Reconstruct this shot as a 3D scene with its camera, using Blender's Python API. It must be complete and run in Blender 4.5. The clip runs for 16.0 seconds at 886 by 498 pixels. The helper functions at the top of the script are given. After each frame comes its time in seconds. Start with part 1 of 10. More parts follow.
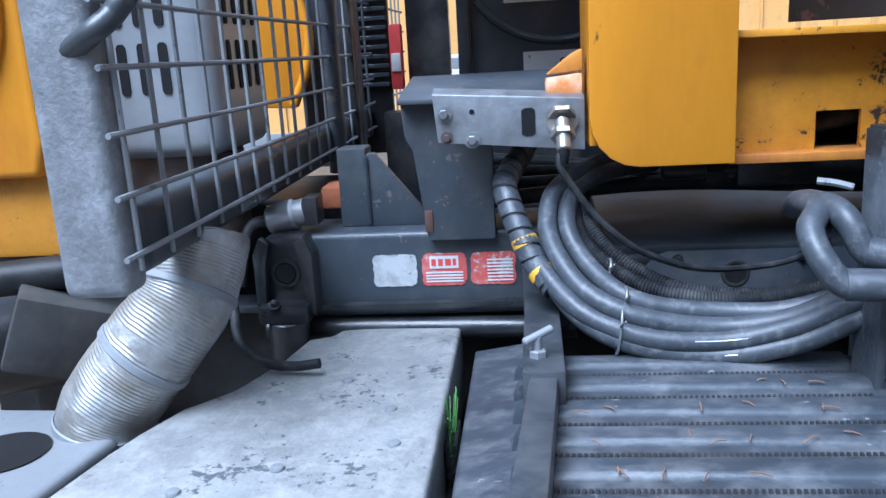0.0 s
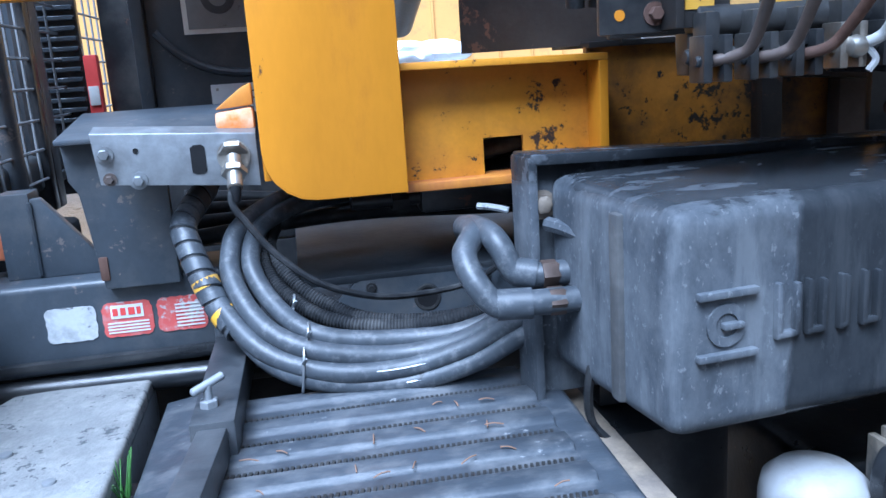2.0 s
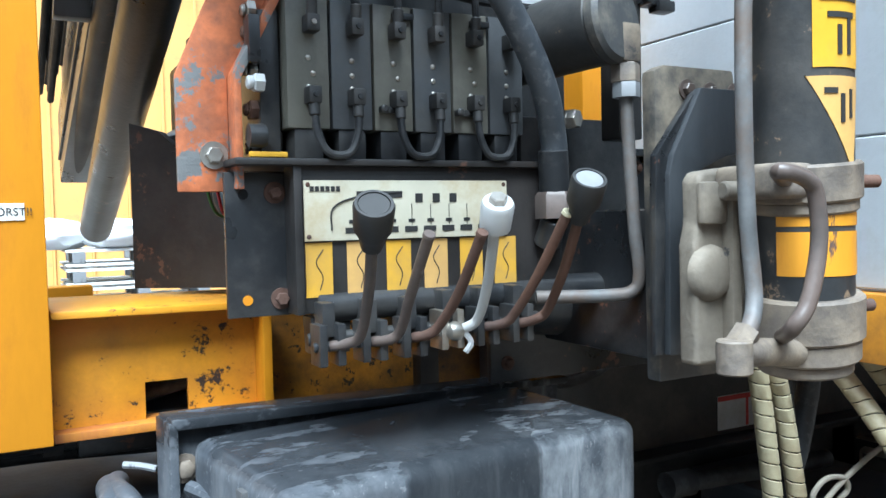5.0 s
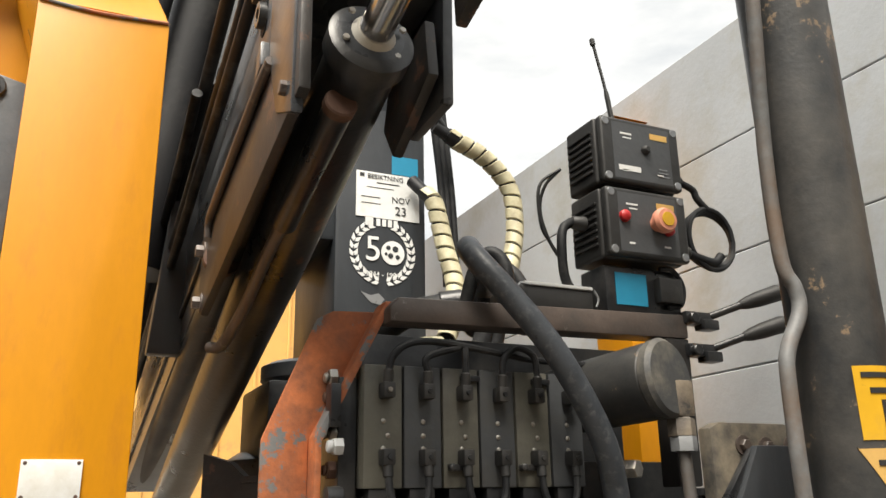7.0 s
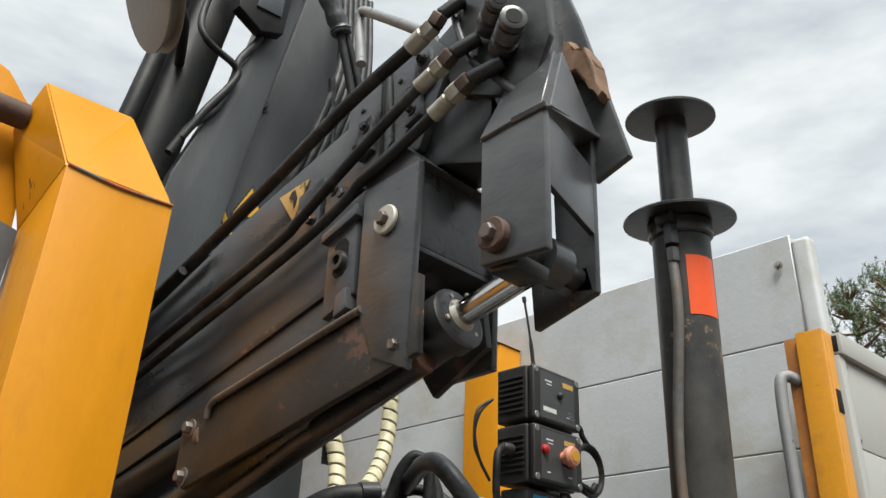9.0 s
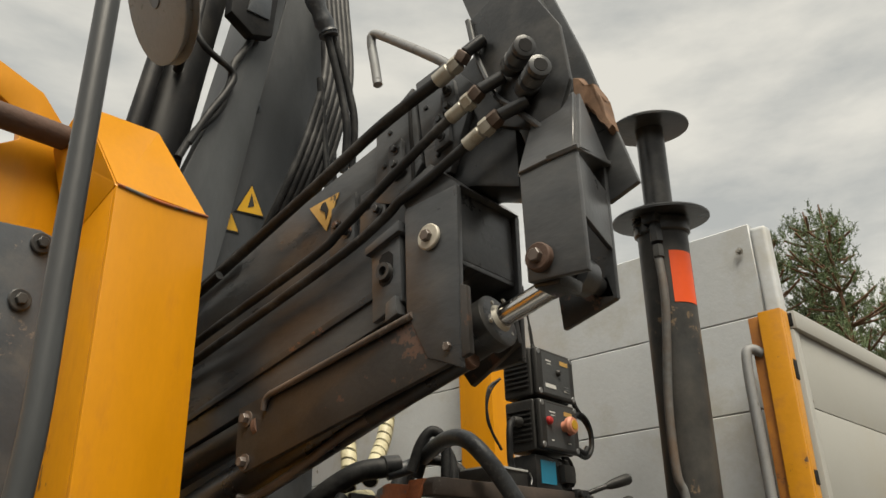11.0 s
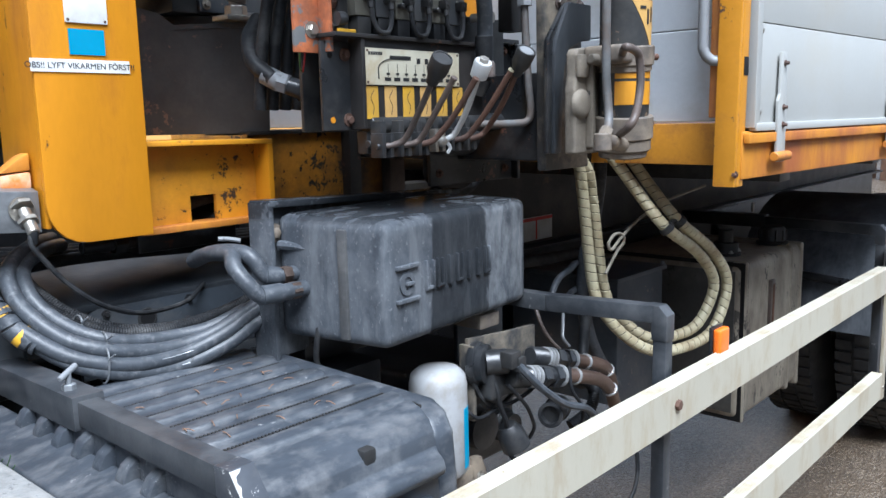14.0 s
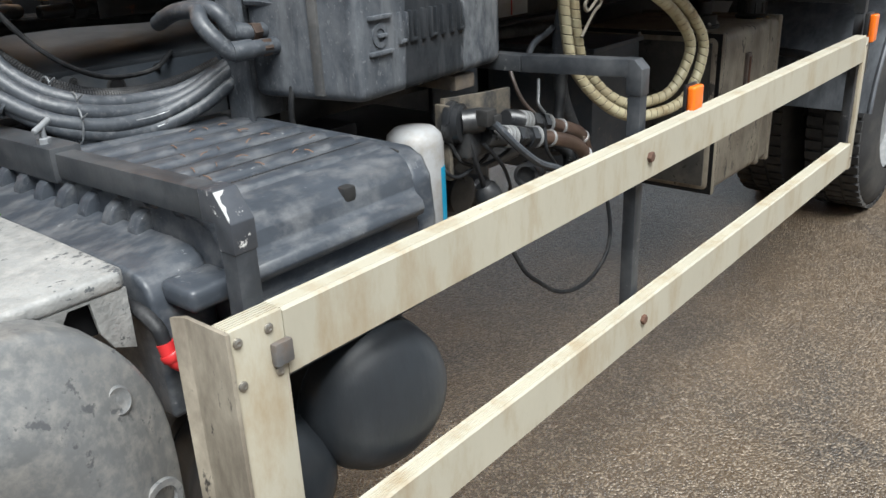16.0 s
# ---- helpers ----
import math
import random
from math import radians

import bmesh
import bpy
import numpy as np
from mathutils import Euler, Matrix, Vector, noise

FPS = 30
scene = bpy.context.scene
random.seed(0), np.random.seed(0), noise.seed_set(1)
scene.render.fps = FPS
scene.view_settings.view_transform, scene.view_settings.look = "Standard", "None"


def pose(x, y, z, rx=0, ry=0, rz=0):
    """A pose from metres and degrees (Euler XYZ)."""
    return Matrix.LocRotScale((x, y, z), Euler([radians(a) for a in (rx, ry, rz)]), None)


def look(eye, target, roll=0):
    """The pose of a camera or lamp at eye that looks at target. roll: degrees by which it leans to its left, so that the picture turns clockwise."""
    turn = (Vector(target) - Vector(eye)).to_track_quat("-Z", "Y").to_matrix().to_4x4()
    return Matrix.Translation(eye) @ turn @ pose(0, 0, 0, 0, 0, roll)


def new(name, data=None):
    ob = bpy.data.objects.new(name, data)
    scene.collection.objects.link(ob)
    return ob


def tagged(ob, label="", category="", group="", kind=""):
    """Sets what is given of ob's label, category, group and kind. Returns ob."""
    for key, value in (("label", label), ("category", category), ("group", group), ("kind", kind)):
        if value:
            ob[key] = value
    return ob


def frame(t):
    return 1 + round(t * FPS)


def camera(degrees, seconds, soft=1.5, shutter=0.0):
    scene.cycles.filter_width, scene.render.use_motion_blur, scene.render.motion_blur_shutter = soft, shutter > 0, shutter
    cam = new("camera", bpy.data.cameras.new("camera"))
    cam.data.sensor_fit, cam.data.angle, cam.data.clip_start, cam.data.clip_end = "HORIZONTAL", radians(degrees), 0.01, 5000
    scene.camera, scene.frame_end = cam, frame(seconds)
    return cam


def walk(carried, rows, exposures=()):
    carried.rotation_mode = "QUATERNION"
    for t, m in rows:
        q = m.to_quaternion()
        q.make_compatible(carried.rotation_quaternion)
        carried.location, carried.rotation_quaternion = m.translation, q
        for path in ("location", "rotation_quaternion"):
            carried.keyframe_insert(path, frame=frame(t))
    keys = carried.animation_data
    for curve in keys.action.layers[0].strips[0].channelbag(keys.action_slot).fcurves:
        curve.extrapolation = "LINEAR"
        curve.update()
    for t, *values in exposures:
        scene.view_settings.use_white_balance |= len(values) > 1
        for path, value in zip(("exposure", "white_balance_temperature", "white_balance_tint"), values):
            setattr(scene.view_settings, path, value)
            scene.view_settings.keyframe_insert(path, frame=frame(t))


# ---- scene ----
cam = camera(56.7, 16.0)

PATH = [
    (0, (0.176, -0.414, 1.487), (-0.038, 1.517, 1.012), -3.3),
    (0.5, (0.226, -0.412, 1.492), (0.03, 1.523, 1.024), -3.7),
    (1, (0.234, -0.395, 1.493), (0.129, 1.549, 1.033), -3.7),
    (1.5, (0.267, -0.389, 1.494), (0.348, 1.559, 1.046), -3.8),
    (2, (0.318, -0.392, 1.49), (0.645, 1.529, 1.04), -3.8),
    (2.5, (0.373, -0.395, 1.486), (0.926, 1.475, 1.04), -3.7),
    (3, (0.393, -0.402, 1.491), (1.094, 1.423, 1.066), -3.8),
    (3.2, (0.399, -0.403, 1.493), (1.137, 1.411, 1.085), -3.8),
    (5.3, (0.431, -0.48, 1.63), (1.388, 1.276, 1.654), -1.4),
    (5.5, (0.426, -0.484, 1.638), (1.382, 1.27, 1.737), -1.4),
    (6, (0.41, -0.495, 1.67), (1.336, 1.257, 1.94), -1.6),
    (6.5, (0.395, -0.516, 1.698), (1.261, 1.229, 2.147), -1.8),
    (7, (0.377, -0.536, 1.706), (1.181, 1.198, 2.293), -1.0),
    (7.5, (0.353, -0.553, 1.717), (1.126, 1.163, 2.393), 0.9),
    (8, (0.254, -0.514, 1.728), (1.162, 1.096, 2.491), 2.6),
    (8.5, (0.078, -0.48, 1.737), (1.228, 0.924, 2.577), 1.9),
    (9, (-0.132, -0.56, 1.737), (1.117, 0.713, 2.643), 2.3),
    (9.2, (-0.2, -0.569, 1.754), (1.061, 0.673, 2.685), 1.6),
    (11.3, (-0.41, -0.584, 1.712), (1.024, 0.583, 2.474), -2.1),
    (11.5, (-0.397, -0.581, 1.691), (1.069, 0.607, 2.357), -1.9),
    (12, (-0.361, -0.582, 1.652), (1.163, 0.644, 2.071), -2.0),
    (12.5, (-0.347, -0.638, 1.63), (1.188, 0.619, 1.883), -2.1),
    (13, (-0.348, -0.692, 1.607), (1.182, 0.594, 1.681), -2.0),
    (13.5, (-0.354, -0.732, 1.553), (1.152, 0.576, 1.412), -1.6),
    (14, (-0.38, -0.751, 1.521), (1.088, 0.57, 1.208), -1.3),
    (14.5, (-0.405, -0.763, 1.485), (1.02, 0.563, 1.026), -1.3),
    (15, (-0.417, -0.751, 1.44), (0.948, 0.563, 0.801), -1.2),
    (15.5, (-0.434, -0.751, 1.405), (0.897, 0.536, 0.648), -1.9),
    (16, (-0.412, -0.775, 1.409), (0.993, 0.436, 0.662), -2.6),
]
EXPOSURES = [
    (0, 1.1, 4700, 10), (0.5, 1.1, 4300, 10), (1.5, 1.18, 4100, 9), (2.0, 1.42, 4500, 9), (2.5, 1.65, 4550, 8), (3.2, 1.75, 4520, 7), (5.3, 1.72, 5250, 1), (6.0, 1.5, 5450, 1), (6.5, 1.25, 6650, 9), (7.0, 1.07, 7000, 9), (7.5, 1.0, 6600, 7), (8.0, 0.9, 6250, 5), (8.5, 0.87, 6400, 6), (9.2, 0.65, 6550, 6),
    (11.3, 0.36, 7500, 7), (12.0, 0.9, 7000, 7), (12.5, 1.1, 7150, 8), (13.4, 1.25, 6950, 7), (14.0, 1.27, 5350, 9), (14.5, 1.02, 4600, 9), (15.0, 0.97, 5050, 8), (15.5, 0.93, 5850, 7), (16.0, 0.97, 6050, 7),
]
walk(cam, [(t, look(eye, target, roll)) for t, eye, target, roll in PATH], EXPOSURES)

# ---------------------------------------------------------------- light
SUN_ELEV, SUN_AZ = radians(59), radians(213)
world = bpy.data.worlds.new("overcast_sky")
scene.world = world
world.use_nodes = True
wn, wl = world.node_tree.nodes, world.node_tree.links
wn.clear()
w_out = wn.new("ShaderNodeOutputWorld")
w_bg = wn.new("ShaderNodeBackground")
w_sky = wn.new("ShaderNodeTexSky")
w_sky.sky_type, w_sky.sun_disc = "NISHITA", False
w_sky.sun_elevation, w_sky.sun_rotation = SUN_ELEV, SUN_AZ
w_tc = wn.new("ShaderNodeTexCoord")
w_map = wn.new("ShaderNodeMapping")
w_map.inputs["Scale"].default_value = (2.0, 2.6, 7.0)
w_no = wn.new("ShaderNodeTexNoise")
w_no.inputs["Scale"].default_value, w_no.inputs["Detail"].default_value = 1.6, 7.0
w_no.inputs["Roughness"].default_value = 0.55
w_ra = wn.new("ShaderNodeValToRGB")
w_ra.color_ramp.elements[0].position, w_ra.color_ramp.elements[0].color = 0.32, (3.4, 3.65, 3.95, 1)
w_ra.color_ramp.elements[1].position, w_ra.color_ramp.elements[1].color = 0.62, (5.6, 5.7, 5.8, 1)
w_mx = wn.new("ShaderNodeMix")
w_mx.data_type = "RGBA"
w_mx.inputs["Factor"].default_value = 0.93
wl.new(w_tc.outputs["Generated"], w_map.inputs["Vector"])
wl.new(w_map.outputs["Vector"], w_no.inputs["Vector"])
wl.new(w_no.outputs["Fac"], w_ra.inputs["Fac"])
wl.new(w_sky.outputs["Color"], w_mx.inputs["A"])
wl.new(w_ra.outputs["Color"], w_mx.inputs["B"])
wl.new(w_mx.outputs["Result"], w_bg.inputs["Color"])
w_bg.inputs["Strength"].default_value = 0.105
wl.new(w_bg.outputs["Background"], w_out.inputs["Surface"])

sun_data = bpy.data.lights.new("sun", "SUN")
sun_data.energy, sun_data.angle, sun_data.color = 4.2, radians(36), (1.0, 0.96, 0.9)
sun = new("sun", sun_data)
sun.matrix_world = look((math.sin(SUN_AZ) * 20, math.cos(SUN_AZ) * 20, 20 * math.tan(SUN_ELEV)), (0, 0, 0))


# ---------------------------------------------------------------- materials
def surface(name, col, rough=0.5, metal=0.0, var=0.18, scale=9.0, dirt=None, amount=0.4, dirt_scale=5.0,
            bump=0.12, grain=90.0, stretch=(1, 1, 1), per_piece=0.0, chips=None, chip_amount=0.36, chip_scale=22.0, coat=0.0):
    """A painted, metal, plastic or rubber surface: tone variation, blotches of dirt, sharp chips and a fine grain."""
    m = bpy.data.materials.new(name)
    m.use_nodes = True
    nt = m.node_tree
    n, l = nt.nodes, nt.links
    b = n["Principled BSDF"]
    tc = n.new("ShaderNodeTexCoord")
    mp = n.new("ShaderNodeMapping")
    mp.inputs["Scale"].default_value = stretch
    l.new(tc.outputs["Object"], mp.inputs["Vector"])

    def noise_node(sc, detail=5.0, rough_=0.6):
        t = n.new("ShaderNodeTexNoise")
        t.inputs["Scale"].default_value, t.inputs["Detail"].default_value, t.inputs["Roughness"].default_value = sc, detail, rough_
        l.new(mp.outputs["Vector"], t.inputs["Vector"])
        return t

    def ramp(src, lo, hi):
        r = n.new("ShaderNodeMapRange")
        r.inputs["From Min"].default_value, r.inputs["From Max"].default_value = lo, hi
        l.new(src, r.inputs["Value"])
        return r.outputs["Result"]

    def mix(fac, a, c):
        x = n.new("ShaderNodeMix")
        x.data_type = "RGBA"
        l.new(fac, x.inputs["Factor"])
        for key, v in (("A", a), ("B", c)):
            if isinstance(v, tuple):
                x.inputs[key].default_value = (*v, 1)
            else:
                l.new(v, x.inputs[key])
        return x.outputs["Result"]

    big, fine = noise_node(scale), noise_node(grain, 3.0)
    lo, hi = tuple(c * (1 - var) for c in col), tuple(min(1, c * (1 + var)) for c in col)
    out = mix(ramp(big.outputs["Fac"], 0.3, 0.7), lo, hi)
    fine_mix = mix(ramp(fine.outputs["Fac"], 0.35, 0.65), tuple(1 - var * 0.5 for _ in range(3)), (1, 1, 1))
    mul = n.new("ShaderNodeMix")
    mul.data_type, mul.blend_type = "RGBA", "MULTIPLY"
    mul.inputs["Factor"].default_value = 1.0
    l.new(out, mul.inputs["A"])
    l.new(fine_mix, mul.inputs["B"])
    out = mul.outputs["Result"]
    if dirt:
        d = noise_node(dirt_scale, 9.0, 0.68)
        f = ramp(d.outputs["Fac"], 0.62 - amount * 0.45, 0.80 - amount * 0.3)
        out = mix(f, out, dirt)
    if chips:
        c = noise_node(chip_scale, 8.0, 0.72)
        gate = noise_node(chip_scale * 0.13, 2.0)
        s = n.new("ShaderNodeMath")
        s.operation = "MULTIPLY_ADD"
        l.new(gate.outputs["Fac"], s.inputs[0])
        s.inputs[1].default_value = 0.55
        l.new(c.outputs["Fac"], s.inputs[2])
        f = ramp(s.outputs[0], 1.12 - chip_amount, 1.15 - chip_amount)
        out = mix(f, out, chips)
    if per_piece:
        oi = n.new("ShaderNodeObjectInfo")
        pm = n.new("ShaderNodeMapRange")
        pm.inputs["To Min"].default_value, pm.inputs["To Max"].default_value = 1 - per_piece, 1 + per_piece
        l.new(oi.outputs["Random"], pm.inputs["Value"])
        hv = n.new("ShaderNodeHueSaturation")
        l.new(pm.outputs["Result"], hv.inputs["Value"])
        l.new(out, hv.inputs["Color"])
        out = hv.outputs["Color"]
    l.new(out, b.inputs["Base Color"])
    rr = n.new("ShaderNodeMapRange")
    rr.inputs["To Min"].default_value, rr.inputs["To Max"].default_value = max(0.04, rough - 0.14), min(1, rough + 0.16)
    l.new(big.outputs["Fac"], rr.inputs["Value"])
    l.new(rr.outputs["Result"], b.inputs["Roughness"])
    b.inputs["Metallic"].default_value = metal
    if coat:
        b.inputs["Coat Weight"].default_value = coat
        b.inputs["Coat Roughness"].default_value = 0.15
    if bump:
        bp = n.new("ShaderNodeBump")
        bp.inputs["Strength"].default_value, bp.inputs["Distance"].default_value = bump, 0.004
        l.new(fine.outputs["Fac"], bp.inputs["Height"])
        l.new(bp.outputs["Normal"], b.inputs["Normal"])
    return m


YELLOW = surface("yellow_paint", (0.56, 0.228, 0.005), 0.42, var=0.09, scale=5, dirt=(0.36, 0.13, 0.015), amount=0.16, stretch=(1, 1, 0.3), bump=0.03, chips=(0.10, 0.045, 0.022), chip_amount=0.15, chip_scale=34, coat=0.06)
YELLOW_WORN = surface("worn_yellow_paint", (0.54, 0.235, 0.014), 0.5, var=0.12, dirt=(0.24, 0.10, 0.02), amount=0.34, dirt_scale=9, chips=(0.035, 0.026, 0.022), chip_amount=0.25, chip_scale=26)
YELLOW_RUST = surface("yellow_paint_over_rust", (0.52, 0.215, 0.018), 0.5, var=0.1, dirt=(0.30, 0.095, 0.03), amount=0.46, dirt_scale=7, stretch=(1, 1, 0.35), chips=(0.10, 0.04, 0.025), chip_amount=0.17)
ORANGE = surface("orange_paint", (0.68, 0.22, 0.03), 0.45, var=0.1, dirt=(0.75, 0.55, 0.38), amount=0.35, dirt_scale=12)
BLACK = surface("black_paint", (0.021, 0.0225, 0.025), 0.31, var=0.3, dirt=(0.055, 0.053, 0.050), amount=0.33, dirt_scale=9, chips=(0.12, 0.06, 0.04), chip_amount=0.16)
BLACK_BROWN = surface("black_paint_with_rust_film", (0.022, 0.0206, 0.0200), 0.45, var=0.3, dirt=(0.038, 0.0335, 0.031), amount=0.34, dirt_scale=7, chips=(0.085, 0.046, 0.032), chip_amount=0.2, chip_scale=30)
SLATE = surface("slate_grey_paint", (0.046, 0.055, 0.067), 0.40, var=0.16, dirt=(0.085, 0.087, 0.09), amount=0.32, dirt_scale=8, chips=(0.14, 0.12, 0.11), chip_amount=0.18, chip_scale=40)
RUST = surface("rusty_orange_primer", (0.50, 0.150, 0.052), 0.7, var=0.3, scale=16, dirt=(0.22, 0.085, 0.045), amount=0.46, dirt_scale=20, chips=(0.15, 0.155, 0.155), chip_amount=0.27, chip_scale=13, bump=0.3)
DARK_RUST = surface("dark_rust", (0.11, 0.055, 0.035), 0.75, var=0.3, scale=20, dirt=(0.05, 0.035, 0.03), amount=0.4, bump=0.35)
RAIL_BROWN = surface("brown_worn_steel", (0.105, 0.080, 0.068), 0.42, var=0.25, dirt=(0.06, 0.052, 0.048), amount=0.42, dirt_scale=14, chips=(0.17, 0.15, 0.135), chip_amount=0.18, chip_scale=30)
GALV = surface("galvanised_steel", (0.31, 0.325, 0.34), 0.46, 0.7, var=0.2, scale=26, dirt=(0.19, 0.19, 0.19), amount=0.4, dirt_scale=9)
SLATE_BROWN = surface("dusty_chassis_paint", (0.048, 0.047, 0.046), 0.5, var=0.2, dirt=(0.10, 0.088, 0.074), amount=0.42, dirt_scale=6, chips=(0.16, 0.10, 0.065), chip_amount=0.17, chip_scale=26)
GALV_DULL = surface("weathered_galvanised_sheet", (0.25, 0.262, 0.275), 0.62, 0.3, var=0.14, scale=12, dirt=(0.19, 0.195, 0.2), amount=0.45, dirt_scale=6, chips=(0.12, 0.125, 0.13), chip_amount=0.22, chip_scale=28)
ALU = surface("dull_aluminium", (0.50, 0.51, 0.52), 0.42, 0.7, var=0.12, scale=10, dirt=(0.30, 0.29, 0.27), amount=0.35)
ALU_FOIL = surface("corrugated_aluminium_foil", (0.37, 0.37, 0.365), 0.46, 0.5, var=0.25, scale=24, dirt=(0.25, 0.225, 0.185), amount=0.48, dirt_scale=16, bump=0.3)
FUEL_ALU = surface("dirty_brown_aluminium", (0.33, 0.295, 0.235), 0.45, 0.15, var=0.25, scale=9, dirt=(0.12, 0.10, 0.078), amount=0.42, dirt_scale=8, stretch=(1, 1, 0.45), chips=(0.05, 0.045, 0.04), chip_amount=0.24, chip_scale=40)
RAIL_WHITE = surface("cream_anodised_profile", (0.42, 0.395, 0.318), 0.42, 0.1, var=0.05, scale=5, dirt=(0.31, 0.245, 0.155), amount=0.30, dirt_scale=9, stretch=(1, 1, 0.35), bump=0.05, chips=(0.22, 0.16, 0.10), chip_amount=0.12, chip_scale=40)
BOARD_WHITE = surface("white_painted_board", (0.345, 0.350, 0.335), 0.45, var=0.04, scale=4, dirt=(0.34, 0.33, 0.295), amount=0.26, dirt_scale=3, per_piece=0.02, bump=0.03, chips=(0.22, 0.19, 0.16), chip_amount=0.08)
BOARD_GREY = surface("grey_painted_plank", (0.47, 0.50, 0.53), 0.5, var=0.07, scale=4, dirt=(0.36, 0.345, 0.30), amount=0.30, dirt_scale=3.4, per_piece=0.03, chips=(0.15, 0.13, 0.11), chip_amount=0.1, chip_scale=12)
PLASTIC = surface("weathered_black_plastic", (0.042, 0.047, 0.054), 0.5, var=0.2, scale=6, dirt=(0.125, 0.135, 0.15), amount=0.42, dirt_scale=7, stretch=(1, 1, 0.3), bump=0.1)
PLASTIC_SMOOTH = surface("dusty_black_plastic_cover", (0.044, 0.051, 0.062), 0.38, var=0.2, scale=8, dirt=(0.118, 0.122, 0.128), amount=0.36, dirt_scale=22, stretch=(0.7, 1, 1), chips=(0.21, 0.215, 0.22), chip_amount=0.155, chip_scale=90)
BOX_PLASTIC = surface("black_abs_plastic", (0.020, 0.020, 0.020), 0.5, var=0.2, dirt=(0.07, 0.065, 0.06), amount=0.25)
FENDER = surface("scuffed_mudguard_plastic", (0.120, 0.123, 0.124), 0.44, var=0.14, scale=6, dirt=(0.195, 0.190, 0.178), amount=0.40, dirt_scale=44, chips=(0.07, 0.072, 0.075), chip_amount=0.235, chip_scale=30)
MUDGUARD = surface("dark_grey_mudguard_plastic", (0.15, 0.155, 0.158), 0.55, var=0.12, scale=7, dirt=(0.225, 0.224, 0.218), amount=0.44, dirt_scale=38, chips=(0.05, 0.05, 0.055), chip_amount=0.2, chip_scale=11)
VALVE_DARK = surface("anodised_dark_housing", (0.060, 0.064, 0.069), 0.42, var=0.15, dirt=(0.07, 0.065, 0.055), amount=0.25)
VALVE_OLIVE = surface("anodised_olive_housing", (0.118, 0.114, 0.094), 0.42, var=0.12, dirt=(0.05, 0.045, 0.04), amount=0.25)
HOSE = surface("black_rubber_hose", (0.013, 0.014, 0.016), 0.55, var=0.25, scale=20, dirt=(0.06, 0.06, 0.06), amount=0.3, dirt_scale=12)
HOSE_GREY = surface("dusty_grey_rubber_hose", (0.050, 0.057, 0.067), 0.46, var=0.2, scale=30, dirt=(0.125, 0.13, 0.137), amount=0.24, dirt_scale=70, chips=(0.03, 0.032, 0.036), chip_amount=0.18, chip_scale=60)
CREAM_STAINED = surface("stained_cream_wrap", (0.46, 0.415, 0.27), 0.5, var=0.16, scale=9, dirt=(0.22, 0.165, 0.09), amount=0.44, dirt_scale=9)
CREAM = surface("cream_spiral_wrap", (0.50, 0.465, 0.315), 0.5, var=0.14, scale=12, dirt=(0.26, 0.225, 0.15), amount=0.35, dirt_scale=14)
STEEL = surface("zinc_plated_steel", (0.42, 0.40, 0.36), 0.38, 0.85, var=0.2, scale=30, dirt=(0.2, 0.14, 0.09), amount=0.25)
CHROME = surface("chromed_rod", (0.62, 0.6, 0.58), 0.15, 1.0, var=0.05, dirt=(0.3, 0.22, 0.14), amount=0.15, bump=0)
GREASE_GREY = surface("dirty_cast_grey", (0.130, 0.110, 0.092), 0.66, 0.05, var=0.3, scale=14, dirt=(0.25, 0.205, 0.150), amount=0.5, dirt_scale=13, chips=(0.06, 0.058, 0.055), chip_amount=0.17, bump=0.3)
LEG_BLACK = surface("scuffed_black_tube", (0.026, 0.028, 0.03), 0.45, var=0.25, dirt=(0.07, 0.066, 0.06), amount=0.42, dirt_scale=6, chips=(0.18, 0.13, 0.085), chip_amount=0.215, chip_scale=24)
LABEL_YELLOW = surface("yellow_label", (0.64, 0.36, 0.02), 0.45, var=0.08, dirt=(0.40, 0.25, 0.07), amount=0.3, bump=0, chips=(0.1, 0.08, 0.05), chip_amount=0.17)
LABEL_CREAM = surface("faded_yellow_label", (0.60, 0.37, 0.11), 0.5, var=0.1, dirt=(0.42, 0.26, 0.10), amount=0.3, bump=0, chips=(0.1, 0.08, 0.05), chip_amount=0.14)
LABEL_WHITE = surface("white_label", (0.72, 0.73, 0.72), 0.45, var=0.05, dirt=(0.5, 0.47, 0.4), amount=0.25, bump=0)
DECAL_WHITE = surface("scratched_white_decal", (0.52, 0.53, 0.53), 0.5, var=0.1, dirt=(0.30, 0.30, 0.30), amount=0.36, dirt_scale=30, bump=0, chips=(0.12, 0.125, 0.13), chip_amount=0.25, chip_scale=60)
DUSTY_SEAM = surface("dust_in_mould_seam", (0.075, 0.075, 0.074), 0.8, var=0.3, scale=30, dirt=(0.05, 0.052, 0.056), amount=0.45, dirt_scale=16)
YELLOW_GRIMY = surface("grimy_yellow_paint", (0.46, 0.190, 0.012), 0.5, var=0.2, dirt=(0.07, 0.042, 0.020), amount=0.45, dirt_scale=6, chips=(0.02, 0.016, 0.014), chip_amount=0.25, chip_scale=30)
DECAL_RED = surface("faded_red_decal", (0.56, 0.10, 0.085), 0.5, var=0.1, dirt=(0.50, 0.30, 0.28), amount=0.3, dirt_scale=30, bump=0, chips=(0.45, 0.42, 0.41), chip_amount=0.23, chip_scale=60)
CHART = surface("ivory_load_chart", (0.56, 0.53, 0.41), 0.4, var=0.06, dirt=(0.40, 0.31, 0.17), amount=0.30, dirt_scale=10, bump=0)
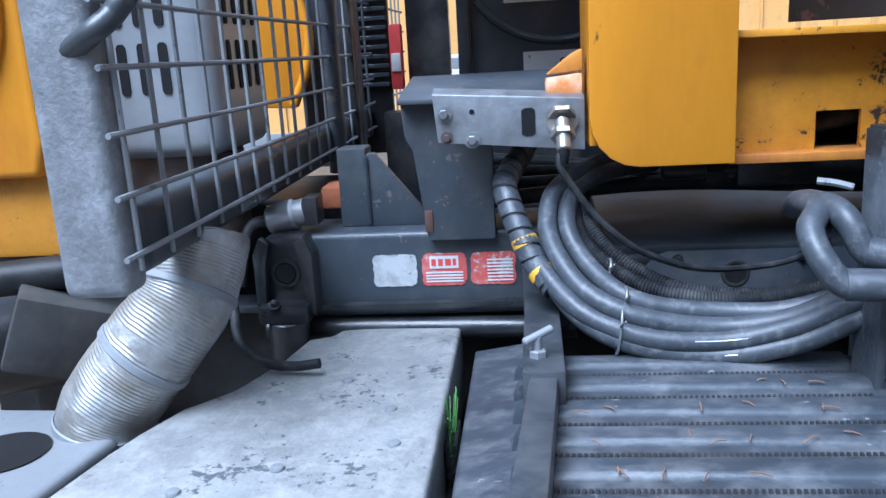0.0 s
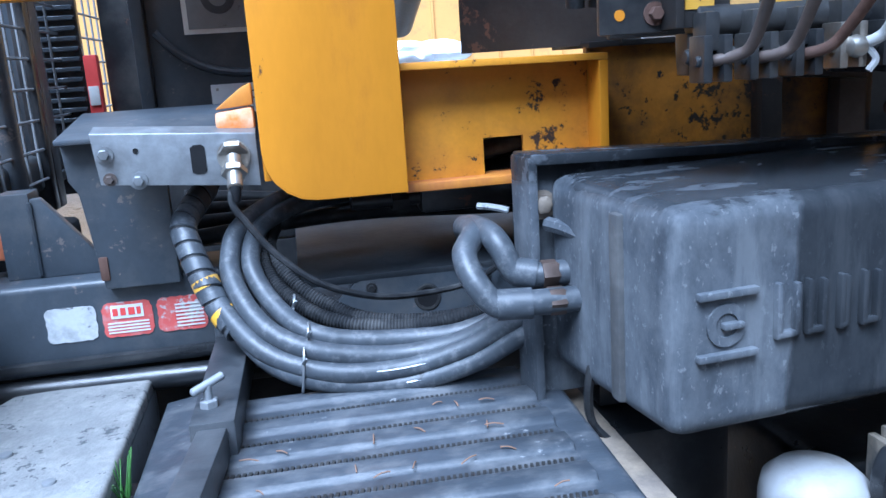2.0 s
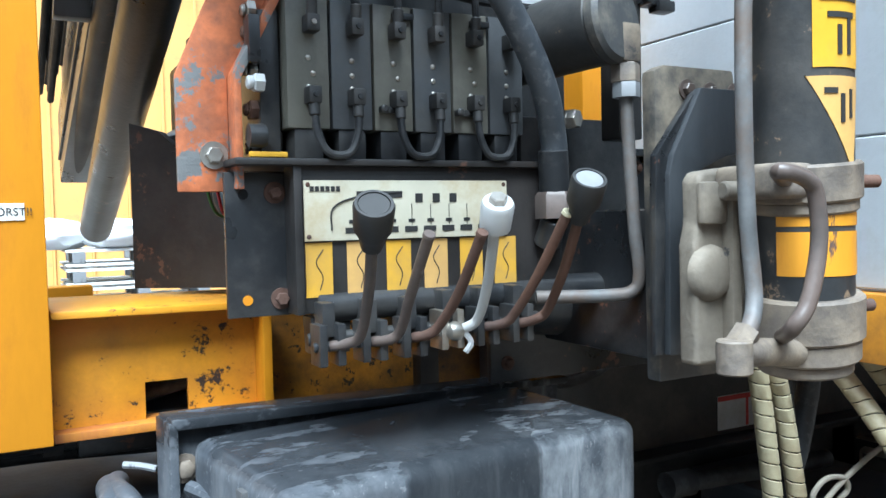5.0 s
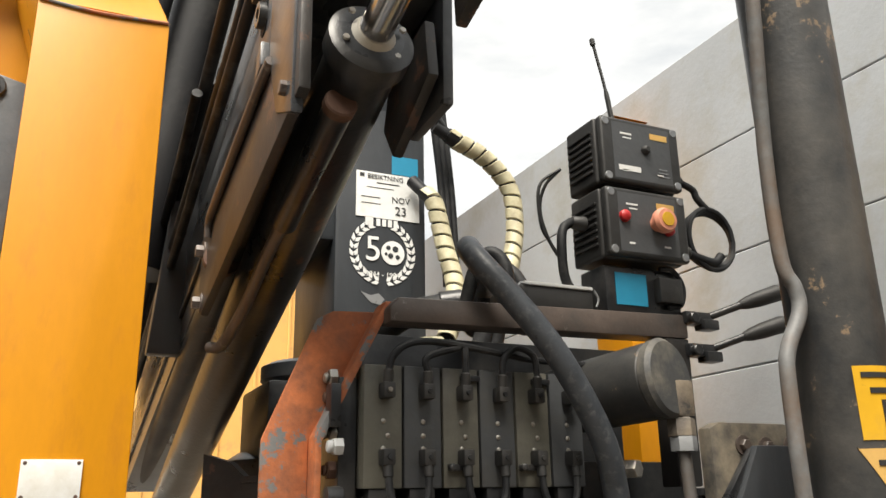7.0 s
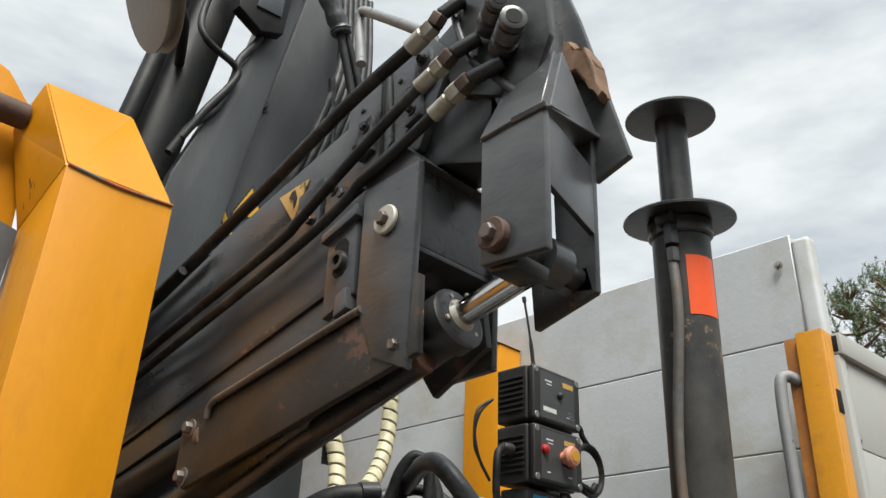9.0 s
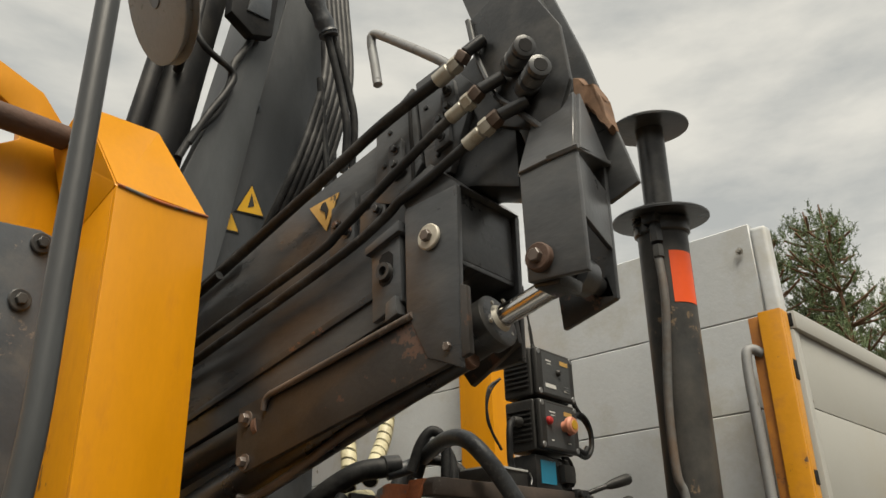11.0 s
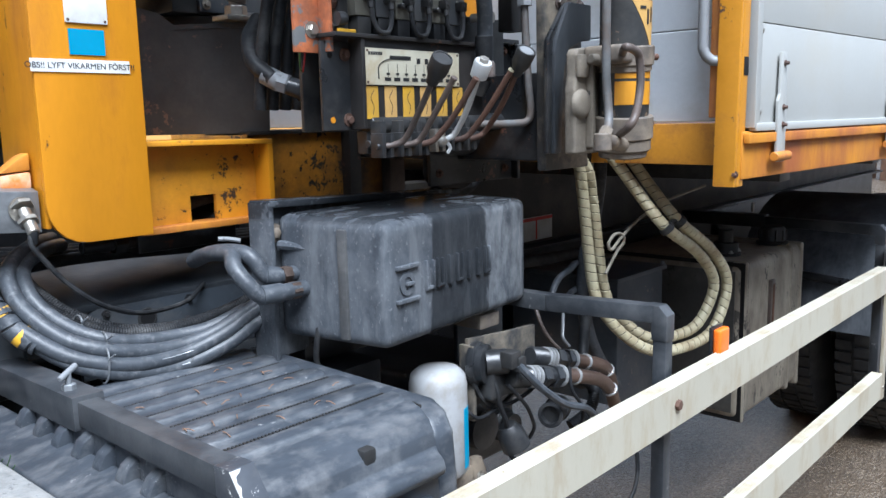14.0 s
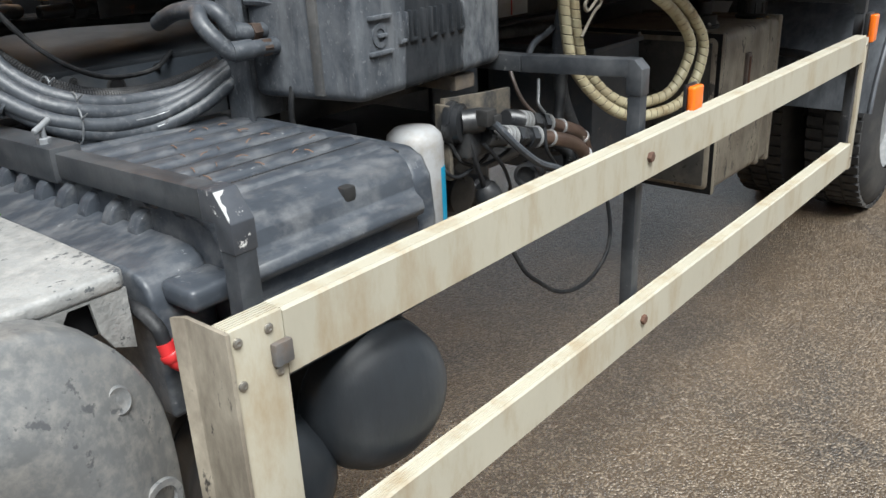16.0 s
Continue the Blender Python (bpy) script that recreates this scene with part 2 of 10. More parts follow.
LABEL_BLUE = surface("blue_label", (0.014, 0.25, 0.42), 0.45, var=0.08, bump=0)
LABEL_RED = surface("red_label", (0.66, 0.07, 0.06), 0.45, var=0.08, bump=0)
LABEL_ORANGE = surface("orange_red_reflective_band", (0.8, 0.10, 0.025), 0.4, var=0.06, bump=0)
INK = surface("black_print", (0.02, 0.02, 0.02), 0.6, var=0.1, bump=0)
INK_WHITE = surface("white_print", (0.7, 0.71, 0.7), 0.5, var=0.06, bump=0)
RED = surface("red_plastic", (0.46, 0.022, 0.024), 0.4, var=0.08, bump=0)
PALE_RED = surface("sun_faded_red_button", (0.72, 0.30, 0.20), 0.45, var=0.1, bump=0)
AMBER = surface("amber_lens", (0.85, 0.17, 0.01), 0.22, var=0.08, bump=0.05, coat=0.5)
WHITE = surface("white_paint", (0.45, 0.46, 0.46), 0.35, var=0.04, dirt=(0.5, 0.49, 0.45), amount=0.2, bump=0.02)
COPPER = surface("brown_copper_pipe", (0.17, 0.115, 0.09), 0.34, 0.6, var=0.2)
TYRE = surface("tyre_rubber", (0.022, 0.022, 0.023), 0.8, var=0.25, dirt=(0.06, 0.056, 0.05), amount=0.35)
WOOD = surface("brown_chipped_wood", (0.19, 0.11, 0.068), 0.75, var=0.3, scale=12, stretch=(1, 4, 4))
STEP_STEEL = surface("scuffed_galvanised_cover", (0.245, 0.247, 0.240), 0.55, 0.15, var=0.2, scale=12, dirt=(0.33, 0.325, 0.31), amount=0.40, dirt_scale=34, chips=(0.085, 0.09, 0.095), chip_amount=0.235, chip_scale=60, bump=0.4, grain=140)
BARK = surface("pine_bark", (0.16, 0.09, 0.055), 0.9, var=0.3, scale=6, bump=0.6, grain=25)
NEEDLES = surface("pine_needles", (0.115, 0.165, 0.075), 0.7, var=0.4, scale=1.5, bump=0)
CAN_PAINT = surface("dull_white_can_paint", (0.33, 0.335, 0.34), 0.5, var=0.06, dirt=(0.24, 0.22, 0.19), amount=0.3, dirt_scale=14, bump=0.02)
GREEN = surface("small_green_weed", (0.06, 0.16, 0.025), 0.6, var=0.3, bump=0)
CAN_ALU = surface("perforated_aluminium_guard", (0.38, 0.40, 0.42), 0.4, 0.6, var=0.08, scale=8, dirt=(0.36, 0.36, 0.35), amount=0.25)
# near-black for seams, and for shade painted into holes, slots and recesses
DARK = surface("hole_and_seam_shade", (0.012, 0.012, 0.013), 0.7, var=0.2)
WALL_YELLOW = surface("yellow_wall_cladding", (0.66, 0.36, 0.10), 0.6, var=0.08, scale=1, dirt=(0.45, 0.25, 0.1), amount=0.2, bump=0)
BAG = surface("white_plastic_sack", (0.68, 0.70, 0.74), 0.5, var=0.06, scale=4)
UNSEEN_WALL = surface("unseen_wall_grey", (0.20, 0.185, 0.165), 0.8, var=0.15, scale=1.5, dirt=(0.12, 0.11, 0.10), amount=0.4, dirt_scale=0.6)


def tank_plastic():
    """Black moulded plastic: a dark wet band and chalk streaks running down it."""
    m = surface("streaked_black_plastic", (0.058, 0.065, 0.076), 0.42, var=0.25, scale=6, dirt=(0.105, 0.114, 0.127), amount=0.36, dirt_scale=16, stretch=(1, 1, 0.7), bump=0.1)
    n, l = m.node_tree.nodes, m.node_tree.links
    b = n["Principled BSDF"]
    tc = n.new("ShaderNodeTexCoord")

    def node(kind, **vals):
        x = n.new(kind)
        for k, v in vals.items():
            x.inputs[k].default_value = v
        return x

    def streaks(scale, stretch, detail):
        mp = node("ShaderNodeMapping", Scale=stretch)
        t = node("ShaderNodeTexNoise", Scale=scale, Detail=detail, Roughness=0.65)
        l.new(tc.outputs["Object"], mp.inputs["Vector"])
        l.new(mp.outputs["Vector"], t.inputs["Vector"])
        return t.outputs["Fac"]

    def mapped(src, pts):
        r = n.new("ShaderNodeValToRGB")
        e = r.color_ramp.elements
        e[0].position, e[0].color = pts[0][0], (pts[0][1],) * 3 + (1,)
        e[1].position, e[1].color = pts[-1][0], (pts[-1][1],) * 3 + (1,)
        for p, v in pts[1:-1]:
            q = e.new(p)
            q.color = (v, v, v, 1)
        l.new(src, r.inputs["Fac"])
        return r.outputs["Color"]

    def math_(op, a, c):
        x = n.new("ShaderNodeMath")
        x.operation = op
        for i, v in enumerate((a, c)):
            if isinstance(v, float):
                x.inputs[i].default_value = v
            else:
                l.new(v, x.inputs[i])
        return x.outputs[0]

    def mixed(fac, a, c):
        x = n.new("ShaderNodeMix")
        x.data_type = "RGBA"
        l.new(fac, x.inputs["Factor"])
        l.new(a, x.inputs["A"])
        x.inputs["B"].default_value = (*c, 1)
        return x.outputs["Result"]

    sep = n.new("ShaderNodeSeparateXYZ")
    l.new(tc.outputs["Object"], sep.inputs["Vector"])
    wobble = math_("ADD", math_("MULTIPLY", streaks(9.0, (1, 1, 0.3), 4.0), 0.085), math_("MULTIPLY", streaks(60.0, (1, 1, 0.35), 3.0), 0.015))
    xw = math_("ADD", sep.outputs["X"], wobble)
    run = streaks(16.0, (1, 1, 0.16), 8.0)
    wet = mapped(math_("MULTIPLY", xw, 0.8), ((0.0, 0.0), (0.688, 0.0), (0.693, 1.0), (0.846, 1.0), (0.851, 0.0), (1.0, 0.0)))
    # a few pale runs through the wet band
    wet = math_("MULTIPLY", wet, mapped(streaks(13.0, (1, 1, 0.05), 3.0), ((0.60, 1.0), (0.64, 0.25))))
    # oil film spilled over the top, with pale dust islands left dry
    spill = mapped(math_("MULTIPLY", math_("ADD", sep.outputs["Z"], math_("MULTIPLY", streaks(12.0, (1, 1, 1), 6.0), 0.03)), 0.5), ((0.0, 0.0), (0.6695, 0.0), (0.6725, 1.0), (1.0, 1.0)))
    spill = math_("MULTIPLY", spill, mapped(streaks(15.0, (0.7, 1.6, 1), 7.0), ((0.53, 1.0), (0.60, 0.15))))
    wet = math_("MAXIMUM", wet, spill)
    zone = mapped(math_("MULTIPLY", xw, 0.8), ((0.0, 0.28), (0.62, 0.30), (0.69, 0.5), (0.85, 0.9), (0.88, 1.0), (1.0, 1.0)))
    blotch = mapped(streaks(24.0, (1, 1, 0.6), 9.0), ((0.40, 0.0), (0.66, 1.0)))
    chalk = math_("MULTIPLY", math_("MAXIMUM", mapped(run, ((0.50, 0.0), (0.62, 1.0))), math_("MULTIPLY", blotch, 0.7)), zone)
    speck = math_("MULTIPLY", mapped(streaks(130.0, (1, 1, 0.7), 5.0), ((0.58, 0.0), (0.66, 1.0))), 0.5)
    col = b.inputs["Base Color"].links[0].from_socket
    col = mixed(math_("MULTIPLY", wet, 0.92), col, (0.021, 0.0235, 0.027))
    dry = math_("SUBTRACT", 1.0, math_("MULTIPLY", wet, 0.85))
    col = mixed(math_("MULTIPLY", math_("MAXIMUM", chalk, speck), math_("MULTIPLY", dry, 0.75)), col, (0.27, 0.28, 0.29))
    l.new(col, b.inputs["Base Color"])
    l.new(math_("SUBTRACT", 0.5, math_("MULTIPLY", wet, 0.30)), b.inputs["Roughness"])
    b.inputs["Specular IOR Level"].default_value = 0.08
    return m


TANK = tank_plastic()
CYL_BLACK = surface("matt_black_cylinder_paint", (0.010, 0.0105, 0.012), 0.5, var=0.25, dirt=(0.035, 0.033, 0.03), amount=0.25)
# little sheen on dry rubber, matt cylinder paint, the painted hole shade and the yellow
for mat, sheen in ((HOSE, 0.3), (CYL_BLACK, 0.25), (DARK, 0.2), (YELLOW, 0.34)):
    mat.node_tree.nodes["Principled BSDF"].inputs["Specular IOR Level"].default_value = sheen


def asphalt():
    m = surface("wet_asphalt", (0.086, 0.061, 0.038), 0.31, var=0.3, scale=0.7, dirt=(0.045, 0.037, 0.03), amount=0.4, dirt_scale=1.6, bump=0.0)
    nt = m.node_tree
    n, l = nt.nodes, nt.links
    b = n["Principled BSDF"]
    tc = n.new("ShaderNodeTexCoord")
    v = n.new("ShaderNodeTexVoronoi")
    v.inputs["Scale"].default_value = 150
    l.new(tc.outputs["Object"], v.inputs["Vector"])
    # pale stones among the dark binder
    pick = n.new("ShaderNodeMapRange")
    sep = n.new("ShaderNodeSeparateColor")
    l.new(v.outputs["Color"], sep.inputs["Color"])
    pick.inputs["From Min"].default_value, pick.inputs["From Max"].default_value = 0.55, 1.0
    pick.inputs["To Max"].default_value = 0.9
    l.new(sep.outputs["Red"], pick.inputs["Value"])
    mx = n.new("ShaderNodeMix")
    mx.data_type = "RGBA"
    mx.inputs["B"].default_value = (0.23, 0.185, 0.135, 1)
    src = b.inputs["Base Color"].links[0].from_socket
    l.new(src, mx.inputs["A"])
    l.new(pick.outputs["Result"], mx.inputs["Factor"])
    l.new(mx.outputs["Result"], b.inputs["Base Color"])
    bp = n.new("ShaderNodeBump")
    bp.inputs["Strength"].default_value, bp.inputs["Distance"].default_value = 0.9, 0.006
    inv = n.new("ShaderNodeMath")
    inv.operation = "SUBTRACT"
    inv.inputs[0].default_value = 1.0
    l.new(v.outputs["Distance"], inv.inputs[1])
    l.new(inv.outputs[0], bp.inputs["Height"])
    l.new(bp.outputs["Normal"], b.inputs["Normal"])
    return m


ASPHALT = asphalt()


# ---------------------------------------------------------------- mesh helpers
def V(*a):
    return Vector(a)


def bm_prism(poly, axis, a0, a1, bev=0.003, seg=2):
    """A flat outline pushed from a0 to a1 along an axis. Outline in (x, z) for y, (y, z) for x, (x, y) for z."""
    bm = bmesh.new()
    put = {"y": lambda p, a: (p[0], a, p[1]), "x": lambda p, a: (a, p[0], p[1]), "z": lambda p, a: (p[0], p[1], a)}[axis]
    lo = [bm.verts.new(put(p, a0)) for p in poly]
    hi = [bm.verts.new(put(p, a1)) for p in poly]
    bm.faces.new(lo)
    bm.faces.new(hi)
    k = len(poly)
    for i in range(k):
        bm.faces.new((lo[i], lo[(i + 1) % k], hi[(i + 1) % k], hi[i]))
    bmesh.ops.recalc_face_normals(bm, faces=bm.faces[:])
    if bev:
        bmesh.ops.bevel(bm, geom=bm.edges[:], offset=bev, segments=seg, profile=0.6, affect="EDGES", clamp_overlap=True)
    return bm


def bm_box(x0, x1, y0, y1, z0, z1, bev=0.003, seg=2):
    return bm_prism([(x0, z0), (x1, z0), (x1, z1), (x0, z1)], "y", y0, y1, bev, seg)


def frame_of(d):
    d = Vector(d).normalized()
    side = d.cross(V(0, 0, 1)) if abs(d.z) < 0.95 else d.cross(V(1, 0, 0))
    side.normalize()
    return d, side, side.cross(d)


def bm_turned(profile, p0, d, seg=24, caps=True):
    """A turned body: rows of (height along d, radius)."""
    d, s, u = frame_of(d)
    bm = bmesh.new()
    rings = []
    for hgt, r in profile:
        c = Vector(p0) + d * hgt
        rings.append([bm.verts.new(c + (s * math.cos(a) + u * math.sin(a)) * max(r, 1e-4)) for a in (2 * math.pi * i / seg for i in range(seg))])
    for a, b in zip(rings, rings[1:]):
        for i in range(seg):
            bm.faces.new((a[i], a[(i + 1) % seg], b[(i + 1) % seg], b[i]))
    if caps:
        bm.faces.new(rings[0])
        bm.faces.new(rings[-1])
    bmesh.ops.recalc_face_normals(bm, faces=bm.faces[:])
    return bm


def bm_cyl(p0, p1, r, r1=None, seg=24, bev=0.002):
    p0, p1 = Vector(p0), Vector(p1)
    h = (p1 - p0).length
    r1 = r if r1 is None else r1
    bev = min(bev, h * 0.4, r * 0.5)
    return bm_turned([(0, r - bev), (bev, r), (h - bev, r1), (h, r1 - bev)], p0, p1 - p0, seg)


def smooth_path(pts, n=8):
    """Points on a smooth curve through pts."""
    pts = [Vector(p) for p in pts]
    if len(pts) == 2:
        return [pts[0].lerp(pts[1], i / n) for i in range(n + 1)]
    ext = [pts[0] * 2 - pts[1], *pts, pts[-1] * 2 - pts[-2]]
    out = []
    for i in range(1, len(ext) - 2):
        a, b, c, d = ext[i - 1:i + 3]
        for j in range(n):
            t = j / n
            out.append(0.5 * ((2 * b) + (c - a) * t + (2 * a - 5 * b + 4 * c - d) * t * t + (3 * b - a - 3 * c + d) * t ** 3))
    out.append(pts[-1])
    return out


def bm_tube(pts, r, seg=12, n=8, radius=None, straight=False):
    """A hose or bar along a curve. radius(i, s): the radius at step i, s metres along."""
    path = [Vector(p) for p in pts] if straight else smooth_path(pts, n)
    bm = bmesh.new()
    rings, s = [], 0.0
    d = (path[1] - path[0]).normalized()
    _, side, up = frame_of(d)
    for i, c in enumerate(path):
        nd = (path[min(i + 1, len(path) - 1)] - path[max(i - 1, 0)]).normalized()
        side = (side - nd * side.dot(nd)).normalized()
        up = side.cross(nd)
        if i:
            s += (c - path[i - 1]).length
        rr = radius(i, s) if radius else r
        rings.append([bm.verts.new(c + (side * math.cos(a) + up * math.sin(a)) * rr) for a in (2 * math.pi * k / seg for k in range(seg))])
    for a, b in zip(rings, rings[1:]):
        for k in range(seg):
            bm.faces.new((a[k], a[(k + 1) % seg], b[(k + 1) % seg], b[k]))
    bm.faces.new(rings[0])
    bm.faces.new(rings[-1])
    bmesh.ops.recalc_face_normals(bm, faces=bm.faces[:])
    return bm


def resampled(pts, step):
    """Evenly spaced points along a smooth curve."""
    path = smooth_path(pts, 16)
    out, left = [path[0]], step
    for a, b in zip(path, path[1:]):
        seg_len = (b - a).length
        while left <= seg_len and seg_len > 0:
            a = a.lerp(b, left / seg_len)
            out.append(a)
            seg_len = (b - a).length
            left = step
        left -= seg_len
    return out


def bm_spiral(pts, r, pitch=0.018, groove=0.0022, seg=14, cover=0.88):
    """A ribbon wound round a hose, with a narrow open gap between its turns."""
    step = pitch / 24
    path = resampled(pts, step)
    sides = []
    d = (path[1] - path[0]).normalized()
    side = frame_of(d)[1]
    for i in range(len(path)):
        nd = (path[min(i + 1, len(path) - 1)] - path[max(i - 1, 0)]).normalized()
        side = (side - nd * side.dot(nd)).normalized()
        sides.append((side.copy(), side.cross(nd)))
    bm = bmesh.new()
    last = None
    for k in range(int(len(path) / 24 * seg)):
        ang = 2 * math.pi * k / seg
        s0 = 24.0 * k / seg
        row = []
        for f, dr in ((0.0, groove), (0.06, 0.0), (cover - 0.06, 0.0), (cover, groove)):
            i = min(len(path) - 1, int(round(s0 + f * 24)))
            s, u = sides[i]
            row.append(bm.verts.new(path[i] + (s * math.cos(ang) + u * math.sin(ang)) * (r - dr)))
        if last:
            for q in range(3):
                bm.faces.new((last[q], last[q + 1], row[q + 1], row[q]))
        last = row
    return bm


def bm_bellows(pts, r, pitch=0.006, depth=0.0015, seg=28):
    path = resampled(pts, pitch / 2)
    return bm_tube(path, r, seg, radius=lambda i, s: r - depth * (i % 2), straight=True)


def joined(*bms):
    out = bmesh.new()
    for b in bms:
        me = bpy.data.meshes.new("tmp")
        b.to_mesh(me)
        b.free()
        out.from_mesh(me)
        bpy.data.meshes.remove(me)
    return out


def moved(bm, m):
    bmesh.ops.transform(bm, matrix=m, verts=bm.verts[:])
    return bm


def mesh_of(name, bm, mat, sharp=38):
    me = bpy.data.meshes.new(name)
    bm.to_mesh(me)
    bm.free()
    me.materials.append(mat)
    for p in me.polygons:
        p.use_smooth = True
    me.set_sharp_from_angle(angle=radians(sharp))
    return me


def part(name, bm, mat, parent, label="", sharp=38):
    ob = new(name, mesh_of(name, bm, mat, sharp))
    ob.parent = parent
    if parent.parent is None:
        ob.matrix_parent_inverse = parent.matrix_basis.inverted()
    if label:
        ob["label"] = label
    return ob


def piece(name, me, at_, parent):
    """An object of its own on a shared mesh."""
    ob = new(name, me)
    ob.parent = parent
    if parent.parent is None:
        ob.matrix_parent_inverse = parent.matrix_basis.inverted()
    ob.matrix_basis = at_ if isinstance(at_, Matrix) else Matrix.Translation(at_)
    return ob


def thing(name, base, label, category, group="", kind=""):
    ob = new(name)
    ob.empty_display_size = 0.05
    ob.matrix_basis = Matrix.Translation(base)
    return tagged(ob, label, category, group, kind)


def solo(name, bm, mat, label, category, group="", kind="", sharp=38):
    return tagged(new(name, mesh_of(name, bm, mat, sharp)), label, category, group, kind)


def bm_hex(c, d, r, h):
    """A hexagon nut or bolt head."""
    return bm_turned([(0, r), (h * 0.85, r), (h, r * 0.85)], c, d, 6)


def bm_bolt(c, d, r=0.009, h=0.008):
    d = Vector(d).normalized()
    c = Vector(c)
    return joined(bm_turned([(0, r * 1.6), (0.0025, r * 1.6)], c, d, 18), bm_hex(c + d * 0.002, d, r, h))


def bm_text(body, size, origin, right, up, depth=0.0006, align="CENTER"):
    """Letters of the built-in font, laid in the plane of right and up."""
    cu = bpy.data.curves.new("writing", "FONT")
    cu.body, cu.size, cu.extrude, cu.align_x, cu.align_y = body, size, depth, align, "CENTER"
    ob = bpy.data.objects.new("writing", cu)
    scene.collection.objects.link(ob)
    dg = bpy.context.evaluated_depsgraph_get()
    me = bpy.data.meshes.new_from_object(ob.evaluated_get(dg))
    bm = bmesh.new()
    bm.from_mesh(me)
    bpy.data.objects.remove(ob)
    bpy.data.curves.remove(cu)
    bpy.data.meshes.remove(me)
    r, u = Vector(right).normalized(), Vector(up).normalized()
    n = r.cross(u)
    m = Matrix((r, u, n)).transposed().to_4x4()
    m.translation = Vector(origin)
    return moved(bm, m)


def bm_panel(c, right, up, w, h, t=0.0012, bev=0.0):
    """A thin flat plate or sticker centred at c, lying on the plane of right and up, standing t proud."""
    r, u = Vector(right).normalized(), Vector(up).normalized()
    n = r.cross(u)
    bm = bm_box(-w / 2, w / 2, 0, t, -h / 2, h / 2, bev)
    m = Matrix((r, -n, u)).transposed().to_4x4()
    m.translation = Vector(c) + n * t
    return moved(bm, m)


def bm_poly(pts2, c, right, up, t=0.0012):
    """A flat outline in the plane of right and up, t thick."""
    r, u = Vector(right).normalized(), Vector(up).normalized()
    n = r.cross(u)
    bm = bm_prism(pts2, "y", 0, t, 0)
    m = Matrix((r, -n, u)).transposed().to_4x4()
    m.translation = Vector(c) + n * t
    return moved(bm, m)


# ---------------------------------------------------------------- ground and far things
def build_ground():
    bm = bmesh.new()
    bmesh.ops.create_grid(bm, x_segments=40, y_segments=40, size=250)
    solo("ground", bm, ASPHALT, "damp grey-brown asphalt yard with pale stones", "ground", kind="structure")


def build_unseen_walls():
    """Dull grey walls added out of view to block light from the low sky."""
    solo("wall_south", bm_box(-16, 26, -11.4, -11.0, 0, 6.2, 0.02), UNSEEN_WALL, "added unseen dull grey wall that blocks low sky light", "wall", kind="structure")
    solo("wall_west", bm_box(-16.4, -16, -11.4, 11.0, 0, 6.2, 0.02), UNSEEN_WALL, "added unseen dull grey wall that blocks low sky light", "wall", kind="structure")


def build_building():
    """The yellow clad building on the far side of the yard."""
    b = thing("yellow_building", (0, 12, 0), "distant yellow building with vertical ribbed cladding", "building")
    part("wall", bm_box(-30, 12, 12.0, 12.3, 0, 5.4, 0), WALL_YELLOW, b)
    part("roof", bm_box(-30.3, 12.3, 11.8, 20, 5.4, 5.6, 0.02), GALV_DULL, b)
    seam = mesh_of("cladding_rib", bm_box(-0.02, 0.02, -0.03, 0, 0.1, 5.35, 0.006, 1), WALL_YELLOW)
    for i in range(84):
        piece("cladding_rib", seam, (-29.5 + i * 0.5, 12.0, 0), b)
    part("plinth", bm_box(-30, 12, 11.93, 12.0, 0, 0.35, 0.01), GALV_DULL, b)


def build_pallets():
    """Stacked pallets with sacks, seen far off through the gap under the boom."""
    slat = mesh_of("slat", bm_box(-0.6, 0.6, -0.05, 0.05, 0, 0.022, 0.003, 1), LABEL_WHITE)
    block = mesh_of("block", bm_box(-0.05, 0.05, -0.05, 0.05, 0, 0.09, 0.003, 1), GALV_DULL)
    for k in range(2):
        for j in range(9):
            base = V(0.1 + k * 1.35, 7.2 + 0.12 * k, j * 0.16)
            p = thing("pallet", base, "pale weathered timber pallet in a stack", "pallet", "stacked pallets")
            for i in range(5):
                piece("slat", slat, base + V(0, -0.4 + i * 0.2, 0.118), p)
            for i in range(3):
                for q in range(3):
                    piece("block", block, base + V(-0.5 + i * 0.5, -0.4 + q * 0.4, 0.026), p)
            for q in range(3):
                piece("slat", slat, base + V(0, -0.4 + q * 0.4, 0.0), p)
    for k, (x, y, z, r) in enumerate(((0.2, 7.1, 1.44, 0.3), (0.75, 7.2, 1.44, 0.34), (1.3, 7.1, 1.44, 0.33), (1.7, 7.2, 1.44, 0.3))):
        bm = bmesh.new()
        bmesh.ops.create_icosphere(bm, subdivisions=3, radius=1)
        for v in bm.verts:
            w = 1 + 0.16 * noise.noise(v.co * 2.2 + V(k * 3.1, 0, 0)) + 0.06 * noise.noise(v.co * 7 + V(k, 2, 1))
            v.co = V(x + v.co.x * r * w, y + v.co.y * r * w, z + max(-0.02, 0.1 + v.co.z * r * 0.42 * w))
        solo("sack", bm, BAG, "crumpled white plastic sack on a pallet stack", "sack", "sacks on pallets")


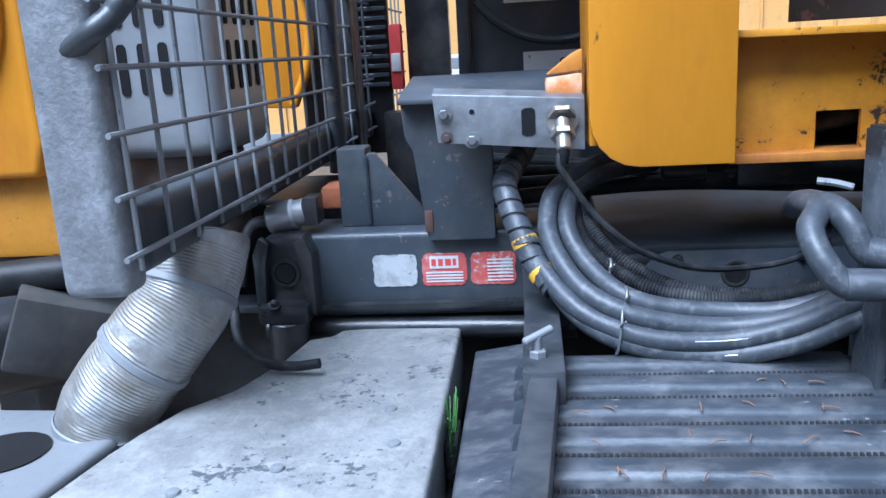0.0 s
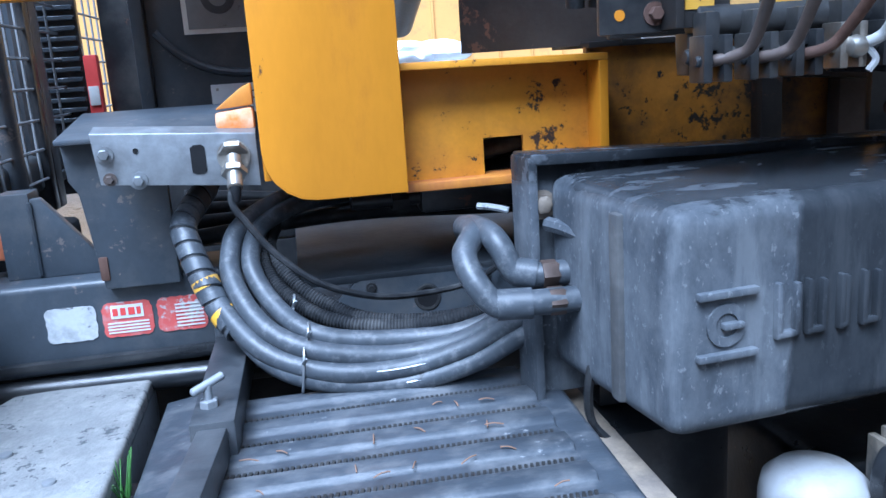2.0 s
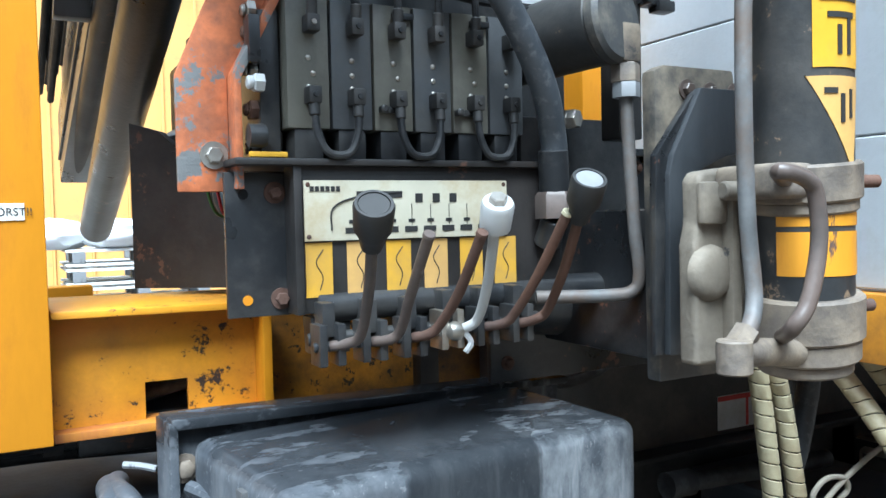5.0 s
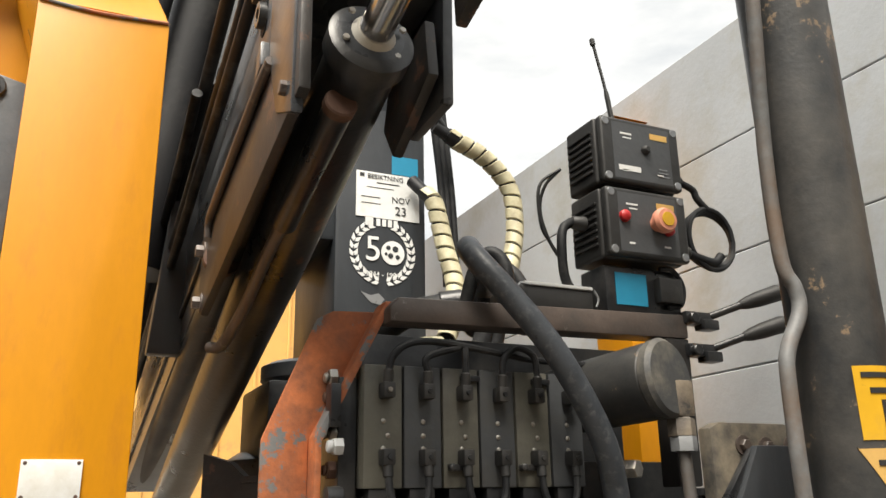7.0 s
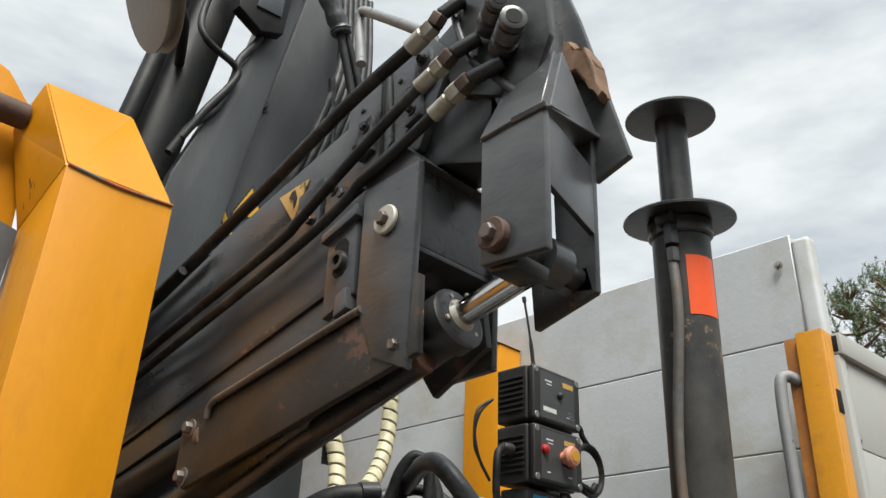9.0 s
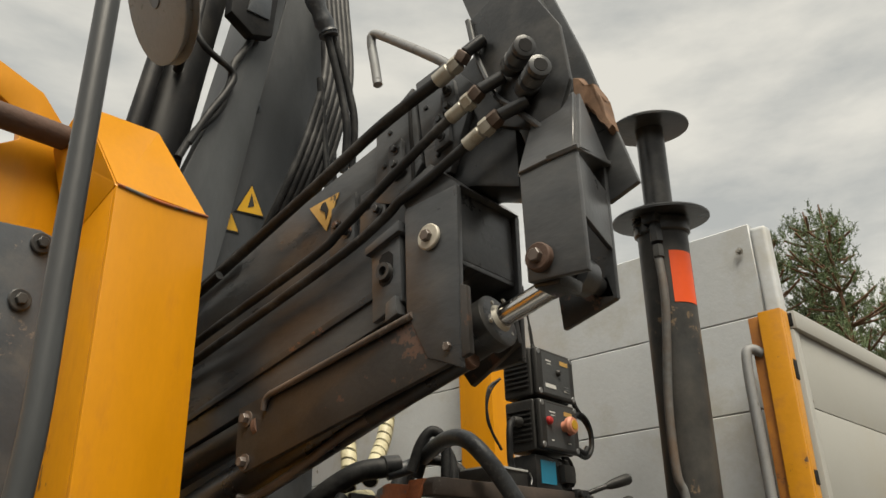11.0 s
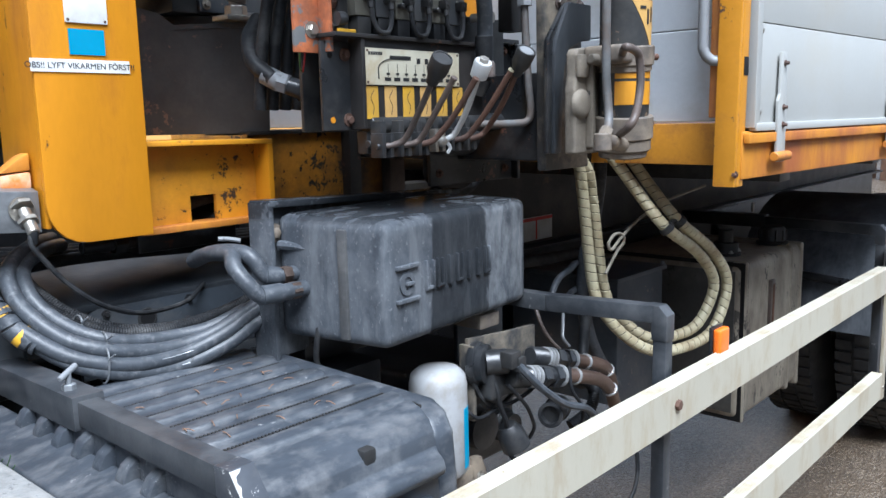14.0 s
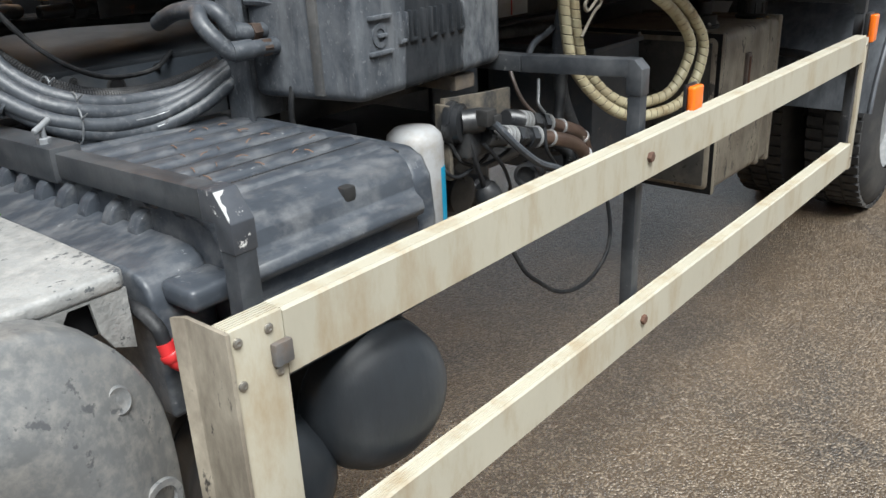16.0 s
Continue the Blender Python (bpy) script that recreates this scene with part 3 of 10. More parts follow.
def pine(name, base, height, spread, seed):
    """A pine: tapered trunk, whorled limbs, crown of many needle tufts with gaps."""
    rng = random.Random(seed)
    t = thing(name, base, "tall dark green pine with an open uneven crown", "tree", "pines behind the yard")
    base = Vector(base)
    trunk = bm_tube([base, base + V(rng.uniform(-.2, .2), 0, height * 0.5), base + V(rng.uniform(-.3, .3), 0, height)], 0.2, 8, 6,
                    radius=lambda i, s: 0.17 * max(0.1, 1 - s / height))
    part("trunk", trunk, BARK, t)
    limbs, tufts = [], []
    levels = int(height * 1.7)
    for k in range(levels):
        f = 0.32 + 0.67 * k / levels
        z = height * f
        reach = spread * (1.15 - f) * rng.uniform(0.6, 1.15)
        for j in range(rng.randint(4, 6)):
            a = rng.uniform(0, 2 * math.pi)
            tip = base + V(math.cos(a) * reach, math.sin(a) * reach, z + reach * rng.uniform(0.15, 0.6))
            root = base + V(0, 0, z)
            limbs.append(bm_tube([root, root.lerp(tip, 0.5) + V(0, 0, -0.05), tip], 0.02, 5, 3, radius=lambda i, s: max(0.006, 0.035 - s * 0.012)))
            for q in range(11):
                u = 0.3 + 0.75 * rng.random()
                c = root.lerp(tip, u) + V(rng.gauss(0, .14), rng.gauss(0, .14), rng.gauss(0.05, .09))
                tufts.append((c, rng.uniform(0.10, 0.20)))
    part("limb", joined(*limbs), BARK, t)
    verts, faces = [], []
    for c, r in tufts:
        # each tuft is a brush of needles round a shoot that turns upwards
        up = V(rng.gauss(0, .35), rng.gauss(0, .35), 1).normalized()
        for _ in range(22):
            o = c + up * (r * rng.uniform(-0.5, 1.3))
            d = (V(rng.gauss(0, 1), rng.gauss(0, 1), rng.gauss(0, 1)).normalized() + up * 0.8).normalized()
            s = d.cross(V(rng.gauss(0, 1), rng.gauss(0, 1), rng.gauss(0, 1))).normalized() * r * 0.06
            i = len(verts)
            verts += [o - s, o + s, o + d * r * 0.65]
            faces.append((i, i + 1, i + 2))
    me = bpy.data.meshes.new("crown")
    me.from_pydata([tuple(v) for v in verts], [], faces)
    me.materials.append(NEEDLES)
    ob = new("crown", me)
    ob.parent = t
    ob.matrix_parent_inverse = t.matrix_basis.inverted()
    return t


def build_pines():
    rng = random.Random(5)
    for row, dist in enumerate((20, 27)):
        for k in range(11):
            az = radians(72.8 + k * 2.4 + rng.uniform(-0.7, 0.7) + row * 1.3)
            d = dist * rng.uniform(0.95, 1.06)
            h = 1.7 + d * math.tan(radians(rng.uniform(17.5, 23.6) if row == 0 else rng.uniform(16.0, 20.0))) + 0.2
            pine("pine_tree", (d * math.sin(az) - 0.3, d * math.cos(az) - 0.6, 0), h, h * 0.25, 40 + k + 20 * row)


# ---------------------------------------------------------------- load bed
SIDE_SKEW = -0.062


def side_y(x):
    return -0.022 + SIDE_SKEW * (x - 1.46)


YELLOW_CHIPPED = surface("chipped_yellow_paint", (0.55, 0.24, 0.012), 0.42, var=0.08, dirt=(0.36, 0.15, 0.03), amount=0.2, dirt_scale=9, chips=(0.08, 0.05, 0.04), chip_amount=0.21, chip_scale=24)
STAKE_WEB = surface("yellow_paint_rusted_through", (0.47, 0.185, 0.02), 0.6, var=0.2, dirt=(0.23, 0.085, 0.03), amount=0.62, dirt_scale=5, chips=(0.05, 0.03, 0.025), chip_amount=0.24, chip_scale=20)


def build_bed():
    # headboard: horizontal planks with open joints
    hb = thing("bed_headboard", (1.5, 1.2, 1.5), "grey painted plank headboard of the load bed, stained", "headboard")
    edges = [1.50, 1.715, 1.928, 2.141, 2.362, 2.60]
    for z0, z1 in zip(edges, edges[1:]):
        part("plank", bm_box(1.495, 1.53, 0.03, 2.45, z0 + 0.0006, z1 - 0.0006, 0.0025, 1), BOARD_GREY, hb)
    part("corner_post", bm_box(1.494, 1.532, -0.010, 0.03, 1.47, 2.585, 0.010, 3), BOARD_GREY, hb, "grey rounded corner profile")
    part("corner_bolt", bm_bolt((1.487, 0.06, 2.53), (-1, 0, 0), 0.006), STEEL, hb)
    part("upright", bm_box(1.40, 1.493, 0.78, 0.90, 1.5, 2.50, 0.006), YELLOW, hb, "yellow painted upright in front of the planks")
    part("upright_cap", bm_prism([(0.775, 2.50), (0.905, 2.50), (0.905, 2.515)], "x", 1.395, 1.493, 0.002), YELLOW_RUST, hb)
    # bed frame
    fr = thing("load_bed", (3, 1.2, 1.4), "yellow steel frame of the load bed with worn paint", "bed frame")
    part("cross_beam", bm_box(1.47, 1.53, 0.02, 2.45, 1.40, 1.497, 0.005), YELLOW_WORN, fr)
    for name, y0, y1, z0, z1, bev in (("side_beam", -0.03, 0.035, 1.372, 1.478, 0.006), ("beam_lip", -0.045, -0.031, 1.452, 1.474, 0.003)):
        bm = bm_box(1.42, 7.5, y0, y1, z0, z1, bev)
        for v in bm.verts:
            v.co.y += SIDE_SKEW * (v.co.x - 1.46)
        part(name, bm, YELLOW_RUST, fr)
    part("bed_floor", bm_box(1.54, 7.5, 0.05, 2.4, 1.46, 1.49, 0.004), DARK_RUST, fr)
    for k in range(6):
        part("cross_member", bm_box(1.9 + k * 0.9, 1.98 + k * 0.9, 0.06, 2.3, 1.33, 1.455, 0.004), BLACK, fr)
    # drop side
    ds = thing("drop_side", (3, -0.05, 1.49), "white painted drop side with horizontal boards and top rail", "drop side")
    bands = [1.492, 1.716, 1.924, 2.124, 2.300]
    for z0, z1 in zip(bands, bands[1:]):
        bm = bm_box(1.462, 7.4, -0.012, 0.012, z0 + 0.0008, z1 - 0.0008, 0.003, 2)
        for v in bm.verts:
            v.co.y += side_y(v.co.x)
        part("board", bm, BOARD_WHITE, ds)
    bm = bm_box(1.456, 7.4, -0.024, 0.022, 2.300, 2.343, 0.003)
    for v in bm.verts:
        v.co.y += side_y(v.co.x)
    part("top_rail", bm, BOARD_WHITE, ds, "pale square aluminium top rail")
    # the rail is solid: its hollow's shade is a dark plate on the end
    part("rail_mouth", bm_box(1.4545, 1.457, side_y(1.456) - 0.018, side_y(1.456) + 0.016, 2.306, 2.337, 0.0004), DARK, ds, "dark plate painted as the shaded open end of the rail")
    bm = bm_box(1.456, 1.482, -0.017, 0.017, 1.485, 2.300, 0.004)
    for v in bm.verts:
        v.co.y += side_y(v.co.x)
    part("end_profile", bm, BOARD_WHITE, ds)
    bm = bm_box(1.462, 7.4, -0.02, 0.0, 1.478, 1.496, 0.004)
    for v in bm.verts:
        v.co.y += side_y(v.co.x)
    part("bottom_profile", bm, BOARD_WHITE, ds)
    for zc in (1.52, 1.70, 1.90, 2.14, 2.285):
        part("rivet", bm_turned([(0, 0.008), (0.002, 0.0045), (0.003, 0.001)], (1.492, side_y(1.492) - 0.0115, zc), (0, -1, 0), 10), STEEL, ds)
    for k, xc in enumerate((1.580, 2.34, 3.2)):
        y = side_y(xc) - 0.013
        latch = part("latch", bm_prism([(xc - 0.026, 1.405), (xc + 0.024, 1.405), (xc + 0.026, 1.50), (xc + 0.022, 1.56), (xc + 0.016, 1.655), (xc - 0.014, 1.655), (xc - 0.018, 1.56), (xc - 0.028, 1.545), (xc - 0.024, 1.47)], "y", y - 0.012, y - 0.004, 0.003), BOARD_WHITE, ds, "white painted latch lever")
        for z in (1.63, 1.53, 1.49):
            part("latch_bolt", bm_bolt((xc + 0.002, y - 0.012, z), (0, -1, 0), 0.0045), DARK_RUST, latch)
        part("latch_pin", bm_cyl((xc - 0.045, y - 0.012, 1.418), (xc + 0.045, y - 0.012, 1.418), 0.011), YELLOW_RUST, latch)
    # corner stake with grab handle
    st = thing("corner_stake", (1.40, 0, 1.36), "yellow corner stake with rust along its web", "stake")
    part("front_flange", bm_prism([(-0.022, 1.357), (0.028, 1.357), (0.015, 2.335), (-0.036, 2.335)], "x", 1.392, 1.404, 0.003), YELLOW_CHIPPED, st)
    part("outer_flange", bm_prism([(-0.022, 1.357), (-0.012, 1.357), (-0.026, 2.335), (-0.036, 2.335)], "x", 1.4045, 1.440, 0.002), YELLOW_CHIPPED, st)
    part("web", bm_prism([(0.022, 1.51), (0.047, 1.51), (0.043, 2.33), (0.012, 2.33)], "x", 1.405, 1.42, 0.002), STAKE_WEB, st, "yellow web with orange brown rust")
    part("foot_bolt", bm_bolt((1.396, -0.022, 1.385), (-1, 0, 0), 0.005), DARK_RUST, st)
    part("grab_handle", bm_tube([(1.41, 0.025, 2.245), (1.395, 0.045, 2.255), (1.383, 0.054, 2.22), (1.383, 0.054, 2.0), (1.383, 0.054, 1.70), (1.385, 0.052, 1.655), (1.395, 0.038, 1.635), (1.408, 0.022, 1.635)], 0.0115, 12, 6), GALV_DULL, st, "bare steel grab handle")
    for zc, hz in ((2.20, 0.022), (1.97, 0.015), (1.62, 0.02)):
        yf = -0.022 - 0.014 * (zc - 1.357) / 0.978
        part("slot", bm_box(1.416, 1.4395, yf - 0.0012, yf + 0.004, zc - hz, zc + hz, 0.0005), DARK, st)


# ---------------------------------------------------------------- side guard
def build_guard():
    g = thing("side_guard", (1.5, 0, 0.45), "cream side guard of two horizontal rails with rust streaks", "side guard")

    def rail(z0, z1, x0, x1):
        ridges = [(0.0, z0), (0.0, z1 - 0.004), (0.004, z1)]
        # stepped top edge with fine ribs
        n = 5
        for i in range(n):
            ya = 0.007 + i * 0.0052
            ridges += [(ya, z1), (ya + 0.0012, z1 - 0.0025), (ya + 0.004, z1 - 0.0025)]
        ridges += [(0.036, z1), (0.036, z1 - 0.01), (0.006, z1 - 0.013), (0.006, z0 + 0.008), (0.036, z0 + 0.005), (0.036, z0)]
        return bm_prism(ridges, "x", x0, x1, 0)

    part("upper_rail", rail(0.862, 0.957, 0.168, 2.86), RAIL_WHITE, g)
    part("lower_rail", rail(0.462, 0.560, 0.168, 2.86), RAIL_WHITE, g)
    part("front_upright", bm_box(0.085, 0.1675, 0.0005, 0.036, 0.40, 0.9568, 0.002), RAIL_WHITE, g)
    for q in range(5):
        part("top_rib", bm_box(0.086, 0.1672, 0.007 + q * 0.0056, 0.0098 + q * 0.0056, 0.956, 0.9588, 0.0008), RAIL_WHITE, g)
    part("front_cap", bm_prism([(0.078, -0.003), (0.0845, -0.003), (0.0845, 0.085), (0.072, 0.098), (0.067, 0.098), (0.078, 0.082)], "z", 0.39, 0.957, 0.001), FUEL_ALU, g, "dull bent end plate")
    part("rear_upright", bm_box(2.862, 2.90, 0.0, 0.012, 0.455, 0.945, 0.002), RAIL_WHITE, g)
    for x, z in ((0.095, 0.939), (0.143, 0.940), (0.094, 0.879), (0.153, 0.874), (2.88, 0.92), (2.88, 0.50)):
        part("screw", bm_turned([(0, 0.0068), (0.0025, 0.0064), (0.004, 0.003), (0.003, 0.0015)], (x, 0.0, z), (0, -1, 0), 14), STEEL, g)
    part("square_bolt", bm_box(0.141, 0.171, -0.012, 0.0, 0.885, 0.918, 0.004), PIPE_GREY, g, "rusty square bolt head")
    for x, z in ((1.186, 0.911), (1.194, 0.515)):
        part("rail_bolt", bm_hex((x, 0.0, z), (0, -1, 0), 0.012, 0.009), DARK_RUST, g)


def square_tube(pts, w, h, mat, parent, name, label=""):
    """A mitred square bar along straight legs."""
    bms = []
    for a, b in zip(pts, pts[1:]):
        d, s, u = frame_of(Vector(b) - Vector(a))
        m = Matrix((s, d, u)).transposed().to_4x4()
        m.translation = Vector(a)
        length = (Vector(b) - Vector(a)).length
        bms.append(moved(bm_box(-w / 2, w / 2, 0, length, -h / 2, h / 2, 0.004), m))
    return part(name, joined(*bms), mat, parent, label)


BARE_STEEL = surface("bright_bare_metal", (0.46, 0.46, 0.45), 0.5, 0.2, var=0.1, scale=30, dirt=(0.25, 0.25, 0.25), amount=0.2, dirt_scale=50)
CHIPPED_BLACK = surface("black_paint_chipped_to_bare_metal", (0.05, 0.055, 0.065), 0.4, var=0.2, dirt=(0.09, 0.09, 0.09), amount=0.3, chips=(0.62, 0.62, 0.60), chip_amount=0.345, chip_scale=34)


BRACKET_BLACK = surface("dusty_black_bracket_paint", (0.034, 0.038, 0.044), 0.4, var=0.22, dirt=(0.075, 0.078, 0.082), amount=0.38, dirt_scale=9, chips=(0.20, 0.20, 0.20), chip_amount=0.16, chip_scale=40)


BR_A, BR_B, BR_C = (3.115, 0.91, 1.062), (3.087, 0.53, 1.066), (2.985, 0.075, 1.072)


def build_brackets():
    a = thing("guard_bracket", (0.17, 0.5, 1.1), "black square steel outrigger holding the side guard, paint chipped", "bracket", "guard brackets")
    square_tube([(0.190, 0.945, 1.053), (0.187, 0.545, 1.061)], 0.054, 0.058, BRACKET_BLACK, a, "sleeve")
    part("clamp_screw", joined(bm_cyl((0.180, 0.60, 1.085), (0.180, 0.60, 1.118), 0.0055), bm_hex((0.180, 0.60, 1.089), (0, 0, 1), 0.012, 0.010), bm_cyl((0.162, 0.590, 1.112), (0.200, 0.612, 1.124), 0.0055)), GALV_DULL, a, "zinc clamp screw with a cross pin")
    square_tube([(0.187, 0.56, 1.060), (0.155, 0.070, 1.087)], 0.036, 0.042, BRACKET_BLACK, a, "arm")
    part("elbow", bm_prism([(0.100, 1.1085), (0.068, 1.1095), (0.039, 1.071), (0.039, 1.030), (0.0715, 1.030), (0.075, 1.066), (0.100, 1.066)], "x", 0.1365, 0.1735, 0.002), CHIPPED_BLACK, a, "cut corner with paint chipped to bare metal")
    bare = bm_prism([(0.1366, 0.004), (0.1366, 0.047), (0.153, 0.047), (0.148, 0.042), (0.1425, 0.039), (0.1405, 0.031), (0.1435, 0.024), (0.1400, 0.017), (0.1395, 0.009)], "y", 0, 0.0012, 0)
    part("bare_patch", moved(bare, Matrix.Translation((0, 0.0383, 1.0707)) @ Matrix.Rotation(-math.atan2(0.029, 0.0385), 4, "X")), BARE_STEEL, a, "paint chipped to bright metal")
    part("upright", bm_box(0.138, 0.172, 0.040, 0.071, 0.45, 1.035, 0.004), BRACKET_BLACK, a)
    b = thing("guard_bracket", (1.25, 0.3, 1.1), "black square steel outrigger beside the fuel tank", "bracket", "guard brackets")
    square_tube([(1.19, 0.62, 1.088), (1.205, 0.34, 1.086), (1.243, 0.075, 1.088)], 0.036, 0.040, BRACKET_BLACK, b, "arm")
    part("elbow", bm_prism([(0.10, 1.108), (0.066, 1.108), (0.047, 1.088), (0.047, 1.03), (0.083, 1.03), (0.085, 1.068), (0.10, 1.068)], "x", 1.224, 1.262, 0.002), BRACKET_BLACK, b)
    part("upright", bm_box(1.226, 1.260, 0.049, 0.081, 0.49, 1.035, 0.004), BRACKET_BLACK, b)
    d = thing("guard_bracket", (2.85, 0.3, 1.1), "black square steel outrigger behind the fuel tank", "bracket", "guard brackets")
    square_tube([BR_A, BR_B], 0.050, 0.054, BRACKET_BLACK, d, "sleeve")
    square_tube([BR_B, BR_C], 0.036, 0.040, BRACKET_BLACK, d, "arm")
    part("elbow", bm_prism([(0.10, 1.092), (0.062, 1.092), (0.043, 1.072), (0.043, 1.02), (0.079, 1.02), (0.085, 1.052), (0.10, 1.052)], "x", BR_C[0] - 0.019, BR_C[0] + 0.019, 0.002), BRACKET_BLACK, d)
    part("upright", bm_box(BR_C[0] - 0.017, BR_C[0] + 0.017, 0.045, 0.077, 0.49, 1.025, 0.004), BRACKET_BLACK, d)
    part("clamp_screw", bm_cyl((BR_B[0], BR_B[1] + 0.06, 1.10), (BR_B[0], BR_B[1] + 0.06, 1.14), 0.006), STEEL, d)


# ---------------------------------------------------------------- low things along the chassis
def build_cover():
    """The ribbed battery cover."""
    c = thing("battery_cover", (0.3, 0.35, 0.6), "dusty black ribbed plastic battery cover with vent slots", "cover")
    x1 = 0.632

    def rounded_end(bm):
        for v in bm.verts:
            if v.co.x > 0.5 and v.co.y < 0.28:
                v.co.x -= 0.050 * ((0.28 - v.co.y) / 0.18) ** 1.5
        return bm

    yb = 0.745
    # section in (y, z): steps along the top and down the front
    sec = [(yb, 0.78), (yb, 1.030)]
    y = yb - 0.025
    while y > 0.24:
        sec += [(y, 1.0405), (y - 0.008, 1.0455), (y - 0.038, 1.046), (y - 0.046, 1.0385), (y - 0.070, 1.038)]
        y -= 0.0755
    sec += [(0.205, 1.045), (0.17, 1.041), (0.142, 1.031), (0.126, 1.014), (0.120, 0.992), (0.114, 0.985), (0.092, 0.979), (0.085, 0.966), (0.092, 0.954), (0.113, 0.947),
            (0.113, 0.925), (0.104, 0.80), (0.11, 0.78)]
    part("shell", rounded_end(bm_prism(sec, "x", 0.172, x1 - 0.03, 0.004, 1)), PLASTIC_SMOOTH, c)
    low = [(yb, 0.78), (yb, 1.02), (0.72, 1.038), (0.19, 1.039), (0.15, 1.031), (0.124, 1.002), (0.113, 0.93), (0.11, 0.78)]
    part("end_rim", rounded_end(bm_prism(low, "x", x1 - 0.032, x1 + 0.020, 0.018, 4)), PLASTIC_SMOOTH, c)
    # wide plain border beside the slots, running up to the fingers
    brd = [(0.905, 0.80), (0.905, 0.978), (0.885, 0.990), (0.235, 0.994), (0.188, 0.991), (0.166, 0.980), (0.155, 0.960), (0.150, 0.93), (0.146, 0.78)]
    bm = bm_prism(brd, "x", 0.076, 0.171, 0.009, 3)
    for v in bm.verts:
        if v.co.z > 0.95:
            v.co.z += 0.014 * max(0, v.co.x - 0.10) / 0.071
    part("border", bm, PLASTIC_SMOOTH, c)
    part("front_step", rounded_end(bm_box(0.205, x1 - 0.05, 0.086, 0.118, 0.872, 0.920, 0.010, 3)), PLASTIC_SMOOTH, c)
    part("nose", bm_box(0.097, 0.178, 0.090, 0.165, 0.948, 0.981, 0.011, 3), PLASTIC_SMOOTH, c)
    for k in range(7):
        yy = 0.690 - k * 0.0755
        yf = 0.742 - k * 0.0737
        part("finger", bm_prism([(0.142, 0.985), (0.18, 0.985), (0.18, 1.038), (0.168, 1.033), (0.155, 1.025), (0.145, 1.008)], "y", yf - 0.014, yf + 0.014, 0.004, 2), PLASTIC_SMOOTH, c)
        slots = [moved(bm_box(-0.0019, 0.0019, -0.0125, 0.0125, -0.002, 0.0020, 0), Matrix.Translation((0.186 + q * 0.0068, yy - 0.048, 1.0392)) @ Matrix.Rotation(radians(-12), 4, "Z")) for q in range(60)]
        tagged(part("vent_strip", joined(*slots), BOX_PLASTIC, c), kind="stuff")
    part("support", bm_box(x1 + 0.022, x1 + 0.055, 0.30, 0.80, 0.975, 1.01, 0.004), GREASE_GREY, c, "beige dusty support angle")
    part("cap", bm_box(0.405, 0.431, 0.124, 0.150, 1.000, 1.030, 0.005), BOX_PLASTIC, c)
    rng = random.Random(21)
    bits = []
    for k in range(26):
        p, an = V(rng.uniform(0.20, 0.56), 0.678 - 0.0755 * rng.randint(1, 5) + rng.uniform(-0.012, 0.012), 1.0475), rng.uniform(0, math.pi)
        d = V(math.cos(an), math.sin(an), 0.1) * rng.uniform(0.005, 0.012)
        bits.append(bm_tube([p - d, p + V(0, 0, 0.002), p + d], 0.0009, 5, 2))
    solo("dry_needles", joined(*bits), WOOD, "dry brown needles lying on the ribs", "needles", kind="stuff")
    # raised maker's mark as plain bars
    for k in range(5):
        xx = 0.262 + k * 0.040
        part("raised_mark", joined(bm_box(xx - 0.014, xx - 0.009, 0.082, 0.09, 0.878, 0.914, 0.0015), bm_box(xx + 0.009, xx + 0.014, 0.082, 0.09, 0.878, 0.914, 0.0015), bm_box(xx - 0.014, xx + 0.014, 0.082, 0.09, 0.878, 0.884, 0.0015)), PLASTIC_SMOOTH, c)


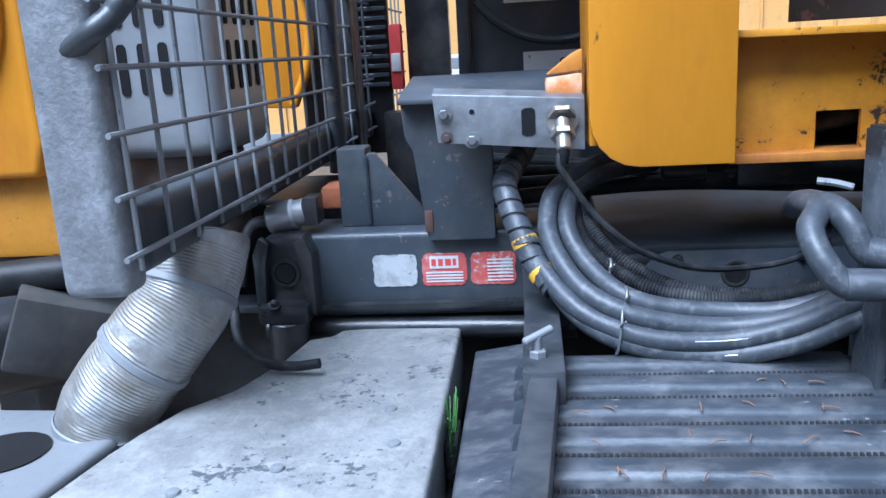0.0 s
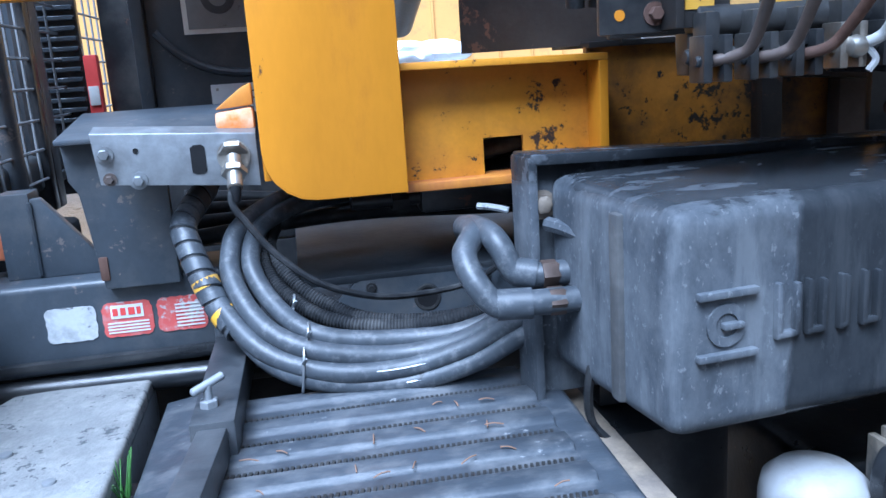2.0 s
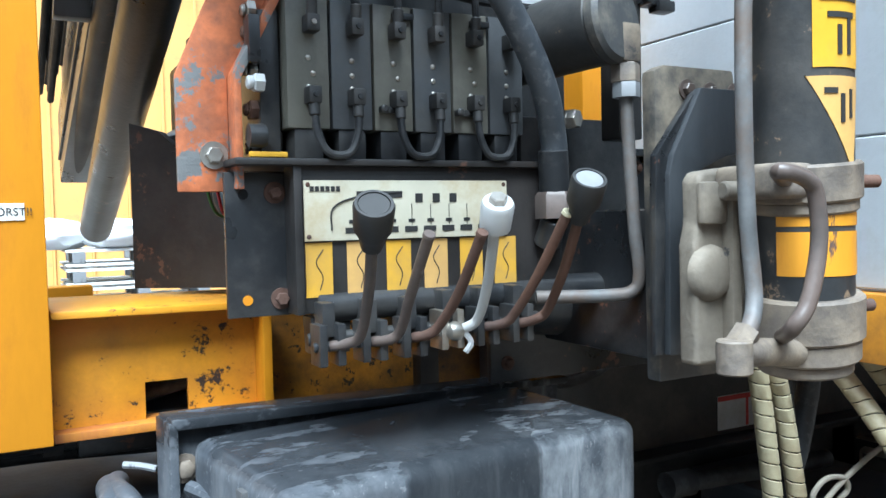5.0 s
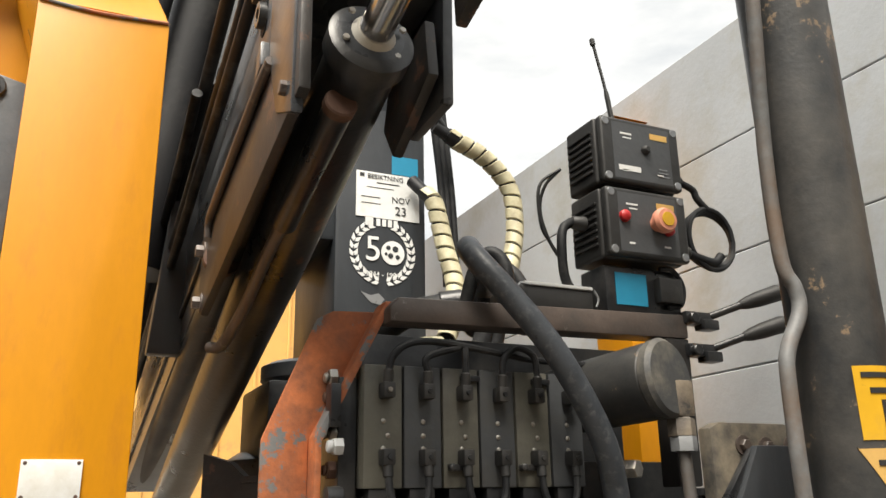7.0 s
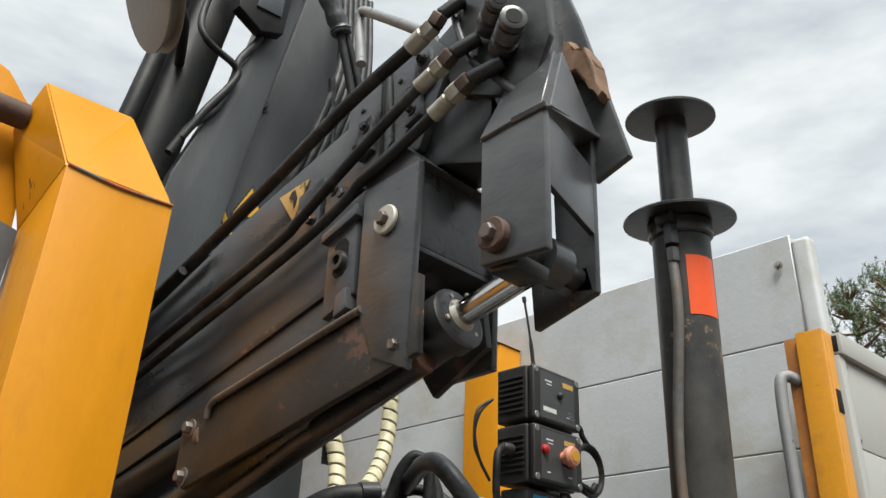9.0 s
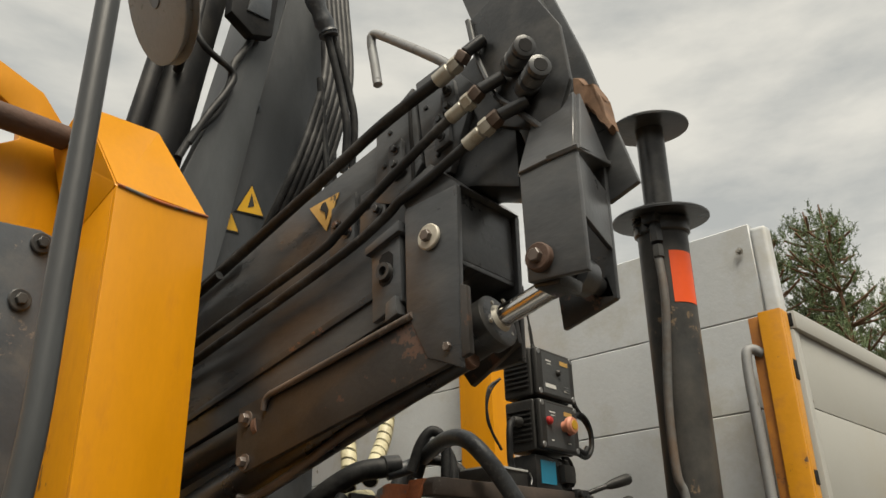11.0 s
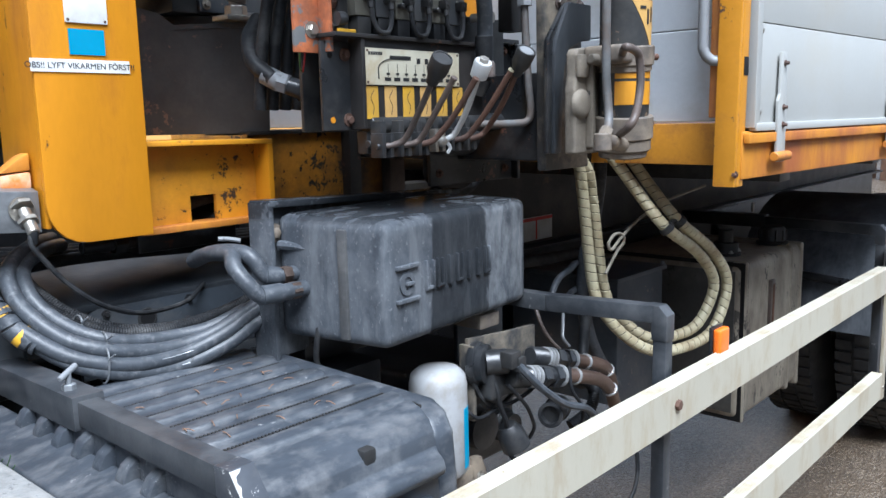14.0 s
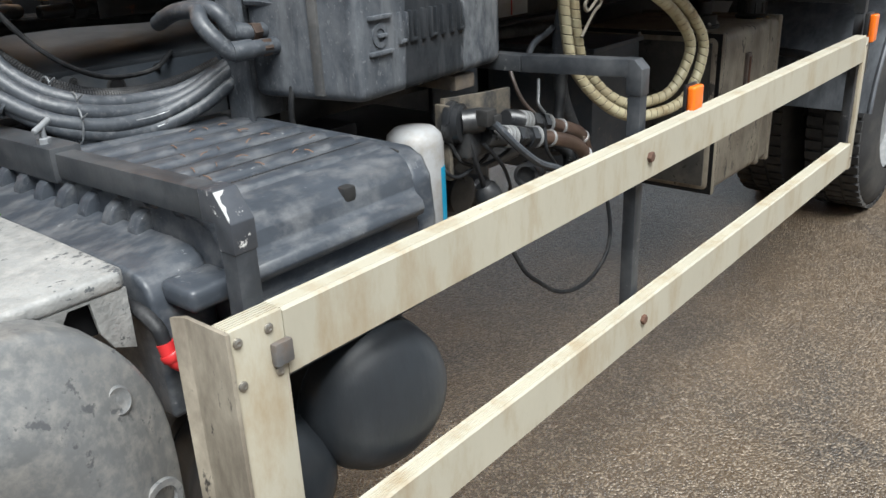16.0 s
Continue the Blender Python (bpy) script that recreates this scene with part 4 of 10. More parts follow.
def build_step_plate():
    """The galvanised tread over the mudguard."""
    s = thing("step_plate", (-0.15, 0.45, 1.0), "weathered galvanised steel cover plate, scuffed and stained", "cover")
    top = [(0.051, 0.96), (0.054, 0.37), (0.055, 0.17), (0.045, 0.157), (-0.40, 0.157), (-0.40, 0.30), (-0.382, 0.371), (-0.361, 0.477), (-0.345, 0.534), (-0.317, 0.608), (-0.264, 0.672), (-0.224, 0.787), (-0.207, 0.881), (-0.17, 0.898), (-0.158, 0.927), (-0.092, 0.935), (-0.081, 0.96)]
    bm = bm_prism(top, "z", -0.024, 0.0, 0.008, 3)
    for v in bm.verts:
        v.co.z += 1.017
        # the front edge sags a little
        if v.co.y < 0.20:
            v.co.z -= 0.004 * (0.20 - v.co.y) / 0.04
    part("plate", bm, STEP_STEEL, s)
    skirt = bm_prism([(-0.40, 0.990), (0.051, 0.990), (0.050, 0.903), (0.020, 0.915), (0.006, 0.940), (0.000, 0.985), (-0.028, 0.985), (-0.040, 0.965), (-0.065, 0.975), (-0.16, 0.980), (-0.40, 0.960)], "y", 0.160, 0.168, 0.002)
    part("skirt", skirt, STEP_STEEL, s)
    # dark sheet that paints the shade seen through the notch
    part("notch_back", bm_box(-0.05, 0.02, 0.185, 0.190, 0.93, 0.99, 0.001), DARK, s)
    part("side_skirt", bm_prism([(0.170, 0.992), (0.95, 0.992), (0.95, 0.88), (0.170, 0.905)], "x", 0.042, 0.0505, 0.002), GALV_DULL, s)
    for x, y in ((-0.235, 0.385), (-0.13, 0.44), (-0.02, 0.60), (-0.10, 0.70), (0.0, 0.50), (-0.31, 0.33)):
        part("bolt", bm_turned([(0, 0.009), (0.003, 0.008), (0.004, 0.003)], (x, y, 1.0165), (0, 0, 1), 14), STEEL if x < -0.3 else GALV_DULL, s)
    w = thing("weed", (0.061, 0.62, 0.972), "small green weed growing in the gap", "plant")
    rng = random.Random(3)
    for k in range(14):
        a = rng.uniform(0, 6.28)
        p = V(0.061, 0.60 + rng.uniform(-.02, .03), 0.955)
        part("leaf", bm_tube([p, p + V(0.004 * math.cos(a), 0.02 * math.sin(a), 0.03), p + V(0.008 * math.cos(a), 0.05 * math.sin(a), 0.05 + rng.uniform(0, .02))], 0.004, 5, 3, radius=lambda i, s: 0.0035 * max(0.2, 1 - s / 0.06)), GREEN, w)
    solo("weed_bracket", bm_box(0.052, 0.069, 0.58, 0.66, 0.90, 0.972, 0.003), BLACK, "dark steel ledge below the cover gap", "bracket")


def bm_rings(rings):
    """A skin over closed loops of equal length, capped at the last one."""
    bm = bmesh.new()
    vs = [[bm.verts.new(p) for p in r] for r in rings]
    n = len(vs[0])
    for a, b in zip(vs, vs[1:]):
        for i in range(n):
            bm.faces.new((a[i], a[(i + 1) % n], b[(i + 1) % n], b[i]))
    bm.faces.new(vs[-1])
    bm.faces.new(vs[0][::-1])
    bmesh.ops.recalc_face_normals(bm, faces=bm.faces[:])
    return bm


def build_mudguard():
    m = thing("front_mudguard", (-0.25, 0.1, 0.4), "scuffed dark grey plastic mudguard of the front wheel", "mudguard")
    prof = [(-0.138, 1.010), (-0.108, 1.007), (-0.080, 1.000), (-0.050, 0.984), (-0.023, 0.962), (-0.004, 0.940), (0.013, 0.914), (0.029, 0.880), (0.039, 0.843), (0.044, 0.806)]
    outline = [(-0.9, 0.20), (-0.9, 0.97), (-0.6, 0.990), (-0.3, 1.004), (-0.2, 1.010)] + prof + [(0.046, 0.76), (0.046, 0.71), (0.045, 0.60), (0.042, 0.20)]
    cx, cz = -0.42, 0.56
    steps = ((1.0, 0.154), (1.0, 0.112), (0.997, 0.102), (0.988, 0.095), (0.965, 0.090), (0.93, 0.078), (0.87, 0.058), (0.82, 0.043), (0.785, 0.036), (0.75, 0.034), (0.70, 0.036), (0.5, 0.056), (0.25, 0.070))
    part("shell", bm_rings([[(cx + (x - cx) * s, y, cz + (z - cz) * s) for x, z in outline] for s, y in steps]), FENDER, m, sharp=60)
    part("dimple", bm_turned([(0, 0.019), (0.006, 0.019), (0.008, 0.016), (0.005, 0.010), (0.006, 0.004)], (-0.031, 0.078, 0.892), (0.2, -1, 0.3), 24), FENDER, m)
    # raised letter shapes low on the face
    part("raised_mark", bm_turned([(0, 0.030), (0.005, 0.029), (0.005, 0.020), (0, 0.019)], (-0.010, 0.056, 0.745), (0.15, -1, 0), 28, False), FENDER, m)
    for x in (-0.052, -0.094):
        part("raised_mark", joined(bm_box(x - 0.018, x + 0.016, 0.036, 0.06, 0.722, 0.730, 0.002), bm_box(x - 0.018, x - 0.009, 0.036, 0.06, 0.722, 0.768, 0.002)), FENDER, m)
    c = thing("coupling", (0.09, 0.16, 0.87), "dull red hose elbow behind the mudguard", "coupling")
    part("elbow", bm_tube([(0.072, 0.128, 0.910), (0.074, 0.122, 0.892), (0.082, 0.115, 0.880), (0.094, 0.110, 0.873), (0.120, 0.108, 0.870)], 0.0125, 14, 6), RED, c)
    part("collar", bm_turned([(0, 0.015), (0.002, 0.0165), (0.010, 0.0165), (0.012, 0.015)], (0.074, 0.124, 0.898), (0.3, -0.3, -0.8), 18), RED, c)
    part("hose", bm_tube([(0.072, 0.128, 0.905), (0.068, 0.14, 0.935), (0.064, 0.20, 0.95), (0.066, 0.4, 0.93)], 0.010, 10, 6), HOSE, c)


def build_airtanks():
    for k, (x, y, z, r) in enumerate(((0.418, 0.050, 0.648, 0.137), (0.215, 0.11, 0.56, 0.12))):
        prof = [(0, 0.02), (0.004, r * 0.45), (0.016, r * 0.72), (0.036, r * 0.9), (0.06, r * 0.98), (0.085, r), (0.10, r), (0.102, r * 1.012), (0.125, r * 1.012), (0.127, r), (0.45, r)]
        t = thing("air_tank", (x, y + 0.2, z - r), "dark grey round-ended air reservoir under the chassis", "tank", "air reservoirs")
        part("body", bm_turned(prof, (x, y, z), (0.25, 1, 0), 40), SLATE_BLACK, t)
        part("strap", bm_turned([(0, r * 1.0), (0.001, r * 1.03), (0.024, r * 1.03), (0.025, r)], Vector((x, y, z)) + V(0.25, 1, 0).normalized() * 0.2, (0.25, 1, 0), 40, False), BLACK, t)
    solo("tank_bracket", bm_box(0.50, 0.56, 0.25, 0.30, 0.57, 0.72, 0.004), GALV_DULL, "grey steel tank strap bracket", "bracket")


def build_chassis():
    ch = thing("chassis_frame", (1.5, 1.2, 0.8), "black riveted chassis rails of the lorry", "chassis")
    part("near_rail", bm_box(-0.8, 6.5, 1.0, 1.01, 0.78, 1.06, 0.003), BLACK, ch)
    part("near_flange", bm_box(-0.8, 6.5, 0.93, 1.01, 1.05, 1.062, 0.003), BLACK, ch)
    part("near_flange", bm_box(-0.8, 6.5, 0.93, 1.01, 0.78, 0.79, 0.003), BLACK, ch)
    part("far_rail", bm_box(-0.8, 6.5, 1.75, 1.83, 0.78, 1.06, 0.004), BLACK, ch)
    for x in (-0.3, 0.9, 2.4, 3.6, 4.9):
        part("cross_member", bm_box(x, x + 0.1, 1.0, 1.8, 0.82, 1.02, 0.004), BLACK, ch)
    # subframe below the bed
    part("subframe", bm_box(1.05, 6.5, 0.98, 1.06, 1.065, 1.33, 0.004), SLATE_BROWN, ch)
    part("far_subframe", bm_box(-0.2, 6.5, 1.75, 1.83, 1.065, 1.33, 0.004), BLACK, ch)
    s = part("maker_label", bm_panel((2.05, 0.978, 1.12), (1, 0, 0), (0, 0, 1), 0.20, 0.085), LABEL_WHITE, ch, "white label with red border")
    part("red_bar", bm_panel((2.05, 0.9765, 1.155), (1, 0, 0), (0, 0, 1), 0.20, 0.012), LABEL_RED, ch)
    part("red_bar", bm_panel((2.05, 0.9765, 1.12), (0, 0, 1), (-1, 0, 0), 0.08, 0.008), LABEL_RED, ch)
    # inner cover plate behind the coiled hoses
    p = thing("frame_cover", (0.5, 0.98, 1.0), "dark grey frame side cover with a round hole", "cover")
    part("plate", bm_prism([(0.36, 0.98), (0.80, 0.98), (0.80, 1.14), (0.40, 1.14), (0.36, 1.10)], "y", 0.955, 0.97, 0.006), SLATE, p)
    part("top_fold", bm_prism([(0.955, 1.13), (0.955, 1.145), (1.35, 1.19), (1.35, 1.175)], "x", 0.30, 0.95, 0.004), SLATE_BLACK, p)
    part("hole", bm_turned([(0, 0.018), (0.002, 0.018)], (0.515, 0.9555, 1.093), (0, -1, 0), 24), DARK, p)
    part("ring", bm_turned([(0, 0.024), (0.003, 0.022), (0.003, 0.018), (0, 0.018)], (0.515, 0.955, 1.093), (0, -1, 0), 24, False), BLACK, p)
    for x, z in ((0.515, 1.02), (0.42, 1.12), (0.62, 1.12)):
        part("bolt", bm_bolt((x, 0.955, z), (0, -1, 0), 0.006), BLACK, p)
    # dark shaft, gearbox and hoses between the rails
    g = thing("gearbox", (0.6, 1.4, 0.5), "black oily gearbox between the chassis rails", "gearbox")
    part("case", bm_turned([(0, 0.16), (0.1, 0.22), (0.5, 0.2), (0.7, 0.12), (0.9, 0.1)], (0.1, 1.4, 0.82), (1, 0, 0), 20), BLACK, g)
    part("prop_shaft", bm_cyl((1.0, 1.4, 0.82), (3.4, 1.4, 0.7), 0.055), BLACK, g)
    part("flange", bm_cyl((0.98, 1.4, 0.82), (1.02, 1.4, 0.82), 0.12), BLACK, g)
    tr = thing("hydraulic_manifold", (0.5, 1.2, 1.2), "greasy dark pipes and blocks above the chassis", "manifold")
    part("block", bm_box(0.52, 0.78, 0.98, 1.2, 1.235, 1.30, 0.006), BLACK, tr)
    for k in range(4):
        part("pipe", bm_tube([(0.1, 1.02 + k * 0.07, 1.22 + 0.015 * k), (0.4, 1.05 + k * 0.06, 1.235), (0.75, 1.05 + k * 0.06, 1.22), (1.3, 1.1 + k * 0.05, 1.2)], 0.014, 10, 6), HOSE, tr)
    part("fitting", joined(bm_hex((0.47, 1.0, 1.262), (1, 0, 0), 0.022, 0.03), bm_cyl((0.40, 1.0, 1.262), (0.53, 1.0, 1.262), 0.014)), BLACK, tr)


OILY_PANEL = surface("oily_stained_panel", (0.050, 0.050, 0.048), 0.42, var=0.25, scale=6, dirt=(0.095, 0.09, 0.08), amount=0.36, dirt_scale=9, chips=(0.015, 0.015, 0.016), chip_amount=0.27, chip_scale=26)
CAP_A, CAP_B = (2.58, 0.49), (2.93, 0.447)


def build_fuel_tank():
    f = thing("fuel_tank", (2.15, 0.4, 0.5), "dirty brown aluminium fuel tank with pressed ribs", "fuel tank")
    x0, x1, y0, y1, z0, z1 = 2.42, 3.03, 0.355, 0.95, 0.415, 0.995
    part("body", bm_box(x0, x1, y0, y1, z0, z1, 0.045, 5), FUEL_ALU, f)
    for x in (x0 + 0.012, x1 - 0.038):
        part("end_rim", bm_box(x, x + 0.026, y0 - 0.006, y1 + 0.006, z0 - 0.006, z1 + 0.006, 0.05, 5), FUEL_ALU, f)
    part("end_panel", bm_box(x0 - 0.003, x0 + 0.004, y0 + 0.03, y1 - 0.03, z0 + 0.03, z1 - 0.03, 0.002), OILY_PANEL, f, "dark oily end panel with round stains")
    for x in (x0 + 0.0085, x0 + 0.041):
        part("end_seam", bm_box(x, x + 0.003, y0 - 0.0015, y1 + 0.0015, z0 - 0.0015, z1 + 0.0015, 0.046, 5), DARK, f, "dark pressed seam")
    part("sight_strip", bm_box(2.66, 2.70, y0 - 0.012, y0 + 0.004, 0.70, 0.90, 0.004), RAIL_BROWN, f)
    part("sight_strip", bm_box(2.674, 2.686, y0 - 0.016, y0, 0.715, 0.885, 0.002), DARK_RUST, f)
    x, y = CAP_A
    sender = part("level_sender", joined(bm_cyl((x, y, z1), (x, y, z1 + 0.012), 0.056), bm_cyl((x, y, z1 + 0.012), (x, y, z1 + 0.048), 0.045), bm_cyl((x, y, z1 + 0.048), (x, y, z1 + 0.095), 0.027)), BOX_PLASTIC, f, "black fuel level sender")
    for q in range(4):
        aq = radians(45 + 90 * q)
        part("sender_bolt", bm_bolt((x + 0.049 * math.cos(aq), y + 0.049 * math.sin(aq), z1 + 0.012), (0, 0, 1), 0.006), STEEL, sender)
    x, y = CAP_B
    cap = part("filler_cap", bm_turned([(0, 0.060), (0.010, 0.062), (0.016, 0.050), (0.060, 0.050), (0.072, 0.044), (0.074, 0.020)], (x, y, z1), (0, 0, 1), 26), BOX_PLASTIC, f)
    for q in range(10):
        aq = radians(36 * q)
        part("grip_rib", bm_box(-0.004, 0.004, -0.004, 0.004, 0, 0.040, 0.0015, 1), BOX_PLASTIC, cap).data.transform(Matrix.Translation((x + 0.050 * math.cos(aq), y + 0.050 * math.sin(aq), z1 + 0.020)))
    part("sticker", bm_panel((2.92, 0.412, z1 + 0.001), (1, 0, 0), (0, 1, 0), 0.075, 0.05), LABEL_CREAM, f)
    for x in (2.55, 2.9):
        part("bracket", bm_box(x - 0.03, x + 0.03, 0.93, 1.0, 0.60, 0.98, 0.004), BLACK, f)
    part("strap", bm_box(2.88, 2.92, y0 - 0.003, y1 + 0.003, z0 - 0.003, z1 + 0.004, 0.046, 5), FUEL_ALU, f)
    # small dark box before it, with a raised edge
    b = thing("battery_box", (1.65, 0.5, 0.7), "black steel box beside the fuel tank", "box")
    part("body", bm_box(1.84, 2.14, 0.52, 0.93, 0.60, 1.005, 0.008), SLATE, b)
    part("bracket", bm_box(1.95, 2.05, 0.93, 1.0, 0.78, 0.98, 0.004), BLACK, b)
    part("lid", bm_box(1.825, 2.15, 0.51, 0.94, 1.005, 1.02, 0.004), SLATE, b)
    part("lid_screw", bm_bolt((2.14, 0.522, 1.021), (0, 0, 1), 0.006), GALV, b)
    r = thing("side_marker_lamp", (1.52, 0.03, 0.95), "amber side marker lamp above the guard rail", "lamp")
    part("lens", bm_box(1.456, 1.510, 0.024, 0.044, 0.950, 1.012, 0.007, 3), AMBER, r)
    part("holder", bm_box(1.452, 1.514, 0.044, 0.052, 0.90, 1.016, 0.003), BLACK, r)
    part("stay", bm_box(1.468, 1.498, 0.037, 0.05, 0.88, 0.95, 0.002), BLACK, r)
    r = thing("side_marker_lamp", (2.95, 0.03, 0.95), "amber side marker lamp on the rear end of the guard", "lamp")
    part("lens", bm_box(2.93, 2.985, -0.006, 0.015, 0.92, 1.02, 0.007, 3), AMBER, r)
    part("holder", bm_box(2.925, 2.99, 0.015, 0.03, 0.80, 1.025, 0.003), BLACK, r)
    part("stay", bm_box(2.88, 2.93, 0.012, 0.022, 0.84, 0.90, 0.002), BLACK, r)


def build_wheels():
    for k, xc in enumerate((3.90, 5.26)):
        w = thing("rear_axle", (xc, 0.2, 0.0), "rear lorry axle with twin black deep-tread tyres", "axle", "rear axles")
        for q, y in enumerate((0.06, 0.40)):
            prof = [(0, 0.30), (0.012, 0.40), (0.035, 0.472), (0.06, 0.49), (0.24, 0.49), (0.265, 0.472), (0.288, 0.40), (0.30, 0.30)]
            ty = part("tyre", bm_turned(prof, (xc, y, 0.50), (0, 1, 0), 64, False), TYRE, w)
            blk = []
            for i in range(56):
                a = 2 * math.pi * i / 56
                for yy, off in ((0.035, 0.0), (0.115, 0.5), (0.195, 0.0)):
                    aa = a + off * 2 * math.pi / 56
                    blk.append(moved(bm_box(-0.019, 0.019, yy, yy + 0.068, -0.008, 0.0105, 0), Matrix.Translation((xc, y, 0.5)) @ Matrix.Rotation(-aa, 4, "Y") @ Matrix.Translation((0, 0, 0.49))))
            part("tread", joined(*blk), TYRE, ty)
            part("rim", bm_turned([(0, 0.30), (0.02, 0.28), (0.06, 0.27), (0.09, 0.10), (0.05, 0.09), (0.04, 0.0)], (xc, y + 0.02, 0.50), (0, 1, 0), 40, False), MUDGUARD, w)
    m = thing("rear_mudguard", (3.6, 0.3, 1.0), "black plastic rear mudguard over the wheel", "mudguard")
    pts_o = [(3.90 + 0.64 * math.cos(radians(a)), 0.5 + 0.62 * math.sin(radians(a))) for a in range(172, 5, -8)]
    pts_i = [(3.90 + 0.625 * math.cos(radians(a)), 0.5 + 0.605 * math.sin(radians(a))) for a in range(12, 180, 8)]
    part("shell", bm_prism(pts_o + pts_i, "y", 0.04, 0.75, 0), PLASTIC, m)
    part("edge_bead", bm_tube([(x, 0.042, z) for x, z in pts_o], 0.009, 8, 2), PLASTIC, m, "rounded edge bead")
    part("stay", bm_cyl((3.30, 0.10, 0.78), (3.30, 1.0, 0.86), 0.019), BLACK, m, "black tubular stay")





# ---------------------------------------------------------------- hydraulic tank and low hydraulics
NUT_BROWN = surface("oily_rusted_nut", (0.10, 0.072, 0.058), 0.5, 0.4, var=0.3, scale=30)


def build_hydraulic_tank():
    t = thing("hydraulic_tank", (0.85, 0.5, 1.05), "black plastic hydraulic oil tank with chalky streaks and raised lettering", "oil tank")
    x0, x1, yf, yb, z0, z1 = 0.665, 1.195, 0.335, 0.62, 1.085, 1.335
    # body with a slight draft towards the front
    bm = bm_box(x0, x1, yf, yb, z0, z1, 0.028, 5)
    for v in bm.verts:
        f = (v.co.y - yf) / (yb - yf)
        cx, cz = (x0 + x1) / 2, (z0 + z1) / 2
        v.co.x = cx + (v.co.x - cx) * (0.985 + 0.035 * f)
        v.co.z = cz + (v.co.z - cz) * (0.985 + 0.04 * f)
    part("body", bm, TANK, t)
    part("mould_seam", bm_box(x0 - 0.0062, x0 + 0.01, 0.428, 0.450, z0 + 0.012, z1 - 0.02, 0.004, 2), DUSTY_SEAM, t, "dust in the mould seam")
    part("flange", bm_prism([(0.635, 1.035), (1.30, 1.02), (1.30, 1.335), (0.635, 1.362)], "y", 0.622, 0.66, 0.006), TANK, t)
    part("flange_rim", joined(bm_prism([(0.633, 1.352), (1.302, 1.326), (1.302, 1.338), (0.633, 1.366)], "y", 0.60, 0.664, 0.003), bm_box(0.629, 0.641, 0.60, 0.664, 1.035, 1.362, 0.003)), TANK, t)
    # moulded guard round the hose inlets
    part("inlet_frame", bm_tube([(0.655, 0.605, 1.275), (0.668, 0.56, 1.272), (0.677, 0.515, 1.262), (0.683, 0.50, 1.235), (0.683, 0.50, 1.15), (0.675, 0.515, 1.11)], 0.010, 8, 6), TANK, t)
    part("bolt", bm_bolt((0.650, 0.612, 1.300), (0, -1, 0), 0.012), GREASE_GREY, t)
    # raised maker's mark and name as plain shapes
    y = yf + 0.003
    for s in (joined(bm_box(0.695, 0.765, y - 0.011, y + 0.01, 1.238, 1.246, 0.002), bm_box(0.695, 0.765, y - 0.011, y + 0.01, 1.172, 1.180, 0.002),
                     bm_turned([(0, 0.024), (0.012, 0.023), (0.012, 0.013), (0, 0.012)], (0.73, y + 0.006, 1.208), (0, -1, 0), 24, False), bm_box(0.724, 0.748, y - 0.011, y + 0.01, 1.204, 1.211, 0.002)),):
        part("raised_mark", s, TANK, t)
    for k in range(7):
        xx = 0.80 + k * 0.035
        w = (0.012, 0.010, 0.004, 0.010, 0.004, 0.004, 0.009)[k]
        part("raised_mark", joined(bm_box(xx - w - 0.001, xx - w + 0.0075, y - 0.011, y + 0.01, 1.183, 1.245, 0.004),
                                   bm_box(xx + w - 0.003, xx + w + 0.0055, y - 0.011, y + 0.01, 1.185, 1.243, 0.004), bm_box(xx - w, xx + w, y - 0.011, y + 0.01, 1.185, 1.192, 0.002)), TANK, t)
    # the whole tank sits a little askew to the chassis
    turn = Matrix.Translation((0.65, 0.335, 0)) @ Matrix.Rotation(radians(6.0), 4, "Z") @ Matrix.Translation((-0.65, -0.335, 0))
    for o in t.children_recursive:
        o.data.transform(turn)
    # support frame below
    s = thing("tank_support", (0.9, 0.6, 1.0), "black steel cross bar carrying the oil tank", "bracket")
    part("bar", bm_box(0.70, 1.32, 0.63, 0.69, 1.00, 1.075, 0.004), BLACK, s)
    part("arm", bm_box(1.02, 1.09, 0.40, 1.0, 1.045, 1.078, 0.004), GREASE_GREY, s, "dusty flat arm")
    part("bolt", bm_bolt((1.12, 0.63, 1.04), (0, -1, 0), 0.006), BLACK, s)
    # inlet hoses with nuts
    for k, (pts, zc, yc) in enumerate(((((0.645, 0.572, 1.218), (0.60, 0.577, 1.217), (0.575, 0.585, 1.222), (0.559, 0.60, 1.255), (0.551, 0.63, 1.267), (0.545, 0.70, 1.262), (0.56, 0.80, 1.24)), 1.218, 0.572),
                                       (((0.645, 0.545, 1.190), (0.585, 0.548, 1.190), (0.543, 0.556, 1.190), (0.52, 0.572, 1.218), (0.514, 0.60, 1.247), (0.535, 0.64, 1.263), (0.54, 0.72, 1.258), (0.56, 0.82, 1.23)), 1.190, 0.545))):
        h = thing("tank_hose", pts[0], "thick grey rubber hose with a steel nut at the oil tank", "hose", "tank hoses")
        part("hose", bm_tube(pts, 0.0165, 14, 8), HOSE_GREY, h)
        part("sleeve", bm_tube(pts[1:3], 0.0195, 14, 4), HOSE_GREY, h)
        part("nut", bm_hex((0.606, yc + 0.002, zc), (1, -0.06, 0), 0.0185, 0.022), NUT_BROWN, h, "rusted hexagon nut")
    solo("plastic_strap", bm_tube([(0.655, 0.515, 1.14), (0.645, 0.52, 1.08), (0.652, 0.53, 1.03), (0.675, 0.52, 1.00)], 0.006, 6, 6), HOSE, "loose black strap below the tank hoses", "strap")
